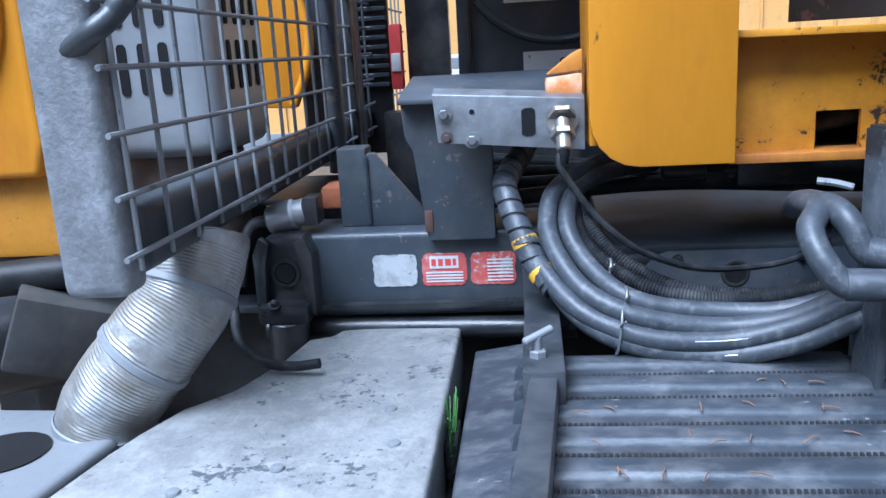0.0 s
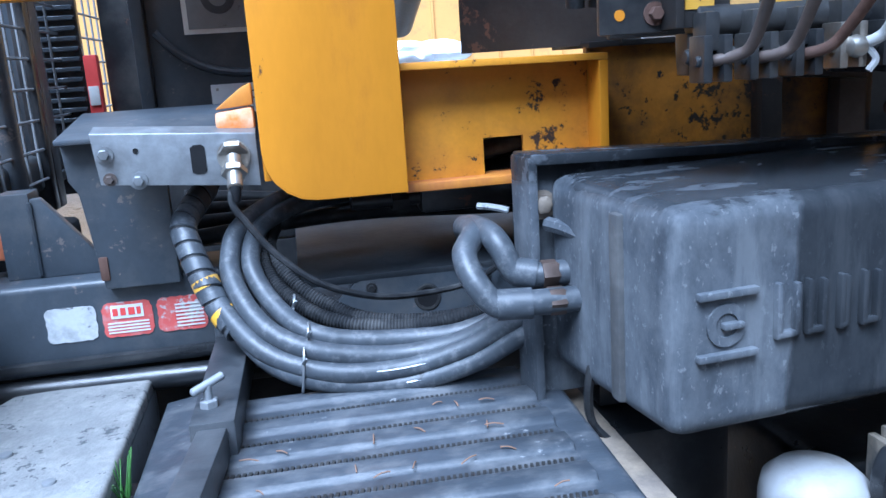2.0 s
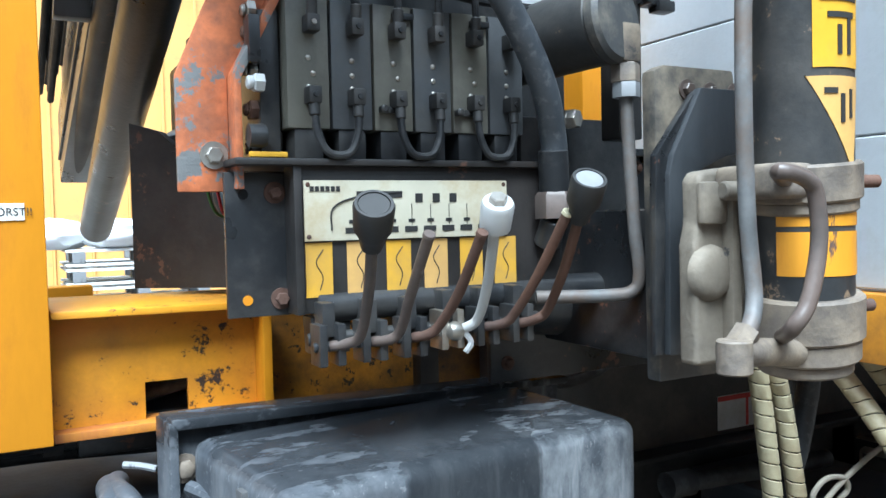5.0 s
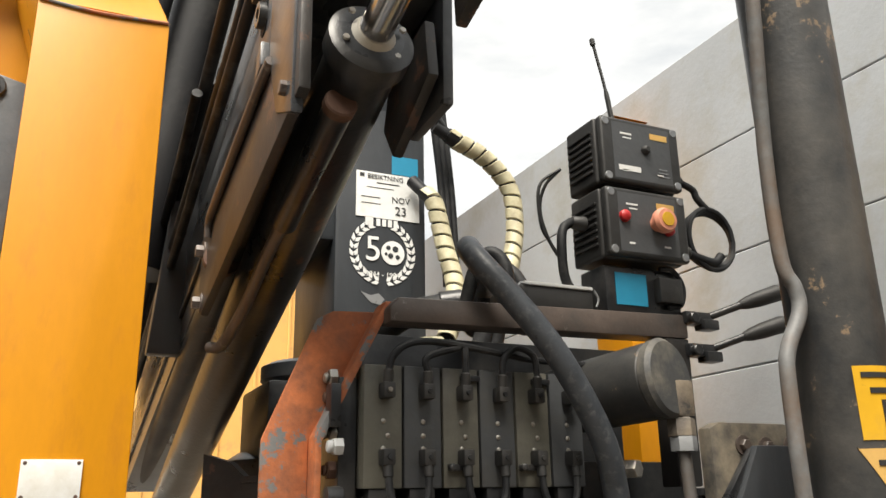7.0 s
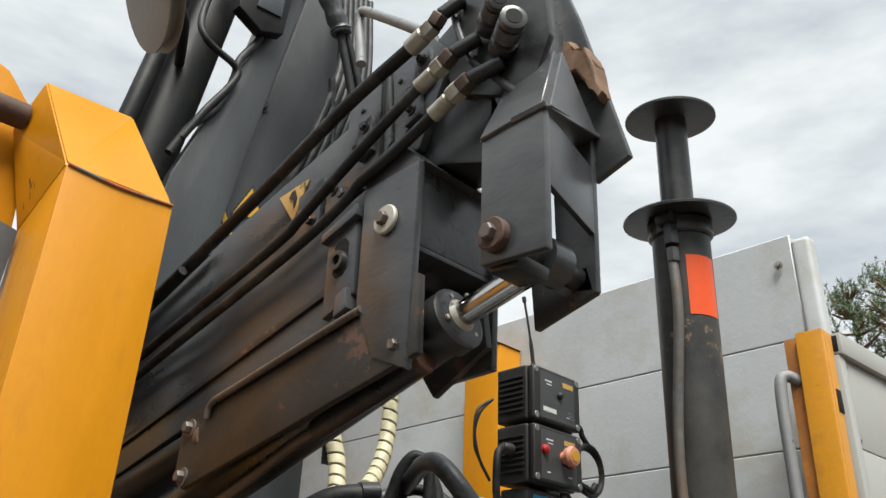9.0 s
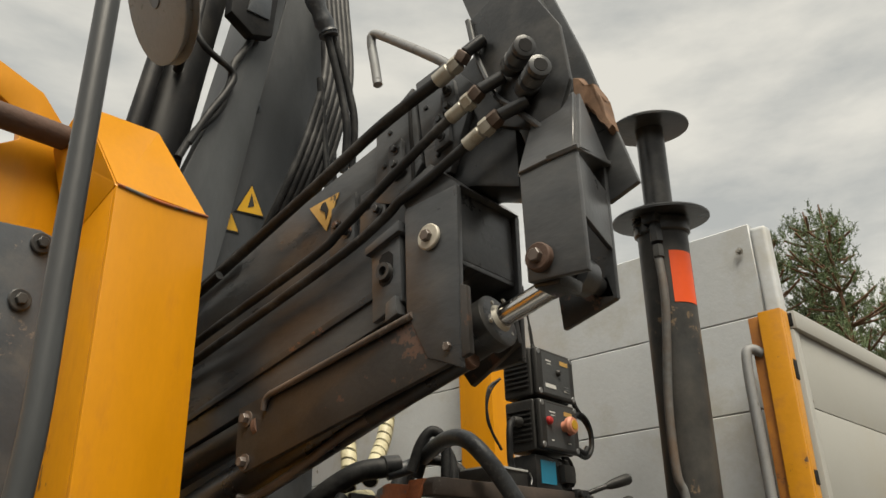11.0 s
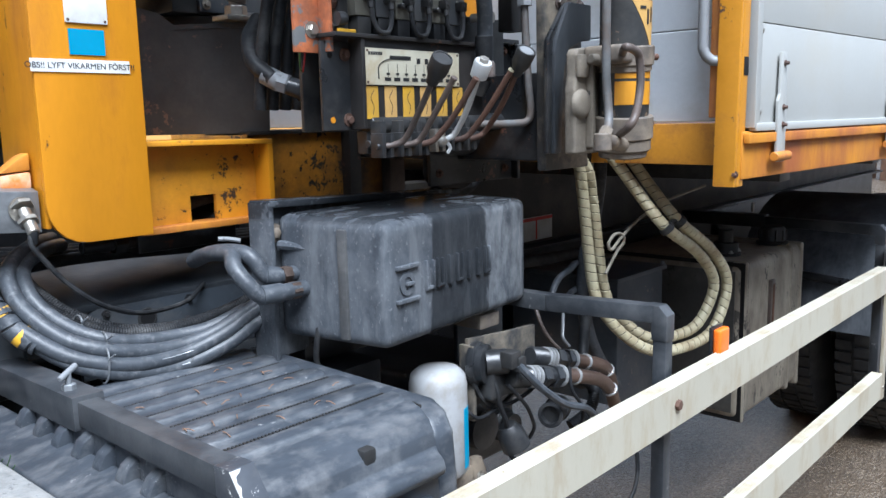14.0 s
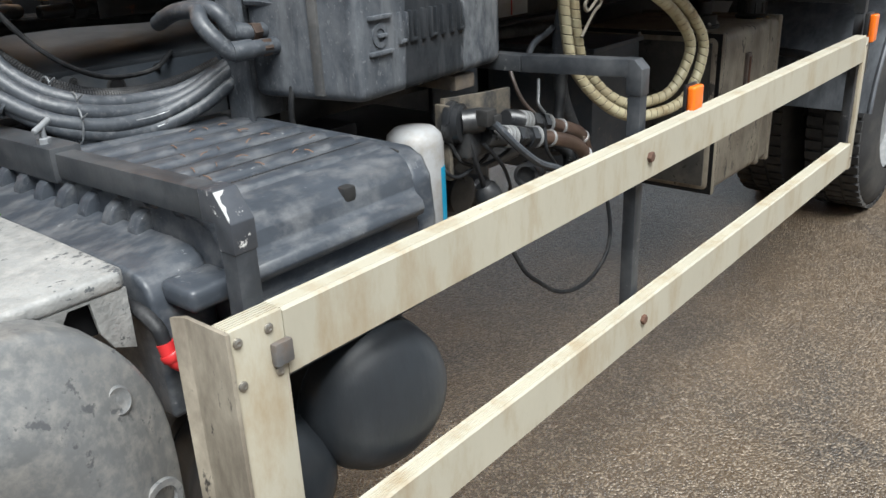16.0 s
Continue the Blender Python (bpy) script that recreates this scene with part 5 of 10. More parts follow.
    solo("cable_end", bm_tube([(0.60, 0.70, 1.279), (0.58, 0.71, 1.284), (0.56, 0.72, 1.286)], 0.005, 8, 6), GALV_DULL, "short pale cable sleeve", "cable")


def build_coil():
    """Hydraulic hoses hanging in a loose coil between the sensor bracket and the oil tank."""
    runs = (
        (0.0150, HOSE_GREY, [(0.40, 1.10, 1.262), (0.318, 0.99, 1.271), (0.252, 0.93, 1.25), (0.233, 0.87, 1.212), (0.245, 0.83, 1.175), (0.275, 0.785, 1.142), (0.312, 0.745, 1.122), (0.367, 0.735, 1.107), (0.452, 0.73, 1.10), (0.523, 0.71, 1.107), (0.60, 0.69, 1.135)]),
        (0.0155, HOSE_GREY, [(0.38, 1.10, 1.278), (0.294, 0.99, 1.282), (0.22, 0.92, 1.253), (0.202, 0.86, 1.21), (0.214, 0.81, 1.172), (0.248, 0.76, 1.132), (0.298, 0.725, 1.108), (0.363, 0.715, 1.091), (0.448, 0.71, 1.084), (0.525, 0.69, 1.102), (0.60, 0.66, 1.147), (0.66, 0.65, 1.17)]),
        (0.0150, HOSE_GREY, [(0.17, 0.85, 1.185), (0.193, 0.80, 1.149), (0.239, 0.745, 1.107), (0.292, 0.715, 1.084), (0.361, 0.70, 1.07), (0.452, 0.695, 1.071), (0.535, 0.675, 1.099), (0.598, 0.655, 1.138), (0.66, 0.64, 1.16)]),
        (0.0145, HOSE_GREY, [(0.18, 0.86, 1.165), (0.204, 0.80, 1.131), (0.246, 0.742, 1.091), (0.30, 0.713, 1.0665), (0.377, 0.70, 1.050), (0.452, 0.692, 1.050), (0.535, 0.67, 1.076), (0.598, 0.65, 1.114), (0.66, 0.64, 1.14)]),
        (0.0120, HOSE_GREY, [(0.30, 0.755, 1.088), (0.375, 0.742, 1.066), (0.46, 0.735, 1.062), (0.54, 0.715, 1.085), (0.60, 0.69, 1.118), (0.66, 0.68, 1.14)]),
    )
    for k, (r, m, pts) in enumerate(runs):
        hh = thing("hydraulic_hose", pts[0], "grey rubber hydraulic hose hanging in a loose coil", "hose", "coiled hoses")
        part("hose", bm_tube(pts, r, 16, 10), m, hh)
        path = smooth_path(pts, 10)
        i0 = int(len(path) * (0.30, 0.30, 0.55, 0.60, 0.5)[k])
        n = V(0.05, -0.92, 0.38).normalized() * (r * 0.99)
        part("printed_stripe", bm_tube([p + n for p in path[i0:i0 + 12]], 0.0009, 5, 3), INK_WHITE if k == 1 else ALU, hh, "worn pale print on the rubber")
    for pts in ([(0.26, 1.0, 1.26), (0.247, 0.93, 1.236), (0.253, 0.88, 1.19), (0.28, 0.84, 1.158), (0.327, 0.80, 1.129), (0.389, 0.775, 1.113), (0.465, 0.76, 1.108), (0.55, 0.735, 1.125), (0.62, 0.71, 1.15)],
                [(0.27, 1.0, 1.235), (0.26, 0.92, 1.21), (0.296, 0.87, 1.164), (0.341, 0.84, 1.133), (0.396, 0.81, 1.113), (0.474, 0.79, 1.106), (0.56, 0.77, 1.115), (0.63, 0.74, 1.14)]):
        solo("corrugated_conduit", bm_bellows(pts, 0.0125, 0.005, 0.0016, 12), HOSE, "dusty black corrugated conduit behind the coil", "conduit", "conduits in the coil")
    solo("sensor_cable", bm_tube([(0.228, 0.81, 1.345), (0.221, 0.80, 1.312), (0.237, 0.795, 1.282), (0.277, 0.79, 1.229), (0.335, 0.79, 1.18), (0.416, 0.82, 1.143), (0.499, 0.86, 1.128), (0.587, 0.90, 1.128), (0.66, 0.95, 1.15)], 0.0052, 8, 8), HOSE, "thin black sensor cable", "cable")
    w = thing("wrapped_hose", (0.15, 0.85, 1.2), "black hose in a spiral wrap with yellow paint marks", "hose")
    pts = [(0.175, 1.0, 1.32), (0.147, 0.95, 1.284), (0.136, 0.90, 1.265), (0.146, 0.87, 1.233), (0.163, 0.84, 1.194), (0.183, 0.815, 1.154), (0.210, 0.782, 1.125)]
    part("wrap", bm_spiral(pts, 0.0205, 0.026, 0.002, 18), HOSE_GREY, w)
    part("hose", bm_tube(pts, 0.0180, 14, 8), HOSE, w)
    for c, d in (((0.164, 0.839, 1.192), (0.35, -0.35, -0.85)), ((0.188, 0.808, 1.148), (0.5, -0.5, -0.7))):
        part("paint_mark", bm_turned([(0, 0.0211), (0.014, 0.0211)], c, d, 16, False), LABEL_YELLOW, w)
    for x, ys, zs, up in ((0.306, 0.738, 1.116, 0.022), (0.297, 0.716, 1.080, 0.034), (0.29, 0.80, 1.146, 0.018)):
        tie = [(x + 0.004 * math.cos(a), ys + 0.0195 * math.sin(a), zs + up * math.cos(a)) for a in (k * math.pi / 8 for k in range(17))]
        tt = thing("cable_tie", (x, ys, zs), "pale cable tie round the coiled hoses", "cable tie", "cable ties")
        part("strap", bm_tube(tie, 0.0020, 6, 3), GALV, tt)
        part("tail", bm_tube([(x, ys - 0.019, zs + up * 0.4), (x + 0.006, ys - 0.034, zs + up * 0.4 + 0.012)], 0.0018, 5, 3), GALV, tt)


def build_filter():
    f = thing("oil_filter", (0.886, 0.412, 0.752), "white spin-on oil filter with a blue stripe", "filter")
    c = V(0.886, 0.412, 0.752)
    part("can", bm_turned([(0, 0.058), (0.01, 0.064), (0.20, 0.064), (0.222, 0.06), (0.236, 0.045), (0.24, 0.018), (0.241, 0.002)], c, (0, 0, 1), 40), CAN_PAINT, f)
    arc = [radians(-80) + i * 0.05 for i in range(9)]
    st = [(c.x + 0.0645 * math.cos(a), c.y + 0.0645 * math.sin(a)) for a in arc] + [(c.x + 0.0655 * math.cos(a), c.y + 0.0655 * math.sin(a)) for a in reversed(arc)]
    part("stripe", bm_prism(st, "z", 0.77, 0.905, 0), LABEL_BLUE, f)
    # made-up black block that hides bright ground and keeps this gap dark
    part("mount", bm_box(0.70, 0.86, 0.56, 0.95, 0.60, 0.99, 0.01), BLACK, f, "plain black block added to darken the gap behind the filter")
    part("head", bm_box(0.86, 1.0, 0.40, 0.51, 0.66, 0.735, 0.012), GREASE_GREY, f)
    part("ear", bm_prism([(0.97, 0.62), (1.06, 0.64), (1.02, 0.745), (0.985, 0.75)], "y", 0.40, 0.42, 0.006), GREASE_GREY, f)
    part("bolt", bm_bolt((1.01, 0.40, 0.70), (0, -1, 0), 0.007), STEEL, f)
    part("bolt", bm_bolt((0.90, 0.40, 0.70), (0, -1, 0), 0.007), STEEL, f)


STAINED_PLATE = surface("stained_dark_steel", (0.040, 0.040, 0.040), 0.5, var=0.3, dirt=(0.23, 0.195, 0.145), amount=0.34, dirt_scale=8)


def build_low_valve():
    v = thing("pump_valve", (1.08, 0.36, 0.95), "dirty black solenoid valve block with steel fittings", "valve")
    part("plate", bm_prism([(0.955, 0.88), (1.205, 0.90), (1.205, 1.025), (1.10, 1.030), (0.955, 1.042)], "y", 0.381, 0.393, 0.003), STAINED_PLATE, v, "dark steel plate with beige stains")
    part("plate_edge", bm_box(0.944, 0.9545, 0.36, 0.40, 0.86, 1.030, 0.002), STAINED_PLATE, v)
    part("body", bm_box(0.965, 1.06, 0.325, 0.380, 0.905, 1.0, 0.012, 3), BLACK, v)
    part("coil", bm_turned([(0, 0.046), (0.004, 0.049), (0.018, 0.049), (0.020, 0.044), (0.034, 0.044), (0.038, 0.030)], (0.966, 0.380, 0.985), (0.35, -1, 0.05), 28), BLACK, v)
    part("spool_end", bm_turned([(0, 0.028), (0.048, 0.028), (0.052, 0.022)], (0.972, 0.348, 0.990), (0.75, -0.7, 0.05), 20), BLACK, v)
    part("plug", joined(bm_box(0.975, 1.012, 0.278, 0.312, 0.985, 1.022, 0.006), bm_box(0.995, 1.022, 0.272, 0.300, 0.975, 1.008, 0.005)), BOX_PLASTIC, v, "square black cable plug")
    # two lines of ringed unions leading into bent pipes
    for p0, p1, bend in ((V(1.012, 0.312, 0.954), V(1.205, 0.295, 0.913), [V(1.241, 0.293, 0.903), V(1.303, 0.292, 0.884), V(1.375, 0.30, 0.856), V(1.44, 0.312, 0.815), V(1.50, 0.33, 0.75)]),
                         (V(1.160, 0.365, 0.958), V(1.335, 0.35, 0.910), [V(1.375, 0.348, 0.896), V(1.445, 0.35, 0.872), V(1.515, 0.365, 0.838), V(1.58, 0.385, 0.775)])):
        d = (p1 - p0).normalized()
        span = (p1 - p0).length
        part("bellows", bm_turned([(k * 0.0052, 0.0245 if k % 2 else 0.0205) for k in range(12)], p0, d, 22), BLACK, v, "ringed rubber sleeve")
        for q in (0.30, 0.37, 0.44, 0.90):
            part("ring", bm_turned([(0, 0.0245), (0.001, 0.0262), (0.004, 0.0262), (0.005, 0.0245)], p0 + d * span * q, d, 22), ALU, v, "bright steel ring")
        part("union", joined(bm_cyl(p0 + d * span * 0.3, p1, 0.0195), bm_hex(p0 + d * span * 0.50, d, 0.027, span * 0.16), bm_hex(p0 + d * span * 0.74, d, 0.0275, span * 0.12)), BLACK, v, "dark union nut")
        part("pipe", bm_tube([p1 - d * 0.01] + bend, 0.0175, 16, 8), COPPER, v, "brown bent steel pipe")
        part("pipe_collar", bm_turned([(0, 0.020), (0.002, 0.0215), (0.006, 0.0215), (0.008, 0.020)], bend[0], bend[1] - bend[0], 20), ALU, v)
        part("pipe_collar", bm_turned([(0, 0.020), (0.002, 0.0215), (0.006, 0.0215), (0.008, 0.020)], bend[-2], bend[-1] - bend[-2], 20), ALU, v)
    part("bung", bm_turned([(0, 0.030), (0.03, 0.031), (0.034, 0.027), (0.060, 0.026), (0.075, 0.030), (0.090, 0.030), (0.0905, 0.022), (0.075, 0.020)], (1.225, 0.325, 0.822), (-0.93, -0.35, 0.12), 22), BLACK, v, "open black hose stub")
    part("horn", bm_turned([(0, 0.020), (0.02, 0.032), (0.06, 0.034), (0.065, 0.026)], (1.035, 0.34, 0.83), (0.35, -0.2, -0.9), 20), BLACK, v)
    cables = ((0.0090, HOSE_GREY, [(1.000, 0.279, 0.992), (1.019, 0.268, 0.967), (1.067, 0.258, 0.921), (1.148, 0.258, 0.867), (1.261, 0.268, 0.820), (1.36, 0.29, 0.75)]),
              (0.0042, HOSE, [(1.195, 0.275, 0.940), (1.188, 0.268, 0.905), (1.195, 0.266, 0.880), (1.235, 0.27, 0.840), (1.262, 0.28, 0.800), (1.27, 0.30, 0.74)]),
              (0.0060, HOSE, [(0.975, 0.332, 0.960), (0.984, 0.325, 0.925), (0.996, 0.328, 0.892), (1.020, 0.33, 0.845), (1.034, 0.338, 0.820)]),
              (0.0045, HOSE, [(1.000, 0.31, 0.94), (1.014, 0.302, 0.923), (1.052, 0.298, 0.882), (1.085, 0.305, 0.840), (1.112, 0.32, 0.800), (1.12, 0.36, 0.74)]),
              (0.0048, HOSE, [(0.935, 0.37, 0.985), (0.943, 0.358, 0.948), (0.977, 0.352, 0.898), (1.044, 0.346, 0.875), (1.130, 0.336, 0.892), (1.17, 0.345, 0.92)]),
              (0.0045, HOSE, [(0.92, 0.37, 0.90), (0.95, 0.355, 0.868), (1.00, 0.35, 0.872), (1.06, 0.345, 0.895), (1.10, 0.35, 0.93)]),
              (0.0050, RAIL_BROWN, [(1.295, 0.45, 1.06), (1.288, 0.43, 1.02), (1.292, 0.415, 0.985), (1.31, 0.405, 0.955), (1.33, 0.39, 0.93)]),
              (0.0045, GALV, [(1.43, 0.45, 1.0), (1.40, 0.43, 0.97), (1.385, 0.42, 0.945), (1.40, 0.41, 0.92)]))
    for r, mat, pts in cables:
        solo("wire", bm_tube(pts, r, 8, 8), mat, "thin cable hanging among the valve fittings", "cable", "valve cables")
    solo("corrugated_conduit", bm_bellows([(1.33, 0.40, 0.86), (1.40, 0.37, 0.84), (1.44, 0.36, 0.80), (1.42, 0.36, 0.75), (1.36, 0.38, 0.72)], 0.016, 0.006, 0.002, 14), HOSE, "black corrugated conduit bent below the pipes", "conduit")
    solo("cross_shaft", bm_cyl((1.0, 0.62, 0.76), (1.55, 0.62, 0.76), 0.03), BLACK, "black round cross bar under the valve", "bar")
    pu = thing("hydraulic_pump", (1.17, 0.7, 0.62), "black oily hydraulic pump with round end covers", "pump")
    part("body", bm_box(1.0, 1.35, 0.55, 1.0, 0.62, 0.9, 0.03, 3), BLACK, pu)
    part("end_cover", bm_turned([(0, 0.06), (0.03, 0.06), (0.04, 0.052), (0.08, 0.05), (0.085, 0.03)], (1.12, 0.55, 0.76), (0, -1, 0), 28), BLACK, pu)
    part("end_cover", bm_turned([(0, 0.045), (0.03, 0.045), (0.04, 0.036), (0.06, 0.035)], (1.26, 0.55, 0.72), (0, -1, 0), 28), BLACK, pu)
    for a in range(6):
        part("cover_bolt", bm_bolt((1.12 + 0.047 * math.cos(a * 1.047), 0.52, 0.76 + 0.047 * math.sin(a * 1.047)), (0, -1, 0), 0.006), STEEL, pu)
    solo("sheet_metal_shield", bm_box(1.17, 1.36, 0.60, 0.615, 0.85, 1.05, 0.004), SLATE, "dark grey sheet panel behind the valve", "panel")
    solo("hanging_cable", bm_tube([(1.12, 0.40, 0.72), (1.150, 0.36, 0.65), (1.169, 0.35, 0.611), (1.208, 0.34, 0.545), (1.261, 0.33, 0.498), (1.325, 0.325, 0.452), (1.391, 0.32, 0.428), (1.47, 0.32, 0.420), (1.542, 0.32, 0.436), (1.60, 0.32, 0.48), (1.63, 0.33, 0.55), (1.64, 0.36, 0.68)], 0.0062, 8, 8), HOSE, "black cable hanging below the chassis", "cable")
    solo("grey_hose", bm_tube([(1.63, 0.46, 1.42), (1.612, 0.45, 1.35), (1.582, 0.45, 1.231), (1.532, 0.45, 1.105), (1.544, 0.45, 0.955), (1.609, 0.45, 0.837), (1.711, 0.45, 0.72)], 0.019, 12, 8), HOSE_GREY, "grey rubber hose running down past the bracket", "hose")


ROPE = surface("weathered_rope", (0.27, 0.245, 0.20), 0.8, var=0.2, scale=40)


def build_leg_hoses():
    loops = (
        (0.0, [(1.367, 0.42, 1.46), (1.397, 0.385, 1.405), (1.413, 0.38, 1.334), (1.434, 0.36, 1.085), (1.468, 0.33, 0.989), (1.545, 0.28, 0.91), (1.644, 0.24, 0.883), (1.803, 0.2, 0.908), (1.857, 0.18, 1.041), (1.768, 0.19, 1.148), (1.599, 0.21, 1.249), (1.595, 0.285, 1.333), (1.567, 0.33, 1.406), (1.537, 0.37, 1.46)]),
        (0.0, [(1.394, 0.42, 1.46), (1.424, 0.375, 1.39), (1.462, 0.38, 1.302), (1.508, 0.37, 1.06), (1.554, 0.34, 0.972), (1.591, 0.29, 0.925), (1.667, 0.26, 0.912), (1.759, 0.22, 0.938), (1.803, 0.195, 1.047), (1.709, 0.2, 1.146), (1.539, 0.215, 1.238), (1.515, 0.29, 1.337), (1.481, 0.33, 1.409), (1.451, 0.37, 1.46)]),
    )
    for _, pts in loops:
        h = thing("spiral_hose", pts[0], "cream spiral-wrapped hydraulic hose looping below the stabiliser leg", "hose", "stabiliser hoses")
        part("wrap", bm_spiral(pts, 0.0150, 0.024, 0.0016, 18, 0.94), CREAM_STAINED, h)
        part("hose", bm_tube(pts, 0.0132, 12, 10), HOSE, h, "black hose inside the wrap")
    clip_a, clip_b = V(*loops[0][1][10]), V(*loops[1][1][10])
    solo("hose_clip", joined(bm_turned([(0, 0.0195), (0.016, 0.0195)], clip_a, (0.5, -0.5, -0.7), 16), bm_turned([(0, 0.0195), (0.016, 0.0195)], clip_b, (0.5, -0.5, -0.7), 16), bm_cyl(clip_a, clip_b, 0.008)), BLACK, "dark clip joining two hoses", "clip")
    solo("tie_rope", bm_tube([(2.028, 0.33, 1.301), (1.793, 0.33, 1.279), (1.631, 0.33, 1.245), (1.535, 0.33, 1.208), (1.485, 0.335, 1.175), (1.468, 0.335, 1.192), (1.49, 0.33, 1.214), (1.53, 0.33, 1.209), (1.546, 0.335, 1.186), (1.52, 0.34, 1.165), (1.48, 0.35, 1.11)], 0.0042, 8, 8), ROPE, "thin beige rope tied round the hoses", "rope")
    solo("grey_hose", bm_tube([(1.45, 0.40, 1.46), (1.49, 0.41, 1.36), (1.53, 0.43, 1.2), (1.54, 0.44, 1.05), (1.50, 0.43, 0.90), (1.44, 0.40, 0.80)], 0.016, 12, 8), HOSE, "black hose behind the spiral hoses", "hose")
    solo("cable_loop", bm_tube([(1.512, 0.46, 1.124), (1.462, 0.45, 1.113), (1.395, 0.44, 1.1), (1.351, 0.43, 1.068), (1.367, 0.43, 1.04), (1.421, 0.44, 1.034), (1.466, 0.45, 1.047), (1.594, 0.5, 1.04)], 0.0085, 10, 8), HOSE_GREY, "grey cable bent in a loop beside the oil tank", "cable")
    solo("suction_pipe", joined(bm_tube([(1.541, 0.72, 1.085), (1.603, 0.72, 1.083), (1.812, 0.72, 1.073), (2.008, 0.72, 1.066)], 0.019, 14, 6), bm_tube([(1.541, 0.72, 1.085), (1.603, 0.72, 1.083)], 0.026, 14, 3)), HOSE, "black suction pipe with a rubber sleeve", "pipe")


# ---------------------------------------------------------------- yellow frame and post
def build_yellow_post():
    p = thing("yellow_post", (0.37, 0.95, 1.29), "yellow painted box-section support post with bent top", "post")
    x0, x1, yf, yb = 0.268, 0.480, 0.832, 1.02
    arc = [(x0 + 0.075 - 0.075 * math.cos(radians(a)), 1.372 - 0.075 * math.sin(radians(a))) for a in (0, 18, 36, 54, 72, 90)]
    front = arc + [(x1, 1.297), (x1, 2.527), (x0, 2.527)]
    part("front_plate", bm_prism(front, "y", yf, yf + 0.012, 0.003), YELLOW, p)
    part("side_plate", bm_prism([(yf + 0.012, 1.33), (yb, 1.33), (yb, 2.62), (yf + 0.012, 2.527)], "x", x0, x0 + 0.012, 0.003), YELLOW, p)
    part("side_plate", bm_prism([(yf + 0.012, 1.30), (yb, 1.30), (yb, 2.62), (yf + 0.012, 2.527)], "x", x1 - 0.012, x1, 0.003), YELLOW, p)
    # sloping head leaning back from the fold
    head = bmesh.new()
    for co in ((x0, yf, 2.527), (x1, yf, 2.530), (0.404, 0.95, 2.762), (0.222, 0.95, 2.750), (0.205, 1.02, 2.66), (0.42, 1.02, 2.765), (x0, 1.02, 2.45), (x1, 1.02, 2.50)):
        head.verts.new(co)
    bmesh.ops.convex_hull(head, input=head.verts[:])
    bmesh.ops.bevel(head, geom=head.edges[:], offset=0.003, segments=2, affect="EDGES", clamp_overlap=True)
    part("head_plate", head, YELLOW, p)
    part("fold_seam", bm_tube([(x0 + 0.002, yf - 0.001, 2.528), (x0 + 0.1, yf - 0.0015, 2.523), (x1 - 0.002, yf - 0.001, 2.530)], 0.0035, 8, 6), RUST, p, "rusty cracked fold")
    part("plate", bm_panel((0.374, yf - 0.001, 1.745), (1, 0, 0), (0, 0, 1), 0.083, 0.058, 0.003, 0.001), LABEL_WHITE, p, "blank white plate")
    for dx in (-0.036, 0.036):
        for dz in (-0.024, 0.024):
            part("rivet", bm_turned([(0, 0.003), (0.001, 0.002)], (0.374 + dx, yf - 0.004, 1.745 + dz), (0, -1, 0), 8), DARK_RUST, p)
    part("blue_label", bm_panel((0.372, yf - 0.001, 1.681), (1, 0, 0), (0, 0, 1), 0.07, 0.048, 0.0012), LABEL_BLUE, p)
    s = part("text_strip", bm_panel((0.358, yf - 0.001, 1.636), (1, 0, 0), (0, 0, 1), 0.192, 0.024, 0.0012), LABEL_WHITE, p)
    part("writing", bm_text("OBS!! LYFT VIKARMEN FÖRST!!", 0.0155, (0.358, yf - 0.0025, 1.6355), (1, 0, 0), (0, 0, 1), 0.0004), INK, s)
    # left neighbour: yellow side plate with bosses, further back
    q = thing("yellow_bracket", (0.15, 1.05, 1.5), "yellow steel side plate with pin bosses beside the post", "bracket")
    part("plate", bm_prism([(-0.15, 1.62), (0.20, 1.62), (0.262, 2.45), (0.250, 2.64), (0.235, 2.72), (0.17, 2.79), (0.05, 2.83), (-0.15, 2.83), (-0.15, 2.76), (0.08, 2.745), (0.135, 2.715), (0.14, 2.66), (0.10, 2.63), (-0.15, 2.62)], "y", 1.03, 1.06, 0.004), YELLOW, q)
    part("dark_plate", bm_prism([(-0.15, 1.7), (0.245, 1.7), (0.262, 2.44), (0.20, 2.455), (-0.15, 2.42)], "y", 0.985, 1.01, 0.004), SLATE, q, "slate grey inner plate")
    part("pin", bm_cyl((0.02, 0.98, 2.665), (0.215, 0.985, 2.675), 0.027), DARK_RUST, q)
    for x, z in ((0.205, 2.425), (0.185, 2.30)):
        part("washer", joined(bm_cyl((x, 0.985, z), (x, 0.977, z), 0.022), bm_hex((x, 0.977, z), (0, -1, 0), 0.012, 0.01)), BLACK, q)


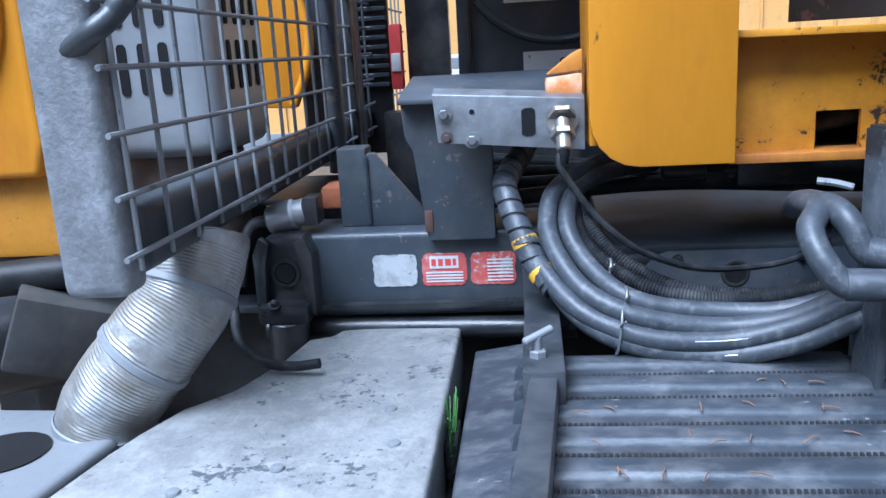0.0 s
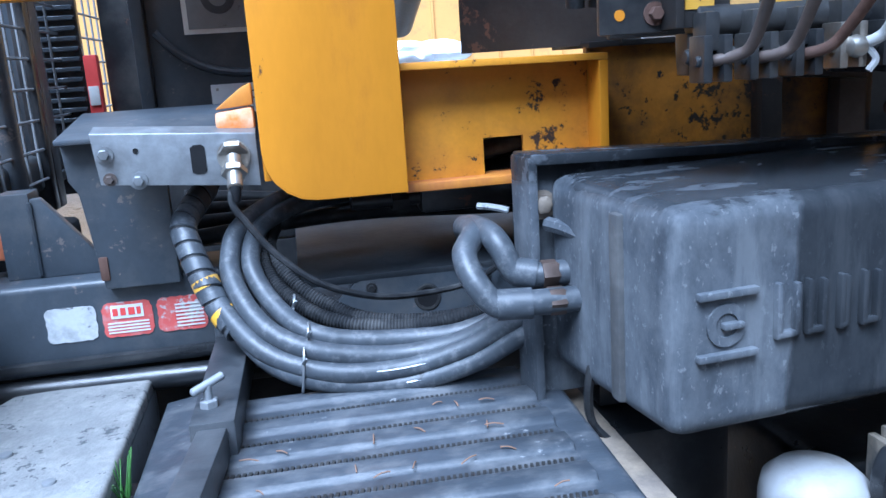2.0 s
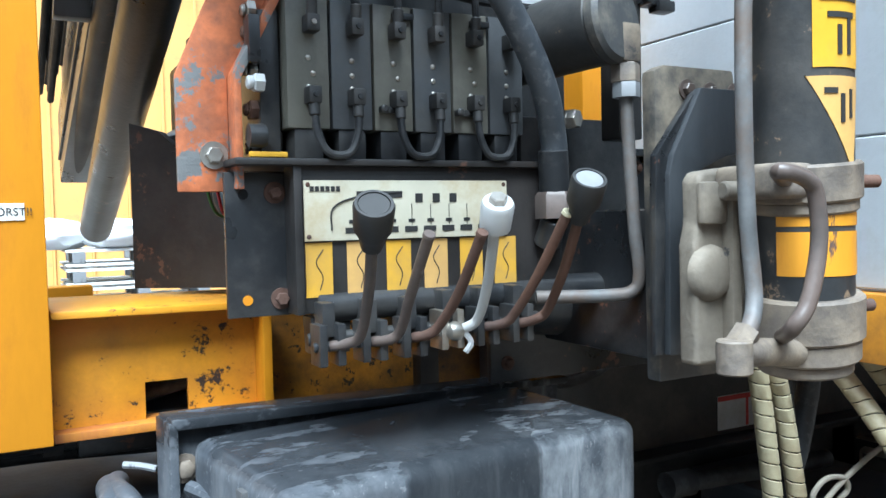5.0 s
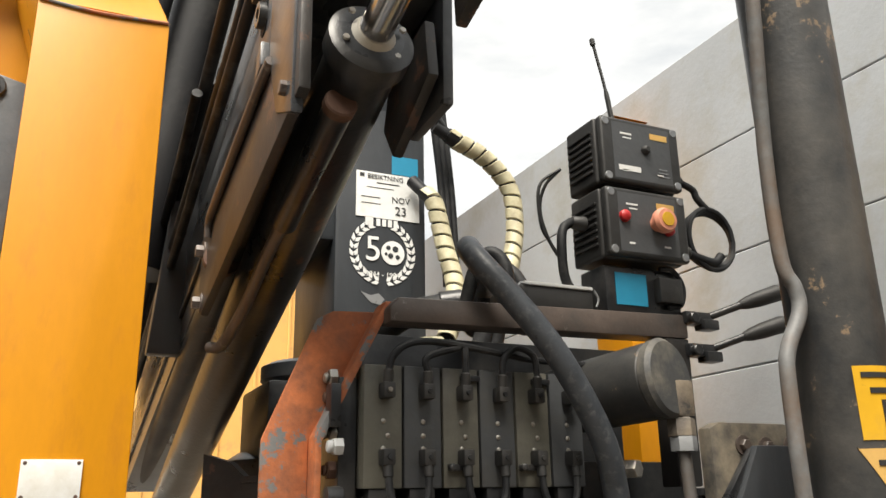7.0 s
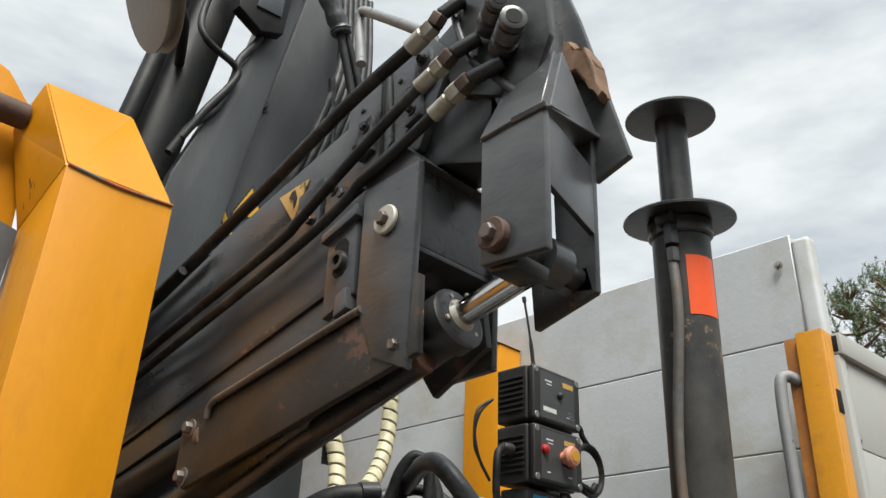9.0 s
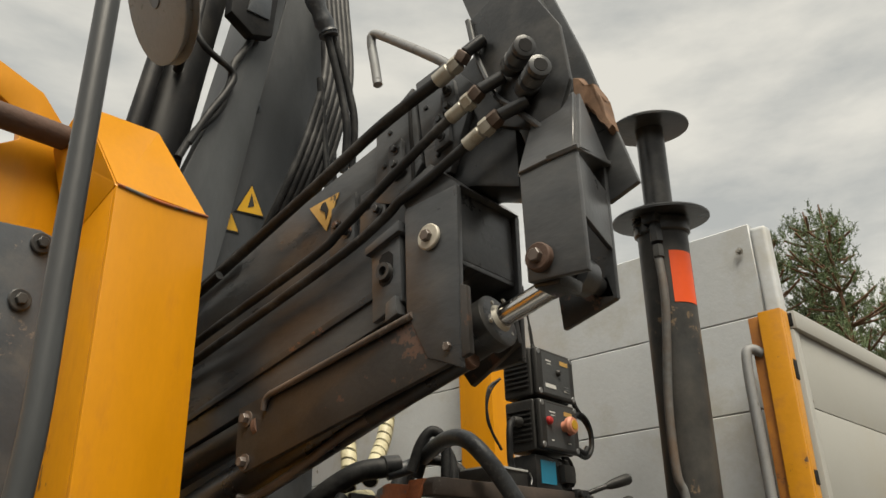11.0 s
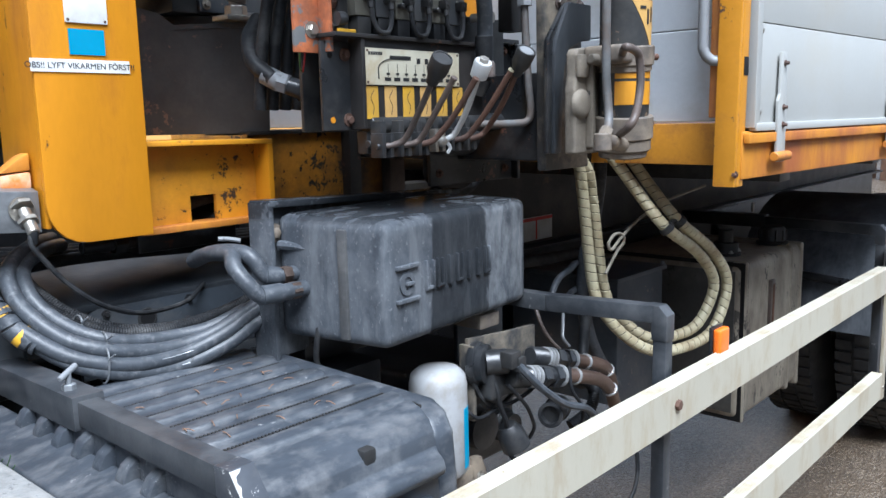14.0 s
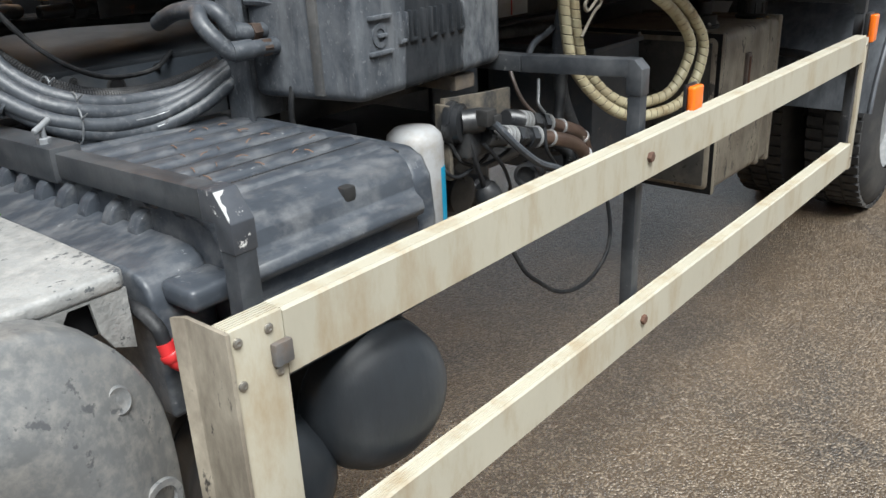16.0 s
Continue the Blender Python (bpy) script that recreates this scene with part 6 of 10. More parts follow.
def build_yellow_frame():
    f = thing("crane_subframe", (0.7, 0.9, 1.3), "yellow painted crane mounting frame with chipped paint", "frame")
    # web with a square hole
    xa, xb, za, zb = 0.482, 0.80, 1.30, 1.482
    hx0, hx1, hz1 = 0.618, 0.685, 1.361
    part("web", bm_prism([(xa, za), (hx0, za), (hx0, hz1), (hx1, hz1), (hx1, za), (xb, za), (xb, zb), (xa, zb)], "y", 0.912, 0.924, 0.001), YELLOW_CHIP, f)
    part("top_flange", bm_prism([(0.483, 1.477), (0.812, 1.473), (0.812, 1.484), (0.483, 1.488)], "y", 0.857, 1.15, 0.002), YELLOW_CHIP, f)
    part("bottom_flange", bm_box(0.482, 0.83, 0.880, 0.95, 1.288, 1.302, 0.002), YELLOW_RUST, f, "flange with bare rusty edge")
    part("end_stiffener", bm_box(0.797, 0.812, 0.857, 0.925, 1.303, 1.473, 0.002), YELLOW, f)
    part("rear_web", bm_box(0.815, 1.35, 0.965, 0.98, 1.28, 1.497, 0.002), YELLOW_GRIMY, f, "web with grimy flaked yellow paint")
    part("rear_flange", bm_box(0.815, 1.35, 0.95, 1.15, 1.492, 1.502, 0.002), BLACK_BROWN, f)
    part("rear_post", bm_box(1.12, 1.16, 0.93, 0.965, 1.25, 1.50, 0.003), BLACK_BROWN, f)
    part("rear_post", bm_box(1.27, 1.33, 0.93, 0.965, 1.22, 1.50, 0.003), RAIL_BROWN, f)
    # dark sheet added behind the web to paint the shade inside the frame
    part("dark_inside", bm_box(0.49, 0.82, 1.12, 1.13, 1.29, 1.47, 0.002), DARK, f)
    part("pipe_inside", bm_cyl((0.55, 0.99, 1.315), (0.75, 0.97, 1.36), 0.016), HOSE, f)
    part("far_beam", bm_box(0.20, 0.60, 1.55, 1.62, 1.36, 1.478, 0.004), YELLOW, f)
    # rounded crane base housing lying on the frame
    b = thing("crane_pedestal", (0.7, 1.1, 1.5), "black and brown crane base housing on the yellow frame", "crane base")
    right = V(0.79, -0.61, 0).normalized()
    outward = right.cross(V(0, 0, 1))
    outline = [(-0.022, 1.497), (0.278, 1.497), (0.282, 1.63), (0.252, 1.69), (0.258, 1.757), (0.075, 1.748), (0.035, 1.783), (-0.022, 1.80)]
    foot = V(0.653, 1.117, 0)
    part("near_plate", bm_poly(outline, foot - outward * 0.025, right, (0, 0, 1), 0.025), BLACK_BROWN, b)
    part("housing", bm_poly([(0.03, 1.50), (0.25, 1.50), (0.25, 1.72), (0.05, 1.72)], foot - outward * 0.24, right, (0, 0, 1), 0.212), BLACK_BROWN, b)
    part("edge_lip", bm_poly([(0.06, 1.745), (0.258, 1.754), (0.258, 1.765), (0.06, 1.757)], foot - outward * 0.06, right, (0, 0, 1), 0.063), BLACK_BROWN, b)
    part("stud", joined(bm_box(0.775, 0.865, 0.955, 1.02, 1.765, 1.777, 0.002), bm_hex((0.82, 0.985, 1.777), (0, 0, 1), 0.027, 0.026), bm_cyl((0.82, 0.985, 1.80), (0.82, 0.985, 1.83), 0.016)), STEEL, b, "zinc union on a small flange")
    part("pivot", bm_cyl((0.865, 0.965, 1.735), (0.895, 0.945, 1.735), 0.022), BLACK, b)
    # slew motor
    m = thing("slew_motor", (0.85, 1.2, 1.8), "dark slate hydraulic slew motor behind the valve station", "motor")
    part("body", bm_box(0.70, 0.91, 1.06, 1.33, 1.79, 1.945, 0.012), BLACK, m)
    part("end_cover", bm_box(0.77, 0.915, 1.045, 1.06, 1.795, 1.94, 0.008), SLATE, m)
    for x, z in ((0.80, 1.925), (0.79, 1.815), (0.895, 1.925)):
        part("bolt", bm_bolt((x, 1.045, z), (0, -1, 0), 0.008), STEEL, m)
    part("collar", bm_turned([(0, 0.12), (0.02, 0.14), (0.05, 0.14), (0.06, 0.12)], (0.86, 1.22, 1.945), (0, 0, 1), 30), SLATE, m)
    part("bracket", bm_box(1.0, 1.10, 1.15, 1.2, 1.90, 2.03, 0.005), BLACK, m)
    for o in m.children:
        o.data.transform(Matrix.Translation((0.065, 0.12, 0.012)))


YELLOW_CHIP = surface("chipped_yellow_paint", (0.68, 0.30, 0.013), 0.42, var=0.08, dirt=(0.40, 0.17, 0.02), amount=0.3, chips=(0.045, 0.03, 0.025), chip_amount=0.24, chip_scale=40)


def worn_outline(w, h, r, seed):
    """A rounded rectangle with a nibbled edge, about its centre."""
    rng = random.Random(seed)
    pts = []
    for cx, cz, a0 in ((1, 1, 0), (-1, 1, 90), (-1, -1, 180), (1, -1, 270)):
        for q in range(5):
            a = radians(a0 + 22.5 * q)
            pts.append((cx * (w / 2 - r) + r * math.cos(a), cz * (h / 2 - r) + r * math.sin(a)))
    full = []
    for a, b in zip(pts, pts[1:] + pts[:1]):
        n = max(1, int(math.hypot(b[0] - a[0], b[1] - a[1]) / 0.007))
        for q in range(n):
            f = q / n
            s = 1 - rng.choice((0, 0, 0.01, 0.02, 0.05))
            full.append(((a[0] + (b[0] - a[0]) * f) * s, (a[1] + (b[1] - a[1]) * f) * s))
    return full


def build_sensor_bracket():
    # chassis tube with decals and uprights
    t = thing("frame_tube", (0, 0.98, 1.1), "slate grey rectangular tube with worn decals", "beam")
    part("tube", bm_box(-0.26, 0.205, 0.945, 1.09, 1.035, 1.185, 0.012, 3), SLATE, t)
    part("end_boss", bm_box(0.16, 0.235, 0.90, 0.96, 1.02, 1.17, 0.012, 3), SLATE, t)
    for k, (x, m, lab) in enumerate(((-0.06, DECAL_WHITE, "scratched white decal"), (0.026, DECAL_RED, "red decal with white stripes"), (0.11, DECAL_RED, "red and white decal"))):
        w = 0.078
        d = part("decal", bm_poly(worn_outline(w, 0.058, 0.011, k), (x, 0.9445, 1.117), (1, 0, 0), (0, 0, 1), 0.001), m, t, lab)
        if k:
            for q in range(4 if k == 1 else 7):
                part("stripe", bm_panel((x + (0.012 if k == 2 else 0), 0.9430, 1.096 + q * (0.0052 if k == 1 else 0.006)), (1, 0, 0), (0, 0, 1), 0.064 if k == 1 else 0.044, 0.0024, 0.0006), INK_WHITE, d)
            if k == 1:
                part("panel", bm_panel((x, 0.943, 1.130), (1, 0, 0), (0, 0, 1), 0.05, 0.022, 0.0006), INK_WHITE, d)
                part("bars", joined(*[bm_panel((x + o, 0.9420, 1.130), (1, 0, 0), (0, 0, 1), ww, 0.012, 0.0005) for o, ww in ((-0.018, 0.008), (-0.006, 0.008), (0.007, 0.010), (0.018, 0.006))]), LABEL_RED, d)
    part("lug", bm_prism([(-0.288, 1.050), (-0.193, 1.050), (-0.193, 1.160), (-0.208, 1.192), (-0.272, 1.192), (-0.288, 1.160)], "y", 0.902, 0.968, 0.006), BLACK, t, "black cast lug with a hole")
    part("lug_cheek", bm_prism([(-0.292, 1.060), (-0.276, 1.060), (-0.270, 1.15), (-0.262, 1.182), (-0.278, 1.196), (-0.292, 1.165)], "y", 0.885, 0.905, 0.004), BLACK, t)
    part("lug_cheek", bm_prism([(-0.189, 1.060), (-0.205, 1.060), (-0.211, 1.15), (-0.219, 1.182), (-0.203, 1.196), (-0.189, 1.165)], "y", 0.885, 0.905, 0.004), BLACK, t)
    part("lug_hole", bm_turned([(0, 0.019), (0.003, 0.017)], (-0.241, 0.9015, 1.130), (0, -1, 0), 24), DARK, t)
    part("lug_collar", bm_turned([(0, 0.026), (0.004, 0.025), (0.004, 0.019), (0, 0.019)], (-0.241, 0.902, 1.130), (0, -1, 0), 24, False), BLACK, t)
    part("lug_foot", bm_box(-0.284, -0.198, 0.862, 0.915, 1.050, 1.082, 0.005), BLACK, t)
    part("lug_foot_bolt", bm_bolt((-0.255, 0.866, 1.083), (0, -0.5, 1), 0.007), BLACK, t)
    part("lug_pin", bm_cyl((-0.241, 0.89, 0.95), (-0.241, 0.89, 1.05), 0.034), BLACK, t)
    part("left_upright", bm_box(-0.160, -0.108, 1.0, 1.06, 1.185, 1.325, 0.004), SLATE, t)
    part("gusset", bm_prism([(-0.108, 1.185), (0.01, 1.185), (-0.093, 1.315), (-0.108, 1.315)], "y", 1.0, 1.02, 0.003), SLATE, t)
    part("weld", bm_tube([(-0.108, 0.998, 1.19), (-0.108, 0.997, 1.31)], 0.004, 6, 12, radius=lambda i, s: 0.0035 + 0.0012 * (i % 2)), SLATE, t)
    part("post", bm_prism([(0.004, 1.172), (0.118, 1.172), (0.118, 1.402), (-0.030, 1.402), (-0.026, 1.345), (-0.014, 1.325)], "y", 0.925, 0.944, 0.005), SLATE, t)
    part("post_top", bm_prism([(0.925, 1.40), (0.895, 1.402), (0.895, 1.410), (1.10, 1.440), (1.10, 1.425)], "x", -0.030, 0.24, 0.003), SLATE, t)
    part("post_foot_rust", bm_box(0.0, 0.014, 0.922, 0.93, 1.187, 1.225, 0.003), DARK_RUST, t)
    part("lower_bar", bm_cyl((-0.3, 0.955, 1.012), (0.25, 0.935, 1.012), 0.02), BLACK, t)
    # angled steel bracket with the proximity sensor
    s = thing("sensor_bracket", (0.15, 0.86, 1.33), "bent galvanised bracket with bolts and a slot", "bracket")
    fr = [(0.038, 1.345), (0.262, 1.325), (0.262, 1.402), (0.032, 1.418)]
    part("face", bm_prism(fr, "y", 0.850, 0.854, 0.0012), GALV, s)
    lip = bm_prism([(0.850, 1.415), (0.851, 1.419), (0.886, 1.427), (0.886, 1.423), (0.8545, 1.415)], "x", 0.032, 0.262, 0.0008)
    for v in lip.verts:
        v.co.z -= 0.0696 * (v.co.x - 0.032)
    part("lip", lip, GALV, s)
    for x, z in ((0.049, 1.388), (0.091, 1.347)):
        part("bolt", bm_bolt((x, 0.85, z), (0, -1, 0), 0.008), GALV, s)
    part("stain_bolt", bm_bolt((0.052, 0.85, 1.352), (0, -1, 0), 0.006), RAIL_BROWN, s)
    part("hole", bm_turned([(0, 0.004), (0.0012, 0.004)], (0.092, 0.85, 1.39), (0, -1, 0), 12), DARK, s)
    part("slot", bm_prism([(0.167, 1.352), (0.173, 1.349), (0.183, 1.349), (0.188, 1.353), (0.188, 1.388), (0.183, 1.392), (0.173, 1.392), (0.167, 1.388)], "y", 0.8488, 0.8505, 0), DARK, s)
    se = thing("proximity_sensor", (0.228, 0.83, 1.34), "brass and steel proximity sensor on a cable", "sensor")
    part("barrel", bm_cyl((0.228, 0.80, 1.33), (0.228, 0.838, 1.372), 0.011), STEEL, se)
    part("nut", bm_hex((0.228, 0.842, 1.376), (0, 0.7, 0.7), 0.021, 0.008), STEEL, se)
    part("nut", bm_hex((0.228, 0.818, 1.348), (0, 0.7, 0.7), 0.019, 0.010), STEEL, se)
    part("washer", bm_turned([(0, 0.024), (0.003, 0.024)], (0.228, 0.847, 1.372), (0, -1, 0), 20), STEEL, se)
    part("strain_relief", bm_cyl((0.228, 0.803, 1.335), (0.228, 0.80, 1.31), 0.009, 0.006), HOSE, se)
    o = thing("orange_lug", (0.23, 0.9, 1.42), "orange painted pointed lug with scraped paint", "lug")
    part("lug", bm_prism([(0.205, 1.408), (0.262, 1.404), (0.262, 1.44), (0.205, 1.434)], "y", 0.872, 0.92, 0.008), ORANGE, o)
    part("tip", bm_prism([(0.206, 1.438), (0.262, 1.442), (0.262, 1.475), (0.246, 1.468)], "y", 0.875, 0.915, 0.004), YELLOW_RUST, o)
    # guard plate behind, with number sign and type plate
    g = thing("cab_guard_plate", (0.15, 1.3, 1.6), "slate grey guard plate with a large pressed circle", "guard plate")
    part("plate", bm_box(0.07, 0.42, 1.25, 1.28, 1.36, 1.95, 0.006), SLATE, g)
    part("edge_strip", bm_box(0.045, 0.069, 1.235, 1.285, 1.42, 1.95, 0.004), SLATE, g)
    arc = [(0.24 + 0.19 * math.cos(radians(a)), 1.245, 1.68 + 0.19 * math.sin(radians(a))) for a in range(215, 346, 13)]
    part("pressed_rim", bm_tube(arc, 0.008, 8, 4), SLATE, g)
    n = part("number_sign", bm_panel((0.203, 1.249, 1.632), (1, 0, 0), (0, 0, 1), 0.132, 0.135, 0.002), LABEL_WHITE, g, "white sign with a single digit")
    part("field", bm_panel((0.203, 1.2465, 1.632), (1, 0, 0), (0, 0, 1), 0.114, 0.118, 0.0008), GALV_DULL, n)
    part("writing", bm_text("6", 0.15, (0.203, 1.2452, 1.645), (1, 0, 0), (0, 0, 1), 0.0005), SLATE, n)
    k = part("type_plate", bm_panel((0.237, 1.249, 1.443), (1, 0, 0), (0, 0, 1), 0.13, 0.055, 0.002), LABEL_WHITE, g, "small white type plate")
    part("writing", bm_text("CE", 0.022, (0.255, 1.2462, 1.448), (1, 0, 0), (0, 0, 1), 0.0005), INK, k)
    for x in (0.184, 0.29):
        part("rivet", bm_turned([(0, 0.003), (0.001, 0.002)], (x, 1.247, 1.461), (0, -1, 0), 8), STEEL, k)


# ---------------------------------------------------------------- cage, exhaust and cab side
CAGE_X = -0.262


GALV_ROUGH = surface("rough_galvanised_post", (0.24, 0.25, 0.262), 0.6, 0.25, var=0.25, scale=30, dirt=(0.17, 0.175, 0.18), amount=0.45, dirt_scale=40, bump=0.35, grain=120)


def build_cage():
    c = thing("mesh_guard", (CAGE_X, 1.0, 1.2), "galvanised wire mesh guard panel in a tube frame", "guard")
    part("near_post", bm_box(CAGE_X - 0.085, CAGE_X - 0.006, 0.418, 0.475, 1.235, 1.95, 0.018, 4), GALV_ROUGH, c)
    part("bottom_bar", bm_box(CAGE_X - 0.058, CAGE_X - 0.006, 0.474, 2.1, 1.248, 1.332, 0.018, 4), SLATE_PALE, c, "grey square bottom tube")
    part("handle", bm_tube([(-0.30, 0.43, 1.505), (-0.262, 0.412, 1.522), (-0.238, 0.425, 1.545), (-0.215, 0.41, 1.575), (-0.16, 0.27, 1.68), (-0.112, 0.17, 1.76), (-0.10, 0.15, 1.86), (-0.10, 0.15, 2.1), (-0.10, 0.15, 2.75)], 0.0125, 14, 8), SLATE_PALE, c, "grey grab bar welded to the post")
    for z in (1.283, 1.35, 1.417, 1.487, 1.555, 1.622, 1.69, 1.757):
        part("wire", bm_tube([(CAGE_X + 0.004, 0.405, z), (CAGE_X + 0.004, 1.1, z - 0.004), (CAGE_X + 0.004, 2.6, z - 0.004)], 0.0036, 7, 4), GALV_DULL, c)
    y = 0.445
    while y < 2.6:
        part("wire", bm_cyl((CAGE_X, y, 1.262), (CAGE_X, y, 1.80), 0.0034, seg=7, bev=0), GALV_DULL, c)
        y += 0.0845
    part("far_post", bm_cyl((CAGE_X, 1.45, 1.22), (CAGE_X, 1.45, 1.95), 0.022), SLATE, c)
    part("top_tube", bm_tube([(-0.10, 0.15, 2.70), (-0.105, 0.17, 2.76), (-0.14, 0.26, 2.79), (-0.29, 0.44, 2.79), (-0.29, 0.446, 2.0), (-0.302, 0.446, 1.94)], 0.0115, 14, 8), GALV, c, "grey grab bar returning to the post")
    # exhaust guard: perforated aluminium sheet round the silencer
    e = thing("exhaust_guard", (-0.45, 1.0, 1.3), "perforated aluminium heat guard with slots", "heat guard")
    part("shell", bm_box(-0.55, -0.308, 0.86, 1.14, 1.335, 2.0, 0.045, 5), CAN_ALU, e)
    for k in range(4):
        for q in range(5):
            piece("slot", E_SLOT, (-0.49 + k * 0.034, 0.859, 1.48 + q * 0.105), e)
            piece("slot", E_SLOT, Matrix.Translation((-0.307, 0.93 + k * 0.045, 1.48 + q * 0.105)) @ Matrix.Rotation(radians(90), 4, "Z"), e)
    part("silencer", bm_cyl((-0.43, 1.0, 1.18), (-0.43, 1.0, 1.335), 0.10), RAIL_BROWN, e)
    # yellow parts behind
    y1 = thing("cab_corner", (-0.8, 0.9, 1.2), "yellow rounded cab corner panel beside the mesh guard", "cab panel")
    part("panel", bm_prism([(-1.2, 1.33), (-0.56, 1.33), (-0.545, 1.38), (-0.545, 2.1), (-1.2, 2.1)], "y", 0.75, 0.80, 0.012, 3), YELLOW, y1)
    part("moulding", bm_tube([(-0.9, 0.748, 1.43), (-0.67, 0.748, 1.46), (-0.60, 0.748, 1.52), (-0.585, 0.748, 1.65), (-0.60, 0.748, 1.9)], 0.018, 10, 8), YELLOW, y1)
    part("sill", bm_box(-1.2, -0.50, 0.78, 0.84, 1.20, 1.335, 0.01), YELLOW_WORN, y1)
    y2 = thing("yellow_boom_end", (-0.3, 1.7, 1.3), "yellow bent steel end seen through the mesh", "bracket")
    part("plate", bm_prism([(-0.56, 1.37), (-0.40, 1.36), (-0.355, 1.46), (-0.345, 1.56), (-0.39, 1.70), (-0.42, 2.0), (-0.56, 2.0)], "y", 1.62, 1.66, 0.01), YELLOW, y2)
    part("edge", bm_tube([(-0.40, 1.615, 1.37), (-0.36, 1.615, 1.46), (-0.35, 1.615, 1.56), (-0.395, 1.615, 1.70)], 0.012, 10, 6), YELLOW, y2)
    s = thing("grille_panel", (0.0, 2.0, 1.3), "black slatted grille panel far behind the mesh", "grille")
    part("panel", bm_box(-0.40, -0.205, 1.95, 1.98, 1.2, 2.1, 0.004), BLACK, s)
    part("post", bm_box(-0.165, -0.04, 2.02, 2.06, 1.2, 2.2, 0.006), BLACK, s)
    for k in range(12):
        piece("slat", G_SLAT, (-0.255, 1.945, 1.39 + k * 0.026), s)
    part("post", bm_box(-0.40, -0.25, 1.70, 1.76, 1.2, 2.1, 0.006), SLATE, s)
    part("edge_post", bm_box(-0.285, -0.25, 1.66, 1.70, 1.2, 2.1, 0.006), BLACK, s)
    r = thing("rear_lamp", (-0.14, 1.93, 1.45), "red lamp of a vehicle beyond the grille", "lamp")
    part("lens", bm_box(-0.204, -0.17, 1.94, 1.98, 1.38, 1.56, 0.006), LABEL_RED, r)
    part("white_lens", bm_box(-0.200, -0.174, 1.935, 1.942, 1.43, 1.48, 0.002), LABEL_WHITE, r)


E_SLOT = mesh_of("slot", bm_prism([(-0.0075, -0.035), (-0.004, -0.04), (0.004, -0.04), (0.0075, -0.035), (0.0075, 0.035), (0.004, 0.04), (-0.004, 0.04), (-0.0075, 0.035)], "y", -0.0015, 0.0015, 0), DARK)
G_SLAT = mesh_of("slat", bm_box(-0.045, 0.045, -0.006, 0.006, 0, 0.012, 0.002, 1), SLATE)


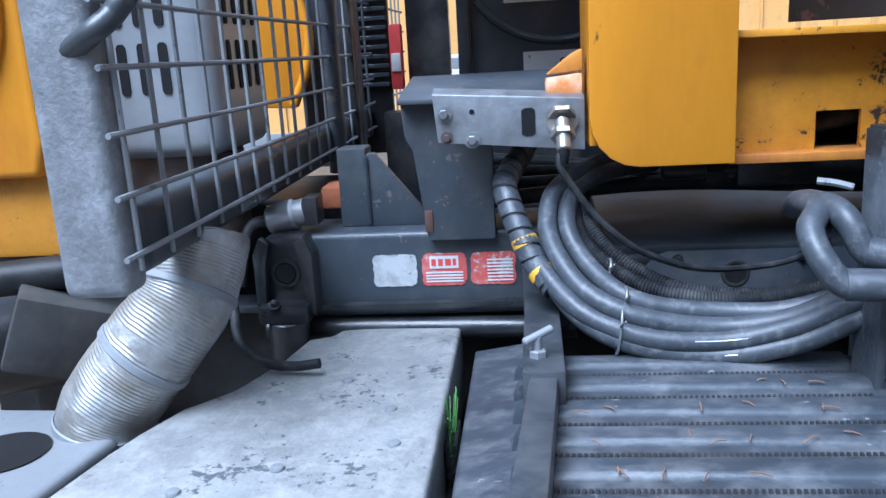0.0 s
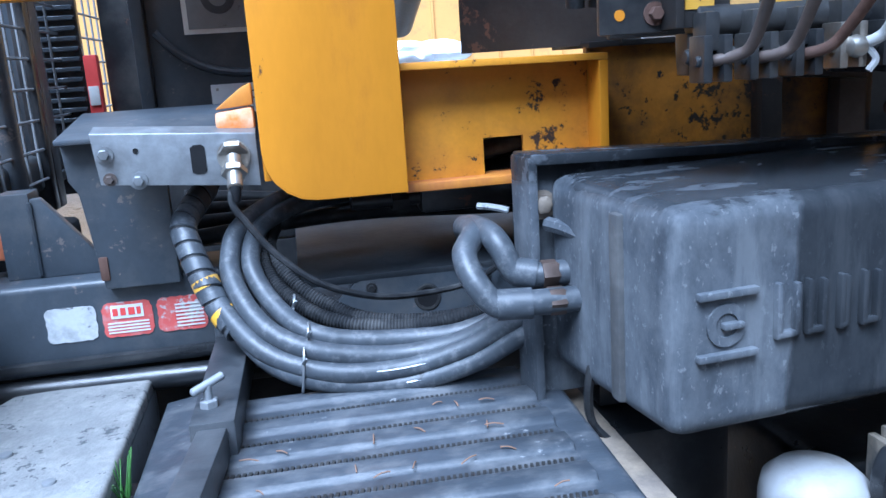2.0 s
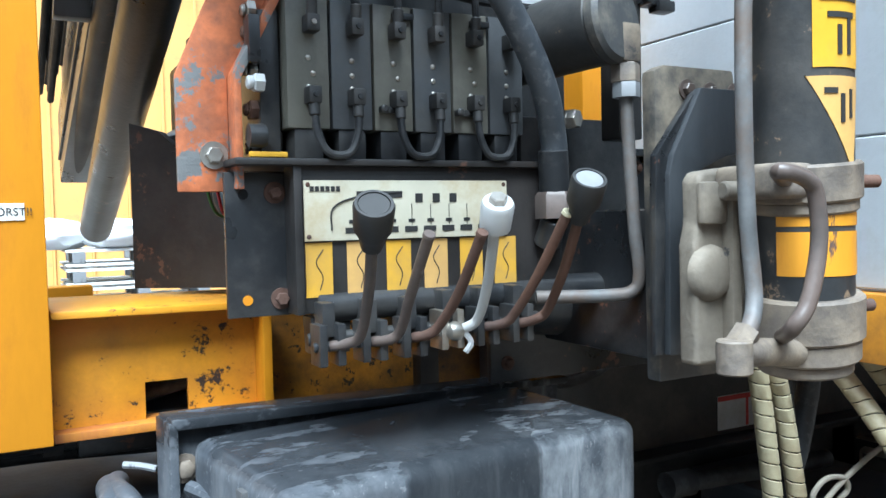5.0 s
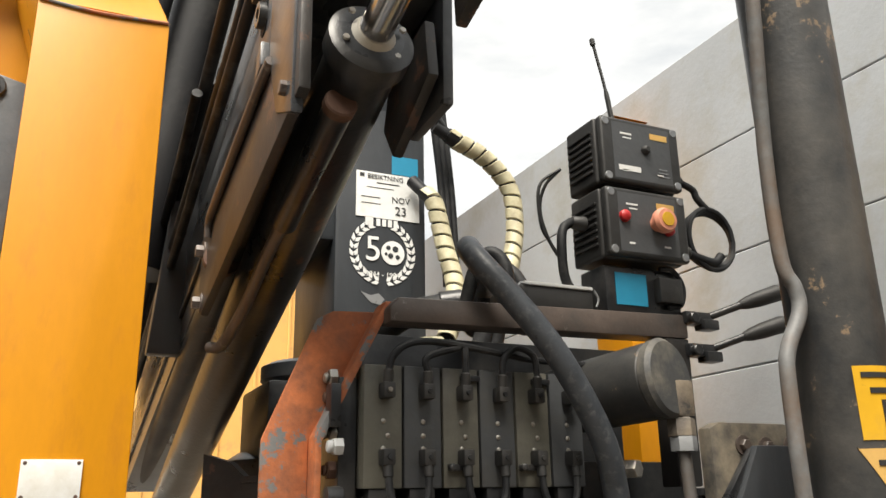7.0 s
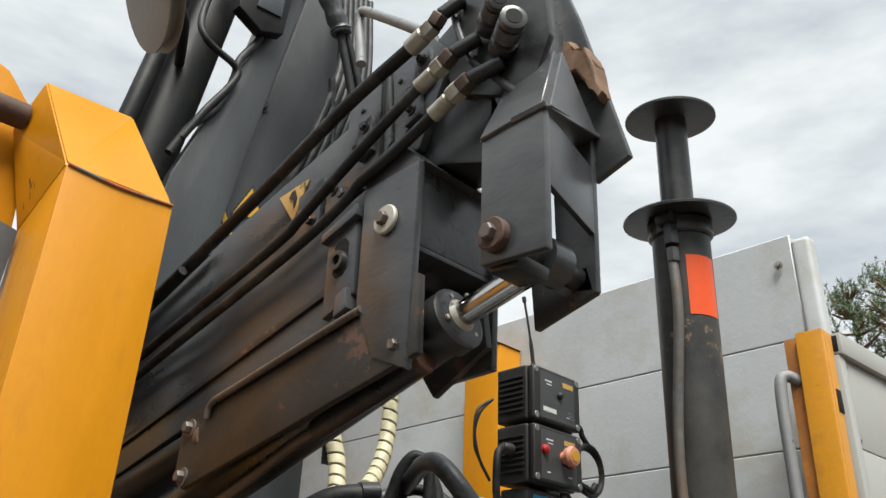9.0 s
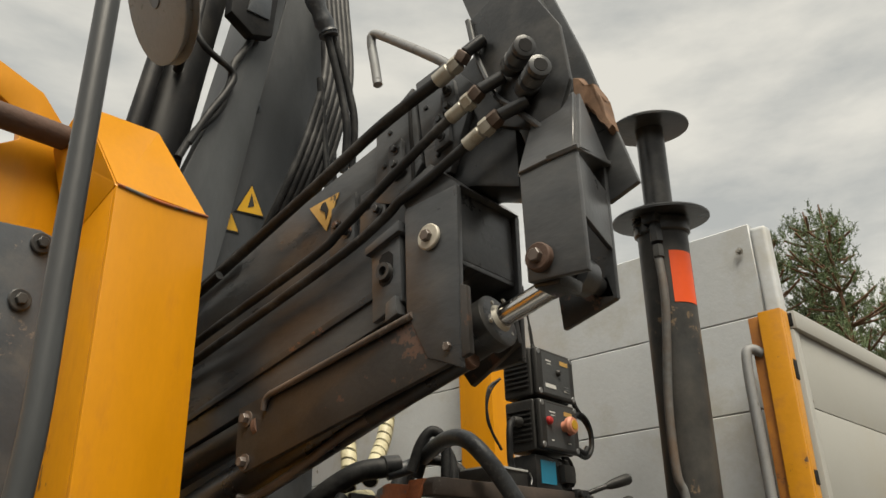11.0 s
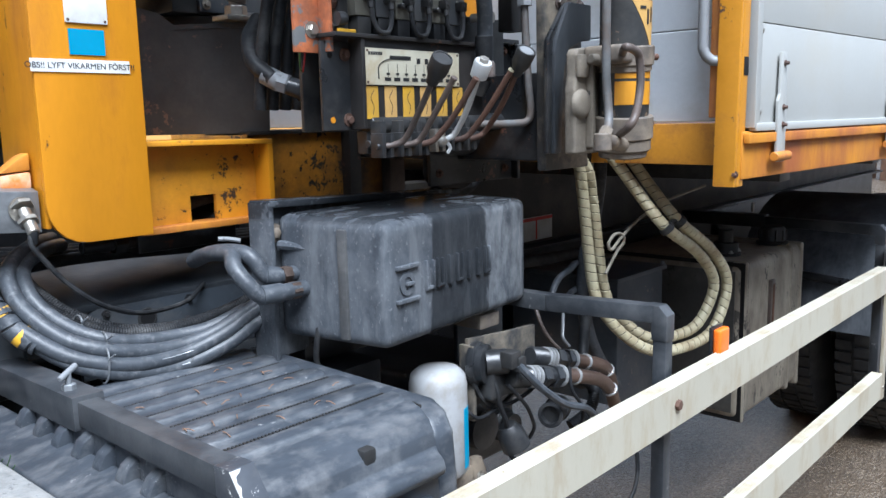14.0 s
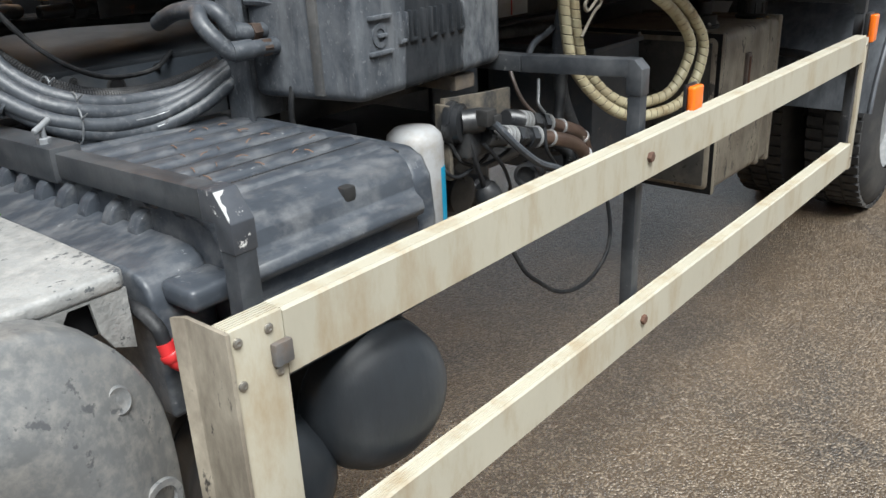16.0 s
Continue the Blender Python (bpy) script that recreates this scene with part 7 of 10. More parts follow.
def build_exhaust():
    e = thing("exhaust_hose", (-0.36, 0.6, 1.0), "silver corrugated exhaust hose with clamps", "exhaust hose")
    pts = [(-0.296, 0.70, 1.240), (-0.297, 0.69, 1.222), (-0.312, 0.655, 1.165), (-0.352, 0.625, 1.110), (-0.398, 0.612, 1.055), (-0.430, 0.610, 1.010), (-0.440, 0.612, 0.965)]
    bm = bm_bellows(pts, 0.0680, 0.0050, 0.0011)
    for v in bm.verts:
        v.co += Vector((noise.noise(v.co * 38), noise.noise(v.co * 38 + V(9, 0, 0)), noise.noise(v.co * 38 + V(0, 7, 0)))) * 0.0022
    part("bellows", bm, ALU_FOIL, e)
    path = resampled(pts, 0.01)
    for k in (7, 18, 30):
        if k + 1 < len(path):
            d = path[k + 1] - path[k]
            part("clamp", bm_turned([(0, 0.0690), (0.002, 0.0712), (0.011, 0.0712), (0.013, 0.0690)], path[k], d, 34, False), GALV_DULL, e)
    part("cuff", bm_turned([(0, 0.074), (0.03, 0.071)], (-0.440, 0.612, 0.955), (0, 0, 1), 34), GALV_DULL, e)
    b = thing("exhaust_bracket", (-0.55, 0.5, 0.8), "dark steel bracket with a round opening", "bracket")
    part("plate", bm_prism([(-0.80, 0.25), (-0.45, 0.25), (-0.415, 0.40), (-0.40, 0.50), (-0.39, 0.56), (-0.45, 0.635), (-0.50, 0.65), (-0.80, 0.66)], "z", 0.965, 1.0, 0.012, 3), GALV_DULL, b)
    part("opening", bm_turned([(0, 0.058), (0.002, 0.06)], (-0.525, 0.51, 1.0005), (0, 0, 1), 28), DARK, b)
    part("box", moved(bm_box(-0.085, 0.085, -0.07, 0.07, -0.065, 0.065, 0.008), Matrix.Translation((-0.575, 0.79, 1.085)) @ Matrix.Rotation(radians(24), 4, "Y") @ Matrix.Rotation(radians(28), 4, "Z")), SLATE_BROWN, b, "tilted dusty steel box")
    part("pipe", bm_cyl((-0.9, 0.72, 1.16), (-0.50, 0.78, 1.18), 0.028), CYL_BLACK, b)
    solo("black_pipe_stub", bm_cyl((-0.85, 0.9, 1.0), (-0.5, 0.9, 1.06), 0.09), BLACK_BROWN, "dark dusty pipe below the cab corner", "pipe")
    v = thing("air_valve", (-0.27, 0.95, 1.2), "grey cast air valve with a rubber boot", "valve")
    part("body", bm_turned([(0, 0.022), (0.006, 0.028), (0.05, 0.028), (0.055, 0.024), (0.075, 0.024)], (-0.285, 0.98, 1.205), (1, -0.1, 0.25), 22), ALU, v)
    part("end", bm_box(-0.215, -0.19, 0.95, 1.0, 1.20, 1.25, 0.004), BLACK, v)
    part("elbow", bm_tube([(-0.29, 0.98, 1.205), (-0.315, 0.975, 1.20), (-0.33, 0.96, 1.17), (-0.335, 0.93, 1.10)], 0.011, 10, 6), HOSE, v)
    part("rust_block", bm_box(-0.20, -0.12, 1.02, 1.10, 1.215, 1.255, 0.008), RUST, v)
    solo("rubber_hose", bm_tube([(-0.335, 0.90, 1.17), (-0.315, 0.84, 1.10), (-0.29, 0.78, 1.055), (-0.245, 0.74, 1.035), (-0.19, 0.72, 1.033), (-0.145, 0.715, 1.039)], 0.008, 10, 8), HOSE, "cut black rubber hose lying on the plate", "hose")
    solo("rear_casing", bm_box(-0.95, -0.16, 1.16, 1.5, 1.0, 1.21, 0.02, 3), CYL_BLACK, "dark casing behind the exhaust hose", "casing")
    solo("underside_box", bm_box(-0.9, 0.35, 1.02, 1.5, 0.6, 0.998, 0.01), BLACK, "dark chassis casing behind the plates", "casing")


# ---------------------------------------------------------------- crane control station
def build_station():
    s = thing("control_station", (0.95, 0.48, 1.5), "black steel control station frame with worn paint", "frame")
    part("left_plate", bm_prism([(0.652, 1.503), (0.732, 1.503), (0.732, 1.672), (0.652, 1.672)], "y", 0.476, 0.484, 0.002), BLACK, s)
    for x, z in ((0.673, 1.646), (0.675, 1.523)):
        part("hole", bm_turned([(0, 0.006), (0.001, 0.006)], (x, 0.476, z), (0, -1, 0), 14), DARK if z > 1.6 else YELLOW, s)
    for x, z in ((0.71, 1.648), (0.715, 1.523)):
        part("bolt", bm_bolt((x, 0.476, z), (0, -1, 0), 0.008), DARK_RUST, s)
    part("shelf", bm_box(0.655, 1.11, 0.435, 0.56, 1.678, 1.686, 0.002), BLACK_BROWN, s)
    part("face", bm_box(0.732, 1.10, 0.448, 0.456, 1.505, 1.678, 0.002), BLACK_BROWN, s)
    part("return", bm_box(0.7225, 0.7325, 0.44, 0.478, 1.505, 1.678, 0.002), BLACK_BROWN, s)
    part("right_plate", bm_box(1.10, 1.30, 0.54, 0.56, 1.48, 1.76, 0.003), BLACK, s)
    part("back_plate", bm_box(0.72, 1.24, 0.62, 0.63, 1.50, 1.95, 0.003), BLACK, s)
    part("lower_bar", bm_cyl((0.75, 0.46, 1.512), (1.24, 0.46, 1.512), 0.020), BLACK, s)
    # load chart
    ch = thing("load_chart", (0.873, 0.44, 1.62), "ivory load chart plate with printed table, edges browned", "sign")
    part("plate", bm_box(0.735, 1.012, 0.4425, 0.446, 1.590, 1.661, 0.001), CHART, ch)
    y = 0.4415
    marks = [bm_tube([(0.768, y, 1.602), (0.770, y, 1.628), (0.80, y, 1.641), (0.86, y, 1.647)], 0.0011, 5, 5), bm_box(0.80, 0.86, y, y + 0.0006, 1.640, 1.648, 0)]
    for k in range(3):
        marks.append(bm_box(0.878 + k * 0.024, 0.888 + k * 0.024, y, y + 0.0006, 1.634, 1.645, 0))
    for k in range(8):
        marks.append(bm_box(0.785 + k * 0.026, 0.802 + k * 0.026, y, y + 0.0006, 1.598, 1.605, 0))
        marks.append(bm_box(0.79 + k * 0.026, 0.799 + k * 0.026, y, y + 0.0006, 1.610, 1.614, 0))
        marks.append(bm_box(0.7945 + k * 0.026, 0.7952 + k * 0.026, y, y + 0.0006, 1.606, 1.632, 0))
    for k in range(6):
        marks.append(bm_box(0.742 + k * 0.0065, 0.7468 + k * 0.0065, y, y + 0.0006, 1.648, 1.654, 0))
    for mark in marks:
        part("print", mark, INK, ch)
    for x in (0.740, 1.007):
        for z in (1.595, 1.656):
            part("rivet", bm_turned([(0, 0.003), (0.0012, 0.002)], (x, 0.4425, z), (0, -1, 0), 8), DARK_RUST, ch)
    for k in range(6):
        x = 0.736 + k * 0.0515
        lb = thing("symbol_label", (x + 0.017, 0.446, 1.55), "worn yellow lever symbol label", "label", "lever labels")
        part("label", bm_panel((x + 0.017, 0.4478, 1.556), (1, 0, 0), (0, 0, 1), 0.033, 0.064, 0.0012), LABEL_CREAM if k in (1, 3) else LABEL_YELLOW, lb)
        part("symbol", bm_tube([(x + 0.017, 0.4462, 1.532), (x + 0.021, 0.4462, 1.548), (x + 0.013, 0.4462, 1.565), (x + 0.022, 0.4462, 1.58)], 0.0007, 4, 4), INK, lb)
    # valve sections
    tops = []
    for k in range(6):
        x0 = 0.722 + k * 0.0545
        w = 0.0515
        m = VALVE_OLIVE if k % 2 == 0 else VALVE_DARK
        v = thing("valve_section", (x0 + w / 2, 0.5, 1.70), "olive grey solenoid valve section" if k % 2 == 0 else "slate black solenoid valve section", "valve", "valve bank")
        part("cover", bm_box(x0, x0 + w, 0.452, 0.50, 1.722, 1.875, 0.002), m, v)
        part("body", bm_box(x0 + 0.003, x0 + w - 0.003, 0.50, 0.60, 1.70, 1.87, 0.003), BLACK, v)
        part("base", bm_box(x0 + 0.008, x0 + w - 0.008, 0.455, 0.56, 1.687, 1.722, 0.003), BLACK, v)
        for q, dz in enumerate((-0.002, -0.020, -0.036)):
            part("screw", bm_turned([(0, 0.0035), (0.001, 0.0032), (0.002, 0.001)], (x0 + 0.026 + (0.006 if q == 1 and k % 2 == 0 else 0), 0.452, 1.806 + dz), (0, -1, 0), 10), STEEL, v)
        for zc in (1.842, 1.760):
            pl = part("plug", bm_box(x0 + 0.019, x0 + 0.035, 0.430, 0.452, zc - 0.011, zc + 0.009, 0.003), BOX_PLASTIC, v)
            part("plug_boot", bm_cyl((x0 + 0.027, 0.438, zc + (0.006 if zc > 1.8 else -0.008)), (x0 + 0.027, 0.436, zc + (0.026 if zc > 1.8 else -0.026)), 0.0065), BOX_PLASTIC, pl)
            part("plug_screw", bm_turned([(0, 0.0035), (0.002, 0.003)], (x0 + 0.027, 0.430, zc - 0.001), (0, -1, 0), 10), STEEL if k == 0 and zc > 1.8 else BLACK, pl)
        tops.append(x0 + 0.027)
    for a, b in ((0, 1), (2, 3), (4, 5)):
        xa, xb = tops[a], tops[b]
        solo("plug_cable", bm_tube([(xa, 0.436, 1.737), (xa + 0.003, 0.434, 1.712), ((xa + xb) / 2 - 0.012, 0.432, 1.692), ((xa + xb) / 2 + 0.012, 0.432, 1.692), (xb - 0.003, 0.434, 1.712), (xb, 0.436, 1.737)], 0.0048, 9, 6), HOSE, "black plug cable bent in a loop between valves", "cable", "plug cables")
    solo("plug_cable", bm_tube([(tops[0], 0.436, 1.865), (tops[0] + 0.006, 0.434, 1.885), (tops[0] + 0.03, 0.434, 1.902), (tops[1] + 0.02, 0.436, 1.906), (tops[3], 0.44, 1.897), (tops[4], 0.45, 1.893), (tops[5] + 0.04, 0.46, 1.892)], 0.0048, 9, 6), HOSE, "black plug cable along the valve tops", "cable", "plug cables")
    for k in (1, 2):
        solo("plug_cable", bm_tube([(tops[k], 0.436, 1.865), (tops[k] - 0.001, 0.435, 1.885), (tops[2] - 0.016 + 0.008 * k, 0.437, 1.901)], 0.0048, 9, 6), HOSE, "black plug cable rising from a valve", "cable", "plug cables")
    solo("plug_cable", bm_tube([(tops[3], 0.436, 1.865), (tops[3] + 0.002, 0.434, 1.888), (tops[3] + 0.022, 0.433, 1.905), (tops[4] - 0.006, 0.434, 1.895), (tops[4], 0.436, 1.865)], 0.0048, 9, 6), HOSE, "black plug cable arched between two valves", "cable", "plug cables")
    for x, z in ((tops[2] + 0.012, 1.862), (tops[4] + 0.012, 1.862), (tops[2] - 0.008, 1.747), (tops[4] - 0.012, 1.747)):
        solo("cable_clip", joined(bm_box(x - 0.014, x + 0.014, 0.446, 0.4525, z - 0.004, z + 0.004, 0.001), bm_cyl((x - 0.012, 0.447, z), (x - 0.012, 0.435, z), 0.005, seg=12)), BLACK, "small black cable clip on a valve cover", "clip", "cable clips")
    # end block with fittings left of the bank
    e = thing("valve_end_block", (0.70, 0.52, 1.70), "dark valve end block with brass and steel fittings", "valve")
    part("block", bm_box(0.695, 0.719, 0.47, 0.60, 1.69, 1.86, 0.003), BLACK, e)
    for k, z in enumerate((1.70, 1.745, 1.79, 1.835, 1.86)):
        part("fitting", joined(bm_hex((0.695, 0.485, z), (-1, 0, 0), 0.012, 0.010), bm_cyl((0.685, 0.485, z), (0.679, 0.485, z), 0.007)), STEEL if k % 2 == 0 else DARK_RUST, e)
    part("solenoid", bm_box(0.680, 0.694, 0.455, 0.48, 1.795, 1.85, 0.003), BLACK, e)
    part("white_fitting", joined(bm_hex((0.695, 0.455, 1.772), (-1, 0, 0), 0.011, 0.012), bm_cyl((0.684, 0.455, 1.772), (0.676, 0.455, 1.772), 0.008)), WHITE, e, "pale zinc fitting")
    part("dark_fitting", bm_turned([(0, 0.013), (0.016, 0.014), (0.02, 0.012)], (0.676, 0.455, 1.712), (1, 0, 0), 18), BLACK, e)
    part("yellow_tag", bm_box(0.676, 0.72, 0.45, 0.456, 1.688, 1.694, 0.001), LABEL_YELLOW, e)
    # guard: rusty angled plate and brown square bar
    g = thing("valve_guard", (0.68, 0.48, 1.8), "rusty orange angled guard bar with flaking paint", "guard")
    part("plate", bm_prism([(0.604, 1.650), (0.663, 1.650), (0.663, 1.782), (0.727, 1.902), (0.750, 1.953), (0.692, 1.950), (0.671, 1.938), (0.604, 1.782)], "y", 0.492, 0.500, 0.002), RUST, g)
    part("flange", bm_prism([(0.6635, 1.652), (0.672, 1.652), (0.672, 1.778), (0.766, 1.962), (0.755, 1.962), (0.6635, 1.784)], "y", 0.462, 0.500, 0.002), RUST, g)
    part("bolt", bm_bolt((0.645, 0.492, 1.692), (0, -1, 0), 0.010), STEEL, g)
    part("top_bar", bm_prism([(0.752, 1.930), (1.243, 1.938), (1.243, 1.976), (0.765, 1.964), (0.752, 1.950)], "y", 0.438, 0.482, 0.005), RAIL_BROWN, g, "brown worn square bar")
    part("bar_end", bm_box(1.20, 1.243, 0.44, 0.48, 1.72, 1.938, 0.003), BLACK_BROWN, g)


def build_levers():
    rods = (
        (0.752, 0.416, 1.470, [(0.768, 0.40, 1.474), (0.776, 0.38, 1.486), (0.766, 0.33, 1.54), (0.748, 0.275, 1.598)], RAIL_BROWN, "black"),
        (0.806, 0.42, 1.470, [(0.820, 0.40, 1.474), (0.827, 0.385, 1.486), (0.822, 0.345, 1.53), (0.818, 0.29, 1.595)], RAIL_BROWN, "stub"),
        (0.858, 0.42, 1.470, [(0.872, 0.40, 1.476), (0.880, 0.385, 1.490), (0.884, 0.345, 1.53), (0.882, 0.29, 1.595)], DARK_RUST, "stub"),
        (0.909, 0.42, 1.475, [(0.924, 0.40, 1.480), (0.932, 0.385, 1.494), (0.922, 0.345, 1.54), (0.905, 0.30, 1.603)], WHITE, "white"),
        (0.96, 0.42, 1.475, [(0.976, 0.40, 1.480), (0.984, 0.385, 1.494), (0.990, 0.345, 1.54), (0.992, 0.285, 1.615)], DARK_RUST, "stub"),
        (1.012, 0.42, 1.475, [(1.026, 0.40, 1.482), (1.034, 0.385, 1.496), (1.020, 0.33, 1.55), (1.004, 0.275, 1.620)], DARK_RUST, "black"),
    )
    for k, (x, y, z, pts, m, kind) in enumerate(rods):
        lab = {"black": "brown steel control lever with a black knob", "stub": "bare rusty control lever without a knob", "white": "white painted control lever with a white knob"}[kind]
        lv = thing("control_lever", (x, y, z), lab, "lever", "control levers")
        part("clevis", joined(bm_box(x - 0.016, x - 0.006, y - 0.012, y + 0.022, z - 0.022, z + 0.026, 0.002), bm_box(x + 0.006, x + 0.016, y - 0.012, y + 0.022, z - 0.022, z + 0.026, 0.002), bm_cyl((x - 0.02, y, z), (x + 0.02, y, z), 0.006)), STEEL if kind == "white" else BLACK, lv)
        part("link", bm_box(x - 0.008, x + 0.008, y, y + 0.03, z + 0.01, z + 0.05, 0.003), BLACK, lv)
        part("rod", bm_tube([(x, y, z), *pts], 0.0062, 12, 8), m, lv)
        tip = Vector(pts[-1])
        d = (tip - Vector(pts[-2])).normalized()
        if kind == "black":
            part("knob", bm_turned([(-0.016, 0.011), (0.0, 0.014), (0.012, 0.0195), (0.040, 0.0205), (0.044, 0.019), (0.044, 0.016), (0.042, 0.0158), (0.042, 0.0005)], tip, d, 24), BOX_PLASTIC, lv)
            part("knob_insert", bm_turned([(0.0425, 0.0155), (0.0432, 0.0150)], tip, d, 24), GALV_DULL if k == 5 else BOX_PLASTIC, lv)
        elif kind == "white":
            part("knob", bm_turned([(-0.004, 0.012), (0.0, 0.0175), (0.030, 0.0185), (0.034, 0.0165)], tip, d, 24), WHITE, lv)
            part("knob_nut", bm_hex(tip + d * 0.034, d, 0.010, 0.008), STEEL, lv)
            part("ball", bm_turned([(-0.012, 0.004), (-0.008, 0.01), (0, 0.0125), (0.008, 0.010), (0.012, 0.003)], (x + 0.002, y - 0.012, z), (1, 0, 0), 16), STEEL, lv)
            part("tape", bm_tube([(x + 0.012, y - 0.016, z), (x + 0.02, y - 0.02, z - 0.014), (x + 0.013, y - 0.018, z - 0.026)], 0.004, 6, 4), WHITE, lv)
        else:
            part("tip", bm_turned([(0, 0.0072), (0.004, 0.0066)], tip, d, 12), CREAM if k == 4 else m, lv)
    sh = thing("lever_shaft", (0.9, 0.45, 1.47), "black oily lever linkage under the control station", "linkage")
    part("shaft", bm_cyl((0.735, 0.445, 1.475), (1.06, 0.445, 1.478), 0.008), BLACK, sh)
    for k in range(9):
        x = 0.745 + k * 0.035
        part("rocker", bm_prism([(x, 1.455), (x + 0.012, 1.455), (x + 0.014, 1.50), (x - 0.002, 1.50)], "y", 0.455, 0.485, 0.002), BLACK, sh)


WORN_CAP = surface("worn_dark_cap", (0.05, 0.052, 0.054), 0.5, var=0.25, dirt=(0.17, 0.155, 0.13), amount=0.42, dirt_scale=16)


def build_station_pipes():
    # accumulator / filter cylinder at the right
    c = thing("filter_cylinder", (1.1, 0.45, 1.8), "grimy black cylinder with a worn grey end cap", "cylinder")
    a, b = V(1.06, 0.56, 1.845), V(1.125, 0.372, 1.862)
    part("barrel", bm_cyl(a, b, 0.050, 0.054, 32, 0.004), LEG_BLACK, c)
    part("cap", bm_turned([(0, 0.055), (0.012, 0.056), (0.018, 0.050), (0.02, 0.01)], b, b - a, 32), WORN_CAP, c)
    part("outlet", joined(bm_box(1.135, 1.165, 0.352, 0.385, 1.81, 1.86, 0.005), bm_hex((1.15, 0.367, 1.785), (0, 0, 1), 0.019, 0.025)), GREASE_GREY, c, "dirty grey outlet fitting")
    p = thing("steel_pipe", (1.15, 0.36, 1.5), "grey steel pipe bent under the control station", "pipe")
    part("pipe", bm_tube([(1.15, 0.367, 1.785), (1.152, 0.366, 1.72), (1.157, 0.362, 1.60), (1.163, 0.36, 1.535), (1.155, 0.365, 1.512), (1.125, 0.38, 1.507), (1.04, 0.42, 1.507)], 0.0088, 12, 8), PIPE_GREY, p)
    part("nut", bm_hex((1.1505, 0.366, 1.765), (0, 0, 1), 0.018, 0.022), GALV_DULL, p)
    part("side_port", joined(bm_hex((1.115, 0.45, 1.745), (0.4, -1, 0), 0.014, 0.02), bm_cyl((1.10, 0.48, 1.745), (1.115, 0.44, 1.745), 0.01)), STEEL, p)
    # large hose over the bank
    h = thing("pressure_hose", (1.05, 0.42, 1.7), "thick black pressure hose arching over the valve bank", "hose")
    part("hose", bm_tube([(1.0, 0.80, 2.035), (1.05, 0.76, 2.055), (1.02, 0.68, 2.072), (0.945, 0.57, 2.072), (0.886, 0.475, 2.055), (0.872, 0.42, 2.02), (0.914, 0.395, 1.96), (0.972, 0.382, 1.882), (1.035, 0.392, 1.785), (1.066, 0.412, 1.715), (1.07, 0.418, 1.68)], 0.0175, 16, 10), HOSE_GREY, h)
    part("ferrule", bm_cyl((1.068, 0.416, 1.70), (1.072, 0.42, 1.645), 0.020), HOSE, h, "black crimped ferrule")
    part("nut", bm_hex((1.072, 0.42, 1.61), (0, 0, 1), 0.026, 0.035), RAIL_BROWN, h)
    part("stem", bm_cyl((1.072, 0.42, 1.61), (1.072, 0.44, 1.575), 0.018), BLACK, h)
    h2 = thing("pressure_hose", (0.8, 0.95, 1.8), "thick black hose rising from the crane base", "hose")
    part("hose", bm_tube([(0.82, 0.985, 1.82), (0.825, 0.965, 1.87), (0.86, 0.91, 1.96), (0.93, 0.84, 2.03), (1.0, 0.80, 2.05)], 0.024, 16, 10), HOSE, h2)
    part("ferrule", bm_cyl((0.82, 0.985, 1.81), (0.823, 0.975, 1.85), 0.025), RAIL_BROWN, h2)
    part("swivel", bm_cyl((0.99, 0.805, 2.05), (1.03, 0.79, 2.055), 0.026), BLACK, h2)
    for k, pts in enumerate(([(1.0, 0.72, 2.03), (1.01, 0.70, 2.09), (1.03, 0.68, 2.12), (1.05, 0.66, 2.09), (1.05, 0.66, 2.0)], [(1.04, 0.74, 2.02), (1.05, 0.72, 2.08), (1.075, 0.70, 2.10), (1.095, 0.68, 2.06), (1.09, 0.67, 1.98)], [(1.06, 0.76, 2.06), (1.10, 0.74, 2.07), (1.14, 0.70, 2.05), (1.16, 0.66, 2.0)])):
        solo("bent_hose", bm_tube(pts, 0.0125, 12, 8), HOSE, "short bent black hose behind the guard bar", "hose", "bent hoses")
    # stack of hoses left of the station
    for k in range(4):
        x = 0.80 + k * 0.035
        solo("standing_hose", bm_tube([(x - 0.06, 0.80, 1.55), (x - 0.06, 0.78, 1.68), (x - 0.04, 0.77, 1.80), (x, 0.78, 1.90), (x + 0.06, 0.80, 1.97)], 0.014, 12, 8), HOSE, "black hose standing behind the rusty guard", "hose", "standing hoses")
    solo("cross_hose", bm_tube([(0.70, 0.80, 1.86), (0.76, 0.74, 1.865), (0.84, 0.68, 1.86), (0.92, 0.64, 1.87)], 0.012, 10, 6), HOSE, "black hose crossing behind the rusty guard", "hose")
    e = thing("elbow_fitting", (0.66, 0.6, 1.6), "steel elbow fitting on a thick black hose", "fitting")
    part("hose", bm_tube([(0.70, 0.72, 1.75), (0.645, 0.68, 1.70), (0.628, 0.64, 1.645), (0.645, 0.60, 1.61)], 0.019, 14, 8), HOSE, e)
    part("ferrule", bm_cyl((0.636, 0.622, 1.622), (0.658, 0.592, 1.602), 0.022), GALV_DULL, e)
    part("nut", bm_hex((0.655, 0.595, 1.604), (0.6, -0.75, -0.3), 0.024, 0.025), GALV_DULL, e)
    part("elbow", bm_tube([(0.668, 0.575, 1.595), (0.685, 0.555, 1.585), (0.705, 0.56, 1.578), (0.73, 0.60, 1.578)], 0.021, 14, 8), BLACK, e)
    for o in e.children:
        o.data.transform(Matrix.Translation((0.10, 0.152, 0.006)))
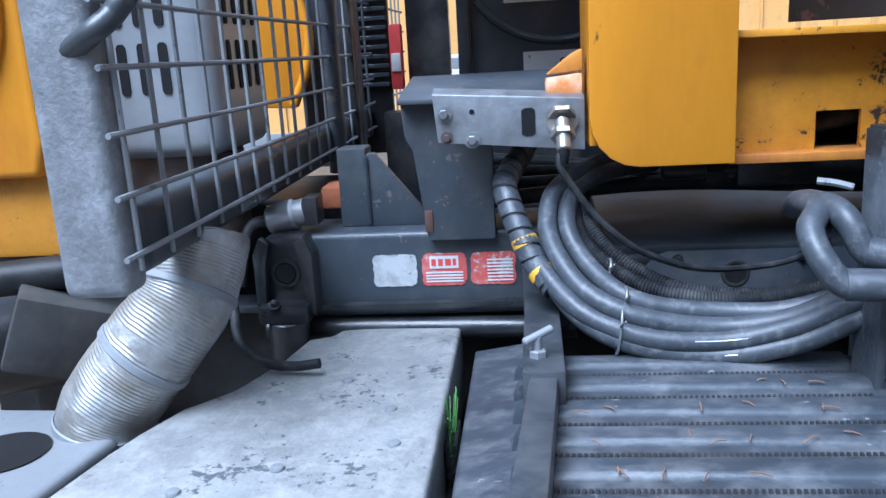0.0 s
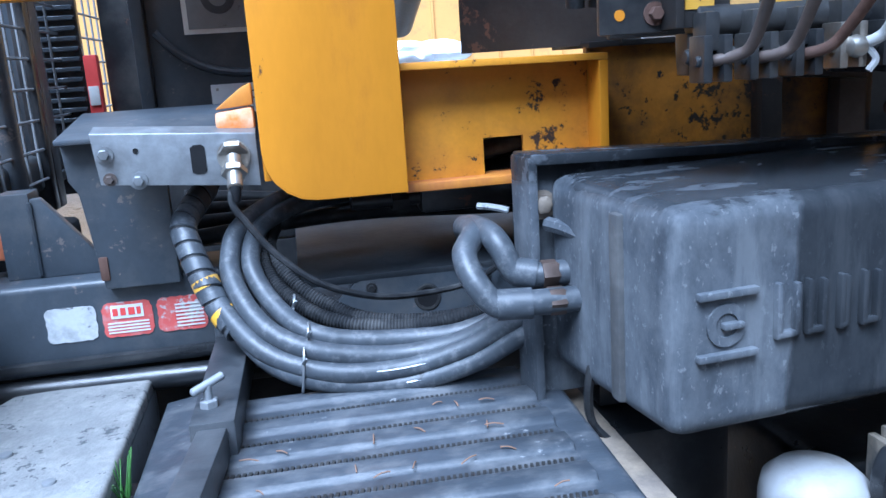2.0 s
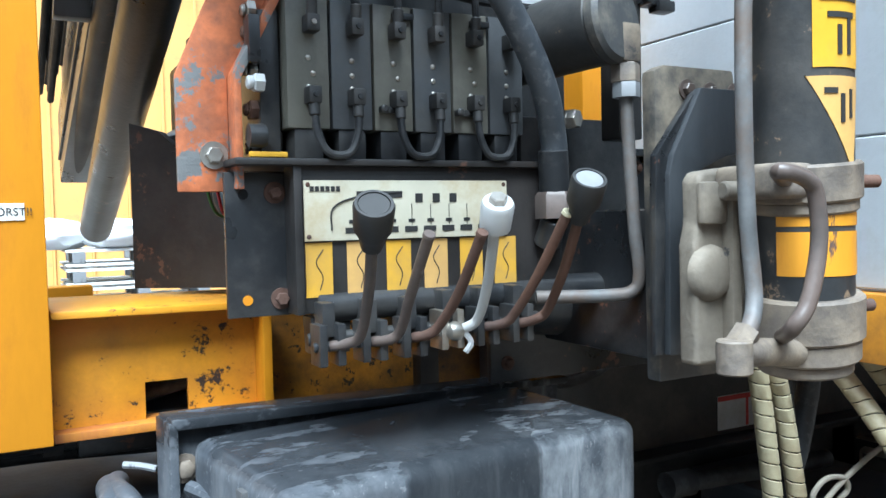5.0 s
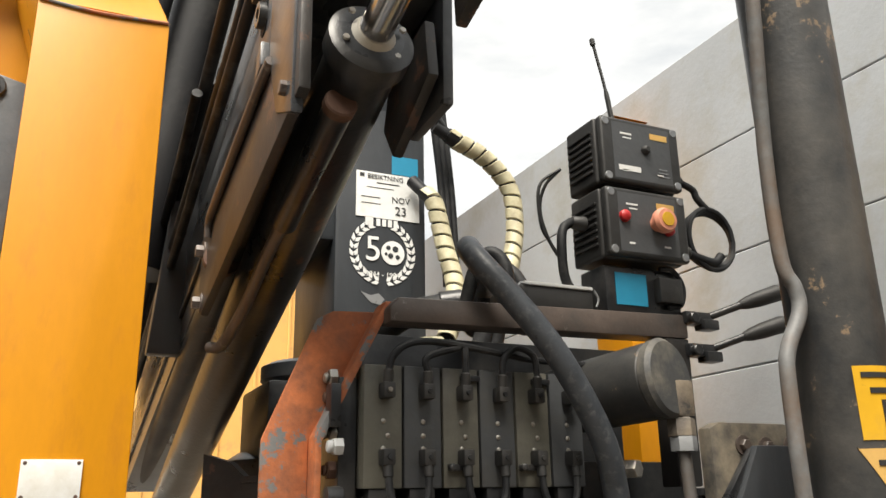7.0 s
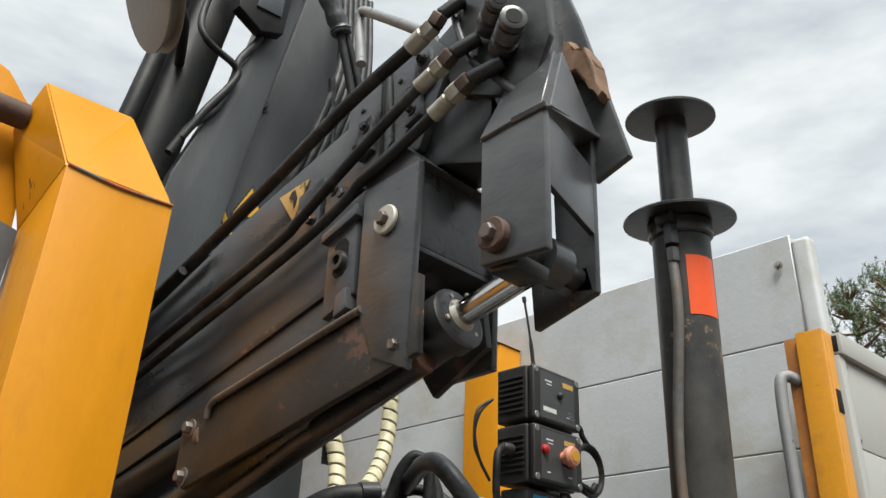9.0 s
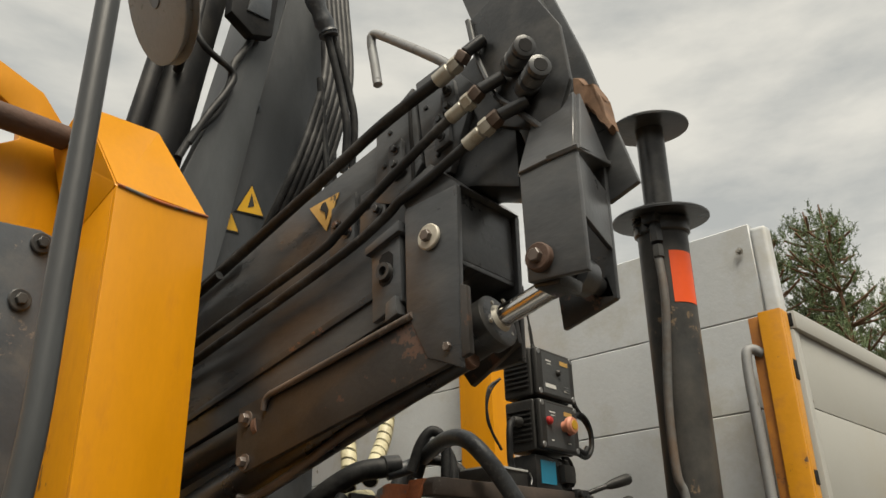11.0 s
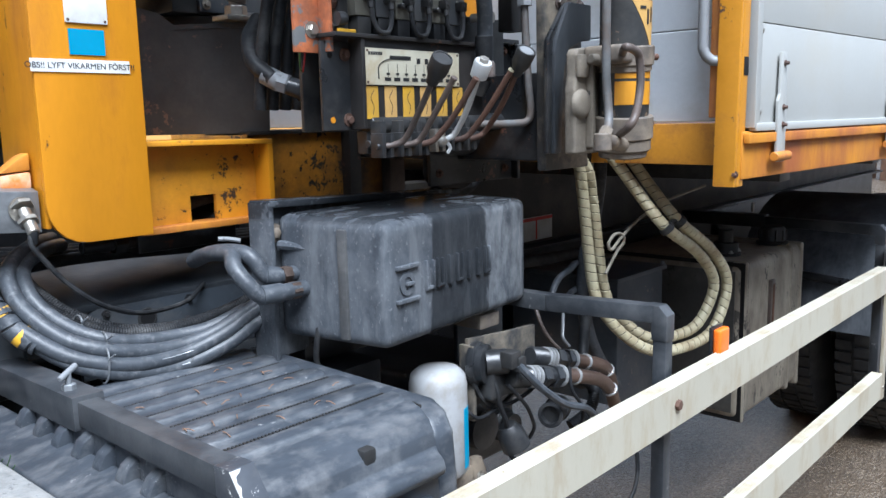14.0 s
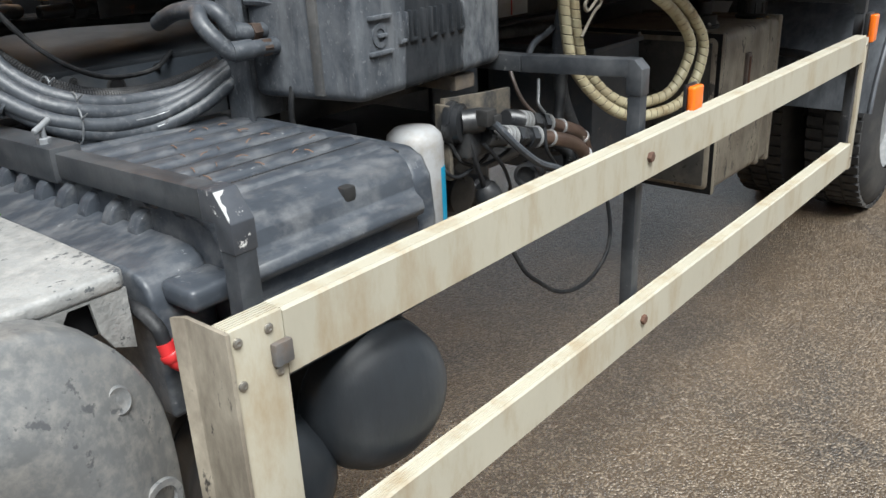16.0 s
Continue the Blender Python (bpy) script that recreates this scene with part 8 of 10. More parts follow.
    for k, m in enumerate((GREEN, RED)):
        solo("thin_wire", bm_tube([(0.64 + 0.01 * k, 0.52, 1.68), (0.645 + 0.012 * k, 0.53, 1.65), (0.66 + 0.008 * k, 0.55, 1.625), (0.69, 0.58, 1.62)], 0.002, 5, 6), m, "thin coloured wire below the rusty guard", "wire", "thin wires")
    # hydraulic drain hose hanging below
    solo("drain_hose", bm_tube([(1.085, 0.50, 1.50), (1.16, 0.66, 1.45), (1.199, 0.72, 1.378), (1.275, 0.72, 1.318), (1.39, 0.74, 1.322), (1.50, 0.78, 1.36), (1.62, 0.82, 1.42)], 0.0105, 10, 8), HOSE, "black drain hose looping below the control levers", "hose")
    solo("round_beam", bm_cyl((1.03, 0.62, 1.49), (1.30, 0.52, 1.47), 0.05), BLACK, "black round outrigger beam", "beam")
    bp = thing("lever_back_panel", (1.23, 0.59, 1.36), "black steel panel behind the control levers", "panel")
    part("sheet", bm_box(1.07, 1.40, 0.588, 0.60, 1.36, 1.72, 0.004), BLACK, bp)
    part("top_fold", bm_box(1.07, 1.40, 0.566, 0.5875, 1.708, 1.72, 0.003), BLACK, bp)
    part("side_fold", bm_box(1.388, 1.40, 0.566, 0.5875, 1.36, 1.7075, 0.003), BLACK, bp)
    for x, z in ((1.10, 1.69), (1.36, 1.69), (1.10, 1.39), (1.36, 1.39)):
        part("bolt", bm_bolt((x, 0.588, z), (0, -1, 0), 0.007), DARK_RUST, bp)
    solo("yellow_stub", bm_box(1.13, 1.18, 0.92, 0.99, 1.75, 1.87, 0.004), YELLOW_WORN, "worn yellow bracket behind the cylinder", "bracket")


def build_radio():
    for k, z0 in enumerate((2.053, 2.172)):
        b = thing("radio_box", (1.17, 0.46, z0), "black plastic radio remote receiver with corner screws" if k else "black plastic control box with emergency stop and red buttons", "control box", "control boxes")
        z1 = z0 + 0.112
        part("body", bm_box(1.093, 1.246, 0.437, 0.515, z0, z1, 0.006, 3), BOX_PLASTIC, b)
        part("lid", bm_box(1.095, 1.248, 0.421, 0.436, z0 + 0.001, z1 - 0.001, 0.006, 3), BOX_PLASTIC, b)
        for q in range(7):
            part("rib", bm_box(1.0895, 1.094, 0.445, 0.508, z0 + 0.02 + q * 0.011, z0 + 0.0245 + q * 0.011, 0.001), BOX_PLASTIC, b)
        for x in (1.105, 1.238):
            for z in (z0 + 0.010, z1 - 0.010):
                part("corner_screw", bm_turned([(0, 0.007), (0.0015, 0.006), (0.0015, 0.003)], (x, 0.4215, z), (0, -1, 0), 14), GALV, b)
        part("label_field", bm_panel((1.172, 0.4213, (z0 + z1) / 2), (1, 0, 0), (0, 0, 1), 0.112, 0.095, 0.0006), VALVE_DARK, b)
        bars = [bm_panel((1.172 + o, 0.4203, zz), (1, 0, 0), (0, 0, 1), w, hh, 0.0004) for o, zz, w, hh in ((-0.03, z0 + 0.085, 0.022, 0.003), (-0.028, z0 + 0.078, 0.016, 0.002), (-0.035, z0 + 0.022, 0.010, 0.003), (0.032, z0 + 0.022, 0.012, 0.003))]
        for bar in bars:
            part("print", bar, INK_WHITE, b)
        part("print", bm_panel((1.206, 0.4203, z1 - 0.024), (1, 0, 0), (0, 0, 1), 0.034, 0.010, 0.0004), LABEL_CREAM, b)
        if k == 0:
            part("emergency_stop", bm_turned([(0, 0.012), (0.012, 0.012), (0.013, 0.019), (0.022, 0.0205), (0.028, 0.017), (0.029, 0.0005)], (1.186, 0.421, 2.111), (0, -1, 0), 26), PALE_RED, b, "faded red mushroom button")
            part("stop_disc", bm_turned([(0.0292, 0.0115), (0.030, 0.011)], (1.186, 0.421, 2.111), (0, -1, 0), 22), LABEL_YELLOW, b)
            for x, z in ((1.126, 2.117), (1.208, 2.103)):
                part("button", bm_turned([(0, 0.0095), (0.006, 0.009), (0.009, 0.006), (0.010, 0.001)], (x, 0.421, z), (0, -1, 0), 18), RED, b, "round red button")
            part("side_plug", bm_cyl((1.09, 0.475, 2.115), (1.066, 0.475, 2.117), 0.013, 0.010), BOX_PLASTIC, b)
        else:
            part("key_switch", bm_turned([(0, 0.008), (0.005, 0.0075), (0.009, 0.004)], (1.178, 0.421, 2.234), (0, -1, 0), 16), BOX_PLASTIC, b)
            part("print", bm_panel((1.145, 0.4203, 2.198), (1, 0, 0), (0, 0, 1), 0.042, 0.009, 0.0004), INK_WHITE, b)
            for q in range(3):
                part("print", bm_panel((1.21, 0.4203, 2.193 + q * 0.006), (1, 0, 0), (0, 0, 1), 0.024 - 0.004 * q, 0.0016, 0.0004), GALV_DULL, b)
    an = thing("antenna", (1.155, 0.47, 2.284), "thin black whip antenna on the radio box", "antenna")
    part("base", bm_cyl((1.155, 0.468, 2.284), (1.154, 0.468, 2.31), 0.007, 0.005), BOX_PLASTIC, an)
    part("whip", bm_tube([(1.154, 0.468, 2.305), (1.147, 0.469, 2.36), (1.130, 0.47, 2.442)], 0.0035, 8, 6, radius=lambda i, s: 0.0042 if s < 0.05 else 0.0026), BOX_PLASTIC, an)
    part("tip", bm_cyl((1.130, 0.47, 2.438), (1.128, 0.47, 2.452), 0.0045), BOX_PLASTIC, an)
    st = thing("radio_stand", (1.2, 0.5, 1.98), "brown steel flat upright carrying the radio boxes", "bracket")
    part("upright", bm_prism([(1.20, 1.976), (1.256, 1.976), (1.258, 2.28), (1.250, 2.292), (1.228, 2.292), (1.22, 2.28), (1.20, 2.1)], "y", 0.516, 0.524, 0.002), RAIL_BROWN, st)
    part("foot", bm_box(1.10, 1.24, 0.445, 0.51, 1.972, 2.045, 0.004), BLACK, st)
    part("blue_tape", bm_panel((1.146, 0.4445, 2.009), (1, 0, 0), (0, 0, 1), 0.058, 0.05, 0.001), LABEL_BLUE, st, "bright blue tape")
    part("small_fitting", bm_box(1.19, 1.235, 0.43, 0.45, 1.99, 2.03, 0.004), BOX_PLASTIC, st)
    pk = thing("cable_box", (1.02, 0.48, 1.97), "flat black box with a white lid edge and wire handle", "box")
    part("body", bm_box(0.955, 1.085, 0.458, 0.545, 1.968, 2.004, 0.004), BOX_PLASTIC, pk)
    part("lid", bm_box(0.965, 1.083, 0.455, 0.548, 2.004, 2.009, 0.001), WHITE, pk, "white lid edge")
    part("wire_handle", bm_tube([(1.083, 0.452, 2.003), (1.088, 0.45, 1.99), (1.084, 0.45, 1.978)], 0.0018, 6, 6), GALV, pk)
    part("wire_handle", bm_tube([(0.958, 0.452, 1.985), (0.95, 0.45, 1.995), (0.956, 0.45, 2.003), (0.97, 0.452, 2.002)], 0.0018, 6, 6), GALV, pk)
    # cables
    for k, (dz, r) in enumerate(((0.062, 0.008), (0.184, 0.0075))):
        z = 2.053 + dz - (0.0 if k == 0 else 0.01)
        g = thing("box_cable", (1.25, 0.46, z), "black cable leaving the control box by a gland", "cable", "box cables")
        if k == 0:
            part("gland", bm_cyl((1.248, 0.47, 2.093), (1.288, 0.468, 2.088), 0.012, 0.010), BOX_PLASTIC, g)
            part("cable", bm_tube([(1.285, 0.468, 2.088), (1.315, 0.466, 2.080), (1.338, 0.464, 2.077), (1.352, 0.463, 2.09)], 0.0075, 10, 8), HOSE, g)
        else:
            part("gland", bm_cyl((1.248, 0.47, 2.218), (1.285, 0.468, 2.213), 0.011, 0.009), BOX_PLASTIC, g)
            part("cable", bm_tube([(1.283, 0.468, 2.213), (1.31, 0.468, 2.203), (1.318, 0.468, 2.188), (1.335, 0.466, 2.17)], 0.006, 10, 8), HOSE, g)
    for q in range(3):
        ring = [(1.337 + (0.047 + 0.003 * q) * math.cos(a), 0.466 + 0.004 * q, 2.118 + (0.053 - 0.003 * q) * math.sin(a)) for a in (2 * math.pi * i / 14 for i in range(15))]
        solo("coiled_cable", bm_tube(ring, 0.0048, 8, 5), HOSE, "black cable coiled in a ring", "cable", "cable ring")
    solo("left_cable", bm_tube([(1.066, 0.475, 2.117), (1.046, 0.47, 2.10), (1.042, 0.47, 2.06), (1.05, 0.475, 2.02), (1.075, 0.48, 2.0), (1.10, 0.49, 2.015)], 0.0075, 10, 8), HOSE, "black cable bending down from the control box", "cable")
    for k in range(2):
        solo("loop_cable", bm_tube([(1.075, 0.51, 2.22), (1.05 - 0.01 * k, 0.52, 2.19), (1.045, 0.53, 2.15 - 0.02 * k), (1.06, 0.53, 2.10), (1.08, 0.52, 2.06)], 0.003, 6, 8), HOSE, "thin black cable loop beside the radio box", "cable", "loop cables")
    solo("loop_cable", bm_tube([(1.20, 0.44, 2.045), (1.225, 0.44, 2.045), (1.243, 0.44, 2.02), (1.235, 0.44, 1.99), (1.21, 0.44, 1.985)], 0.004, 6, 8), HOSE, "thin black cable loop beside the blue tape", "cable", "loop cables")
    # two stabiliser levers at the right end
    for z in (1.975, 1.925):
        lv = thing("stabiliser_lever", (1.26, 0.44, z), "small black plastic grip lever beside the control station", "lever", "stabiliser levers")
        part("linkage", joined(bm_box(1.235, 1.29, 0.43, 0.455, z - 0.014, z + 0.006, 0.004), bm_box(1.265, 1.295, 0.425, 0.45, z - 0.022, z - 0.006, 0.003), bm_cyl((1.245, 0.42, z - 0.006), (1.245, 0.46, z - 0.006), 0.009)), BLACK, lv)
        part("rod", bm_cyl((1.285, 0.435, z), (1.33, 0.405, z + 0.018), 0.006), BLACK, lv)
        part("grip", bm_turned([(0, 0.007), (0.01, 0.010), (0.03, 0.0125), (0.062, 0.0135), (0.068, 0.011), (0.070, 0.002)], (1.325, 0.408, z + 0.016), (0.86, -0.48, 0.30), 16), BOX_PLASTIC, lv)


# ---------------------------------------------------------------- stabiliser leg
PIPE_GREY = surface("greasy_grey_pipe", (0.125, 0.128, 0.13), 0.6, 0.1, var=0.3, scale=20, dirt=(0.115, 0.083, 0.062), amount=0.46, dirt_scale=14)


CAST_BEIGE = surface("dust_caked_casting", (0.195, 0.168, 0.130), 0.7, 0.05, var=0.2, scale=12, dirt=(0.10, 0.088, 0.072), amount=0.42, dirt_scale=9, chips=(0.05, 0.048, 0.045), chip_amount=0.18, bump=0.3)


YELLOW_BAND = surface("streaked_yellow_band", (0.60, 0.27, 0.014), 0.45, var=0.1, dirt=(0.42, 0.17, 0.02), amount=0.3, dirt_scale=14, stretch=(1, 1, 0.2), chips=(0.09, 0.06, 0.05), chip_amount=0.20, chip_scale=30)


def build_leg():
    lg = thing("crane_stabiliser", (1.235, 0.165, 1.42), "scuffed black stabiliser leg tube with warning labels", "stabiliser")
    top, bot = V(1.147, 0.102, 2.53), V(1.238, 0.167, 1.45)
    d = (top - bot).normalized()

    def on(z):
        return bot + d * ((z - bot.z) / d.z)

    def ring(z, r, h, extra=0.0):
        return bm_turned([(0, r - 0.003), (0.003, r), (h - 0.003, r), (h, r - 0.003)], on(z), d, 40)

    r = 0.0535
    part("tube", bm_cyl(on(1.47), on(2.505), r, seg=48), LEG_BLACK, lg)
    part("inner_tube", bm_cyl(on(2.5), on(2.755), 0.031, seg=32), BLACK, lg)
    part("lower_collar", joined(ring(1.625, 0.062, 0.042), ring(1.612, 0.058, 0.015)), GREASE_GREY, lg, "dirty grey clamp collar")
    part("bottom_cap", ring(1.47, 0.064, 0.05), GREASE_GREY, lg, "dirty cast bottom cap")
    part("cap_step", ring(1.445, 0.060, 0.0255), GREASE_GREY, lg)
    part("cap_foot", ring(1.43, 0.052, 0.0155), GREASE_GREY, lg)
    for z, ang in ((1.645, radians(-15)), (1.50, radians(-10))):
        c = on(z) + V(math.cos(ang), math.sin(ang), 0) * 0.060
        part("clamp_bolt", joined(bm_hex(c, (math.cos(ang), math.sin(ang), 0), 0.011, 0.010), bm_cyl(c, c + V(math.cos(ang), math.sin(ang), 0) * 0.040, 0.0075)), DARK_RUST, lg)
    # discs at the head
    for z, rr in ((2.506, 0.105), (2.728, 0.088)):
        part("disc", bm_turned([(0, rr - 0.02), (0.002, rr), (0.006, rr), (0.010, rr - 0.004), (0.011, 0.02)], on(z), d, 48), BLACK, lg, "round black steel disc")
    part("head_block", bm_turned([(0, 0.056), (0.004, 0.06), (0.03, 0.06), (0.034, 0.05)], on(2.472), d, 40), BLACK, lg)
    pc = on(2.47) + V(-0.062, -0.012, 0)
    part("head_port", joined(bm_box(pc.x - 0.018, pc.x + 0.018, pc.y - 0.014, pc.y + 0.02, 2.478, 2.522, 0.005), bm_hex((pc.x, pc.y - 0.002, 2.435), (0, 0, 1), 0.014, 0.042), bm_hex((pc.x, pc.y - 0.002, 2.40), (0, 0, 1), 0.012, 0.028)), BLACK, lg)

    def wrap(z0, z1, a0, a1, mat, name, label="", taper=None, proud=0.0012):
        """A label bent round the tube between two angles (degrees, from the x axis)."""
        bm = bmesh.new()
        n = 10
        rows = []
        for k in range(n + 1):
            f = k / n
            a = radians(a0 + (a1 - a0) * f)
            zl, zh = (z0, z1) if taper is None else taper(f, z0, z1)
            for z in (zl, zh):
                p = on(z) + V(math.cos(a), math.sin(a), 0) * (r + proud)
                rows.append(bm.verts.new(p))
        for k in range(n):
            bm.faces.new((rows[2 * k], rows[2 * k + 2], rows[2 * k + 3], rows[2 * k + 1]))
        bmesh.ops.recalc_face_normals(bm, faces=bm.faces[:])
        ex = bmesh.ops.extrude_face_region(bm, geom=bm.faces[:])
        for v in ex["geom"]:
            if isinstance(v, bmesh.types.BMVert):
                c = on(v.co.z)
                v.co += (V(c.x, c.y, v.co.z) - v.co).normalized() * 0.0008
        bmesh.ops.recalc_face_normals(bm, faces=bm.faces[:])
        return part(name, bm, mat, lg, label)

    wrap(1.5415, 1.590, -171, -25, YELLOW_BAND, "yellow_band", "worn yellow painted band")
    wrap(1.5960, 1.6105, -171, -25, YELLOW_BAND, "yellow_band", "narrow yellow painted band")
    wrap(2.308, 2.420, -146, -82, LABEL_ORANGE, "reflective_band", "orange red reflective band")
    wrap(1.762, 1.842, -130, -62, LABEL_YELLOW, "warning_label", "yellow warning label with a black pictogram")
    wrap(1.650, 1.755, -138, -60, LABEL_CREAM, "warning_triangle", "faded yellow triangle warning label", taper=lambda f, z0, z1: (z1 - (z1 - z0) * min(1, f * 1.25) * (1 if f < 0.8 else (1 - f) / 0.2), z1 - 0.002))
    for z, a0, a1, w in ((1.832, -122, -70, 0.006), (1.815, -114, -77, 0.006), (1.79, -102, -96, 0.03), (1.795, -88, -82, 0.04), (1.738, -118, -102, 0.006), (1.72, -98, -92, 0.03), (1.725, -84, -79, 0.03)):
        wrap(z - w / 2, z + w / 2, a0, a1, INK, "pictogram", proud=0.0022)
    # pipe and grab handle
    p = thing("leg_pipe", (1.13, 0.1, 1.45), "grey steel pipe running down the stabiliser leg", "pipe")
    part("pipe", bm_tube([(pc.x, pc.y, 2.42), (pc.x + 0.002, pc.y, 2.30), (1.113, 0.127, 2.10), (1.122, 0.134, 1.97), (1.133, 0.130, 1.935), (1.132, 0.128, 1.905), (1.106, 0.128, 1.86), (1.099, 0.127, 1.82), (1.101, 0.129, 1.70), (1.111, 0.134, 1.60), (1.116, 0.132, 1.54), (1.112, 0.128, 1.515), (1.098, 0.122, 1.495), (1.075, 0.12, 1.475)], 0.0090, 12, 8), PIPE_GREY, p)
    part("fitting", joined(bm_hex((1.095, 0.121, 1.492), (-0.7, 0, -0.7), 0.014, 0.03), bm_cyl((1.075, 0.119, 1.472), (1.19, 0.14, 1.458), 0.015), bm_cyl((1.072, 0.118, 1.45), (1.072, 0.118, 1.485), 0.018)), GREASE_GREY, p)
    part("bar", bm_tube([(1.150, 0.120, 1.645), (1.096, 0.082, 1.652), (1.124, 0.075, 1.645), (1.140, 0.075, 1.628), (1.144, 0.075, 1.58), (1.130, 0.076, 1.524), (1.118, 0.085, 1.497), (1.150, 0.125, 1.480)], 0.0085, 12, 8), RAIL_BROWN, p, "brown bent grab bar")
    # bracket casting holding the leg
    b = thing("leg_bracket", (1.2, 0.25, 1.5), "dirty grey cast bracket holding the stabiliser leg", "bracket")
    part("casting", bm_prism([(1.110, 1.44), (1.22, 1.44), (1.22, 1.662), (1.166, 1.665), (1.123, 1.660), (1.115, 1.650), (1.116, 1.605), (1.109, 1.575)], "y", 0.207, 0.235, 0.008, 3), CAST_BEIGE, b)
    part("boss", bm_turned([(0, 0.018), (0.003, 0.027), (0.008, 0.031), (0.014, 0.033)], (1.132, 0.195, 1.545), (0, 1, 0), 28), CAST_BEIGE, b)
    part("pad", bm_box(1.112, 1.150, 0.196, 0.209, 1.600, 1.648, 0.006, 2), CAST_BEIGE, b)
    part("rib", bm_prism([(1.150, 1.452), (1.168, 1.452), (1.160, 1.645), (1.150, 1.650)], "y", 0.190, 0.209, 0.005, 2), CAST_BEIGE, b)
    part("clamp", bm_box(1.135, 1.215, 0.112, 0.205, 1.626, 1.664, 0.010, 3), GREASE_GREY, b, "dirty grey clamp block")
    part("back_plate", bm_prism([(1.150, 1.40), (1.33, 1.40), (1.285, 1.800), (1.165, 1.800), (1.147, 1.792)], "y", 0.31, 0.335, 0.006), STAINED_PLATE, b)
    part("shield_plate", bm_prism([(1.194, 1.768), (1.285, 1.768), (1.285, 1.69), (1.238, 1.684), (1.196, 1.668), (1.178, 1.63), (1.170, 1.573), (1.166, 1.44), (1.138, 1.44), (1.140, 1.66), (1.147, 1.684)], "y", 0.278, 0.292, 0.003), SLATE_BLACK, b, "dark bent shield plate")
    part("shield_flank", bm_prism([(1.193, 1.766), (1.146, 1.684), (1.137, 1.44), (1.122, 1.44), (1.126, 1.684)], "y", 0.286, 0.298, 0.003), BLACK, b)
    part("cross_box", bm_box(1.17, 1.36, 0.335, 1.0, 1.42, 1.62, 0.01), BLACK, b)
    for x, z in ((1.20, 1.77), (1.24, 1.768), (1.285, 1.77)):
        part("bolt", bm_bolt((x, 0.31, z), (0, -1, 0), 0.008), RAIL_BROWN, b)
    part("pin", bm_cyl((1.118, 0.175, 1.637), (1.15, 0.17, 1.637), 0.010), CAST_BEIGE, b)


# ---------------------------------------------------------------- crane column and boom
SLATE_PALE = surface("worn_slate_plate", (0.052, 0.057, 0.062), 0.38, 0.1, var=0.2, dirt=(0.045, 0.047, 0.05), amount=0.4, dirt_scale=4, stretch=(1, 1, 0.3))


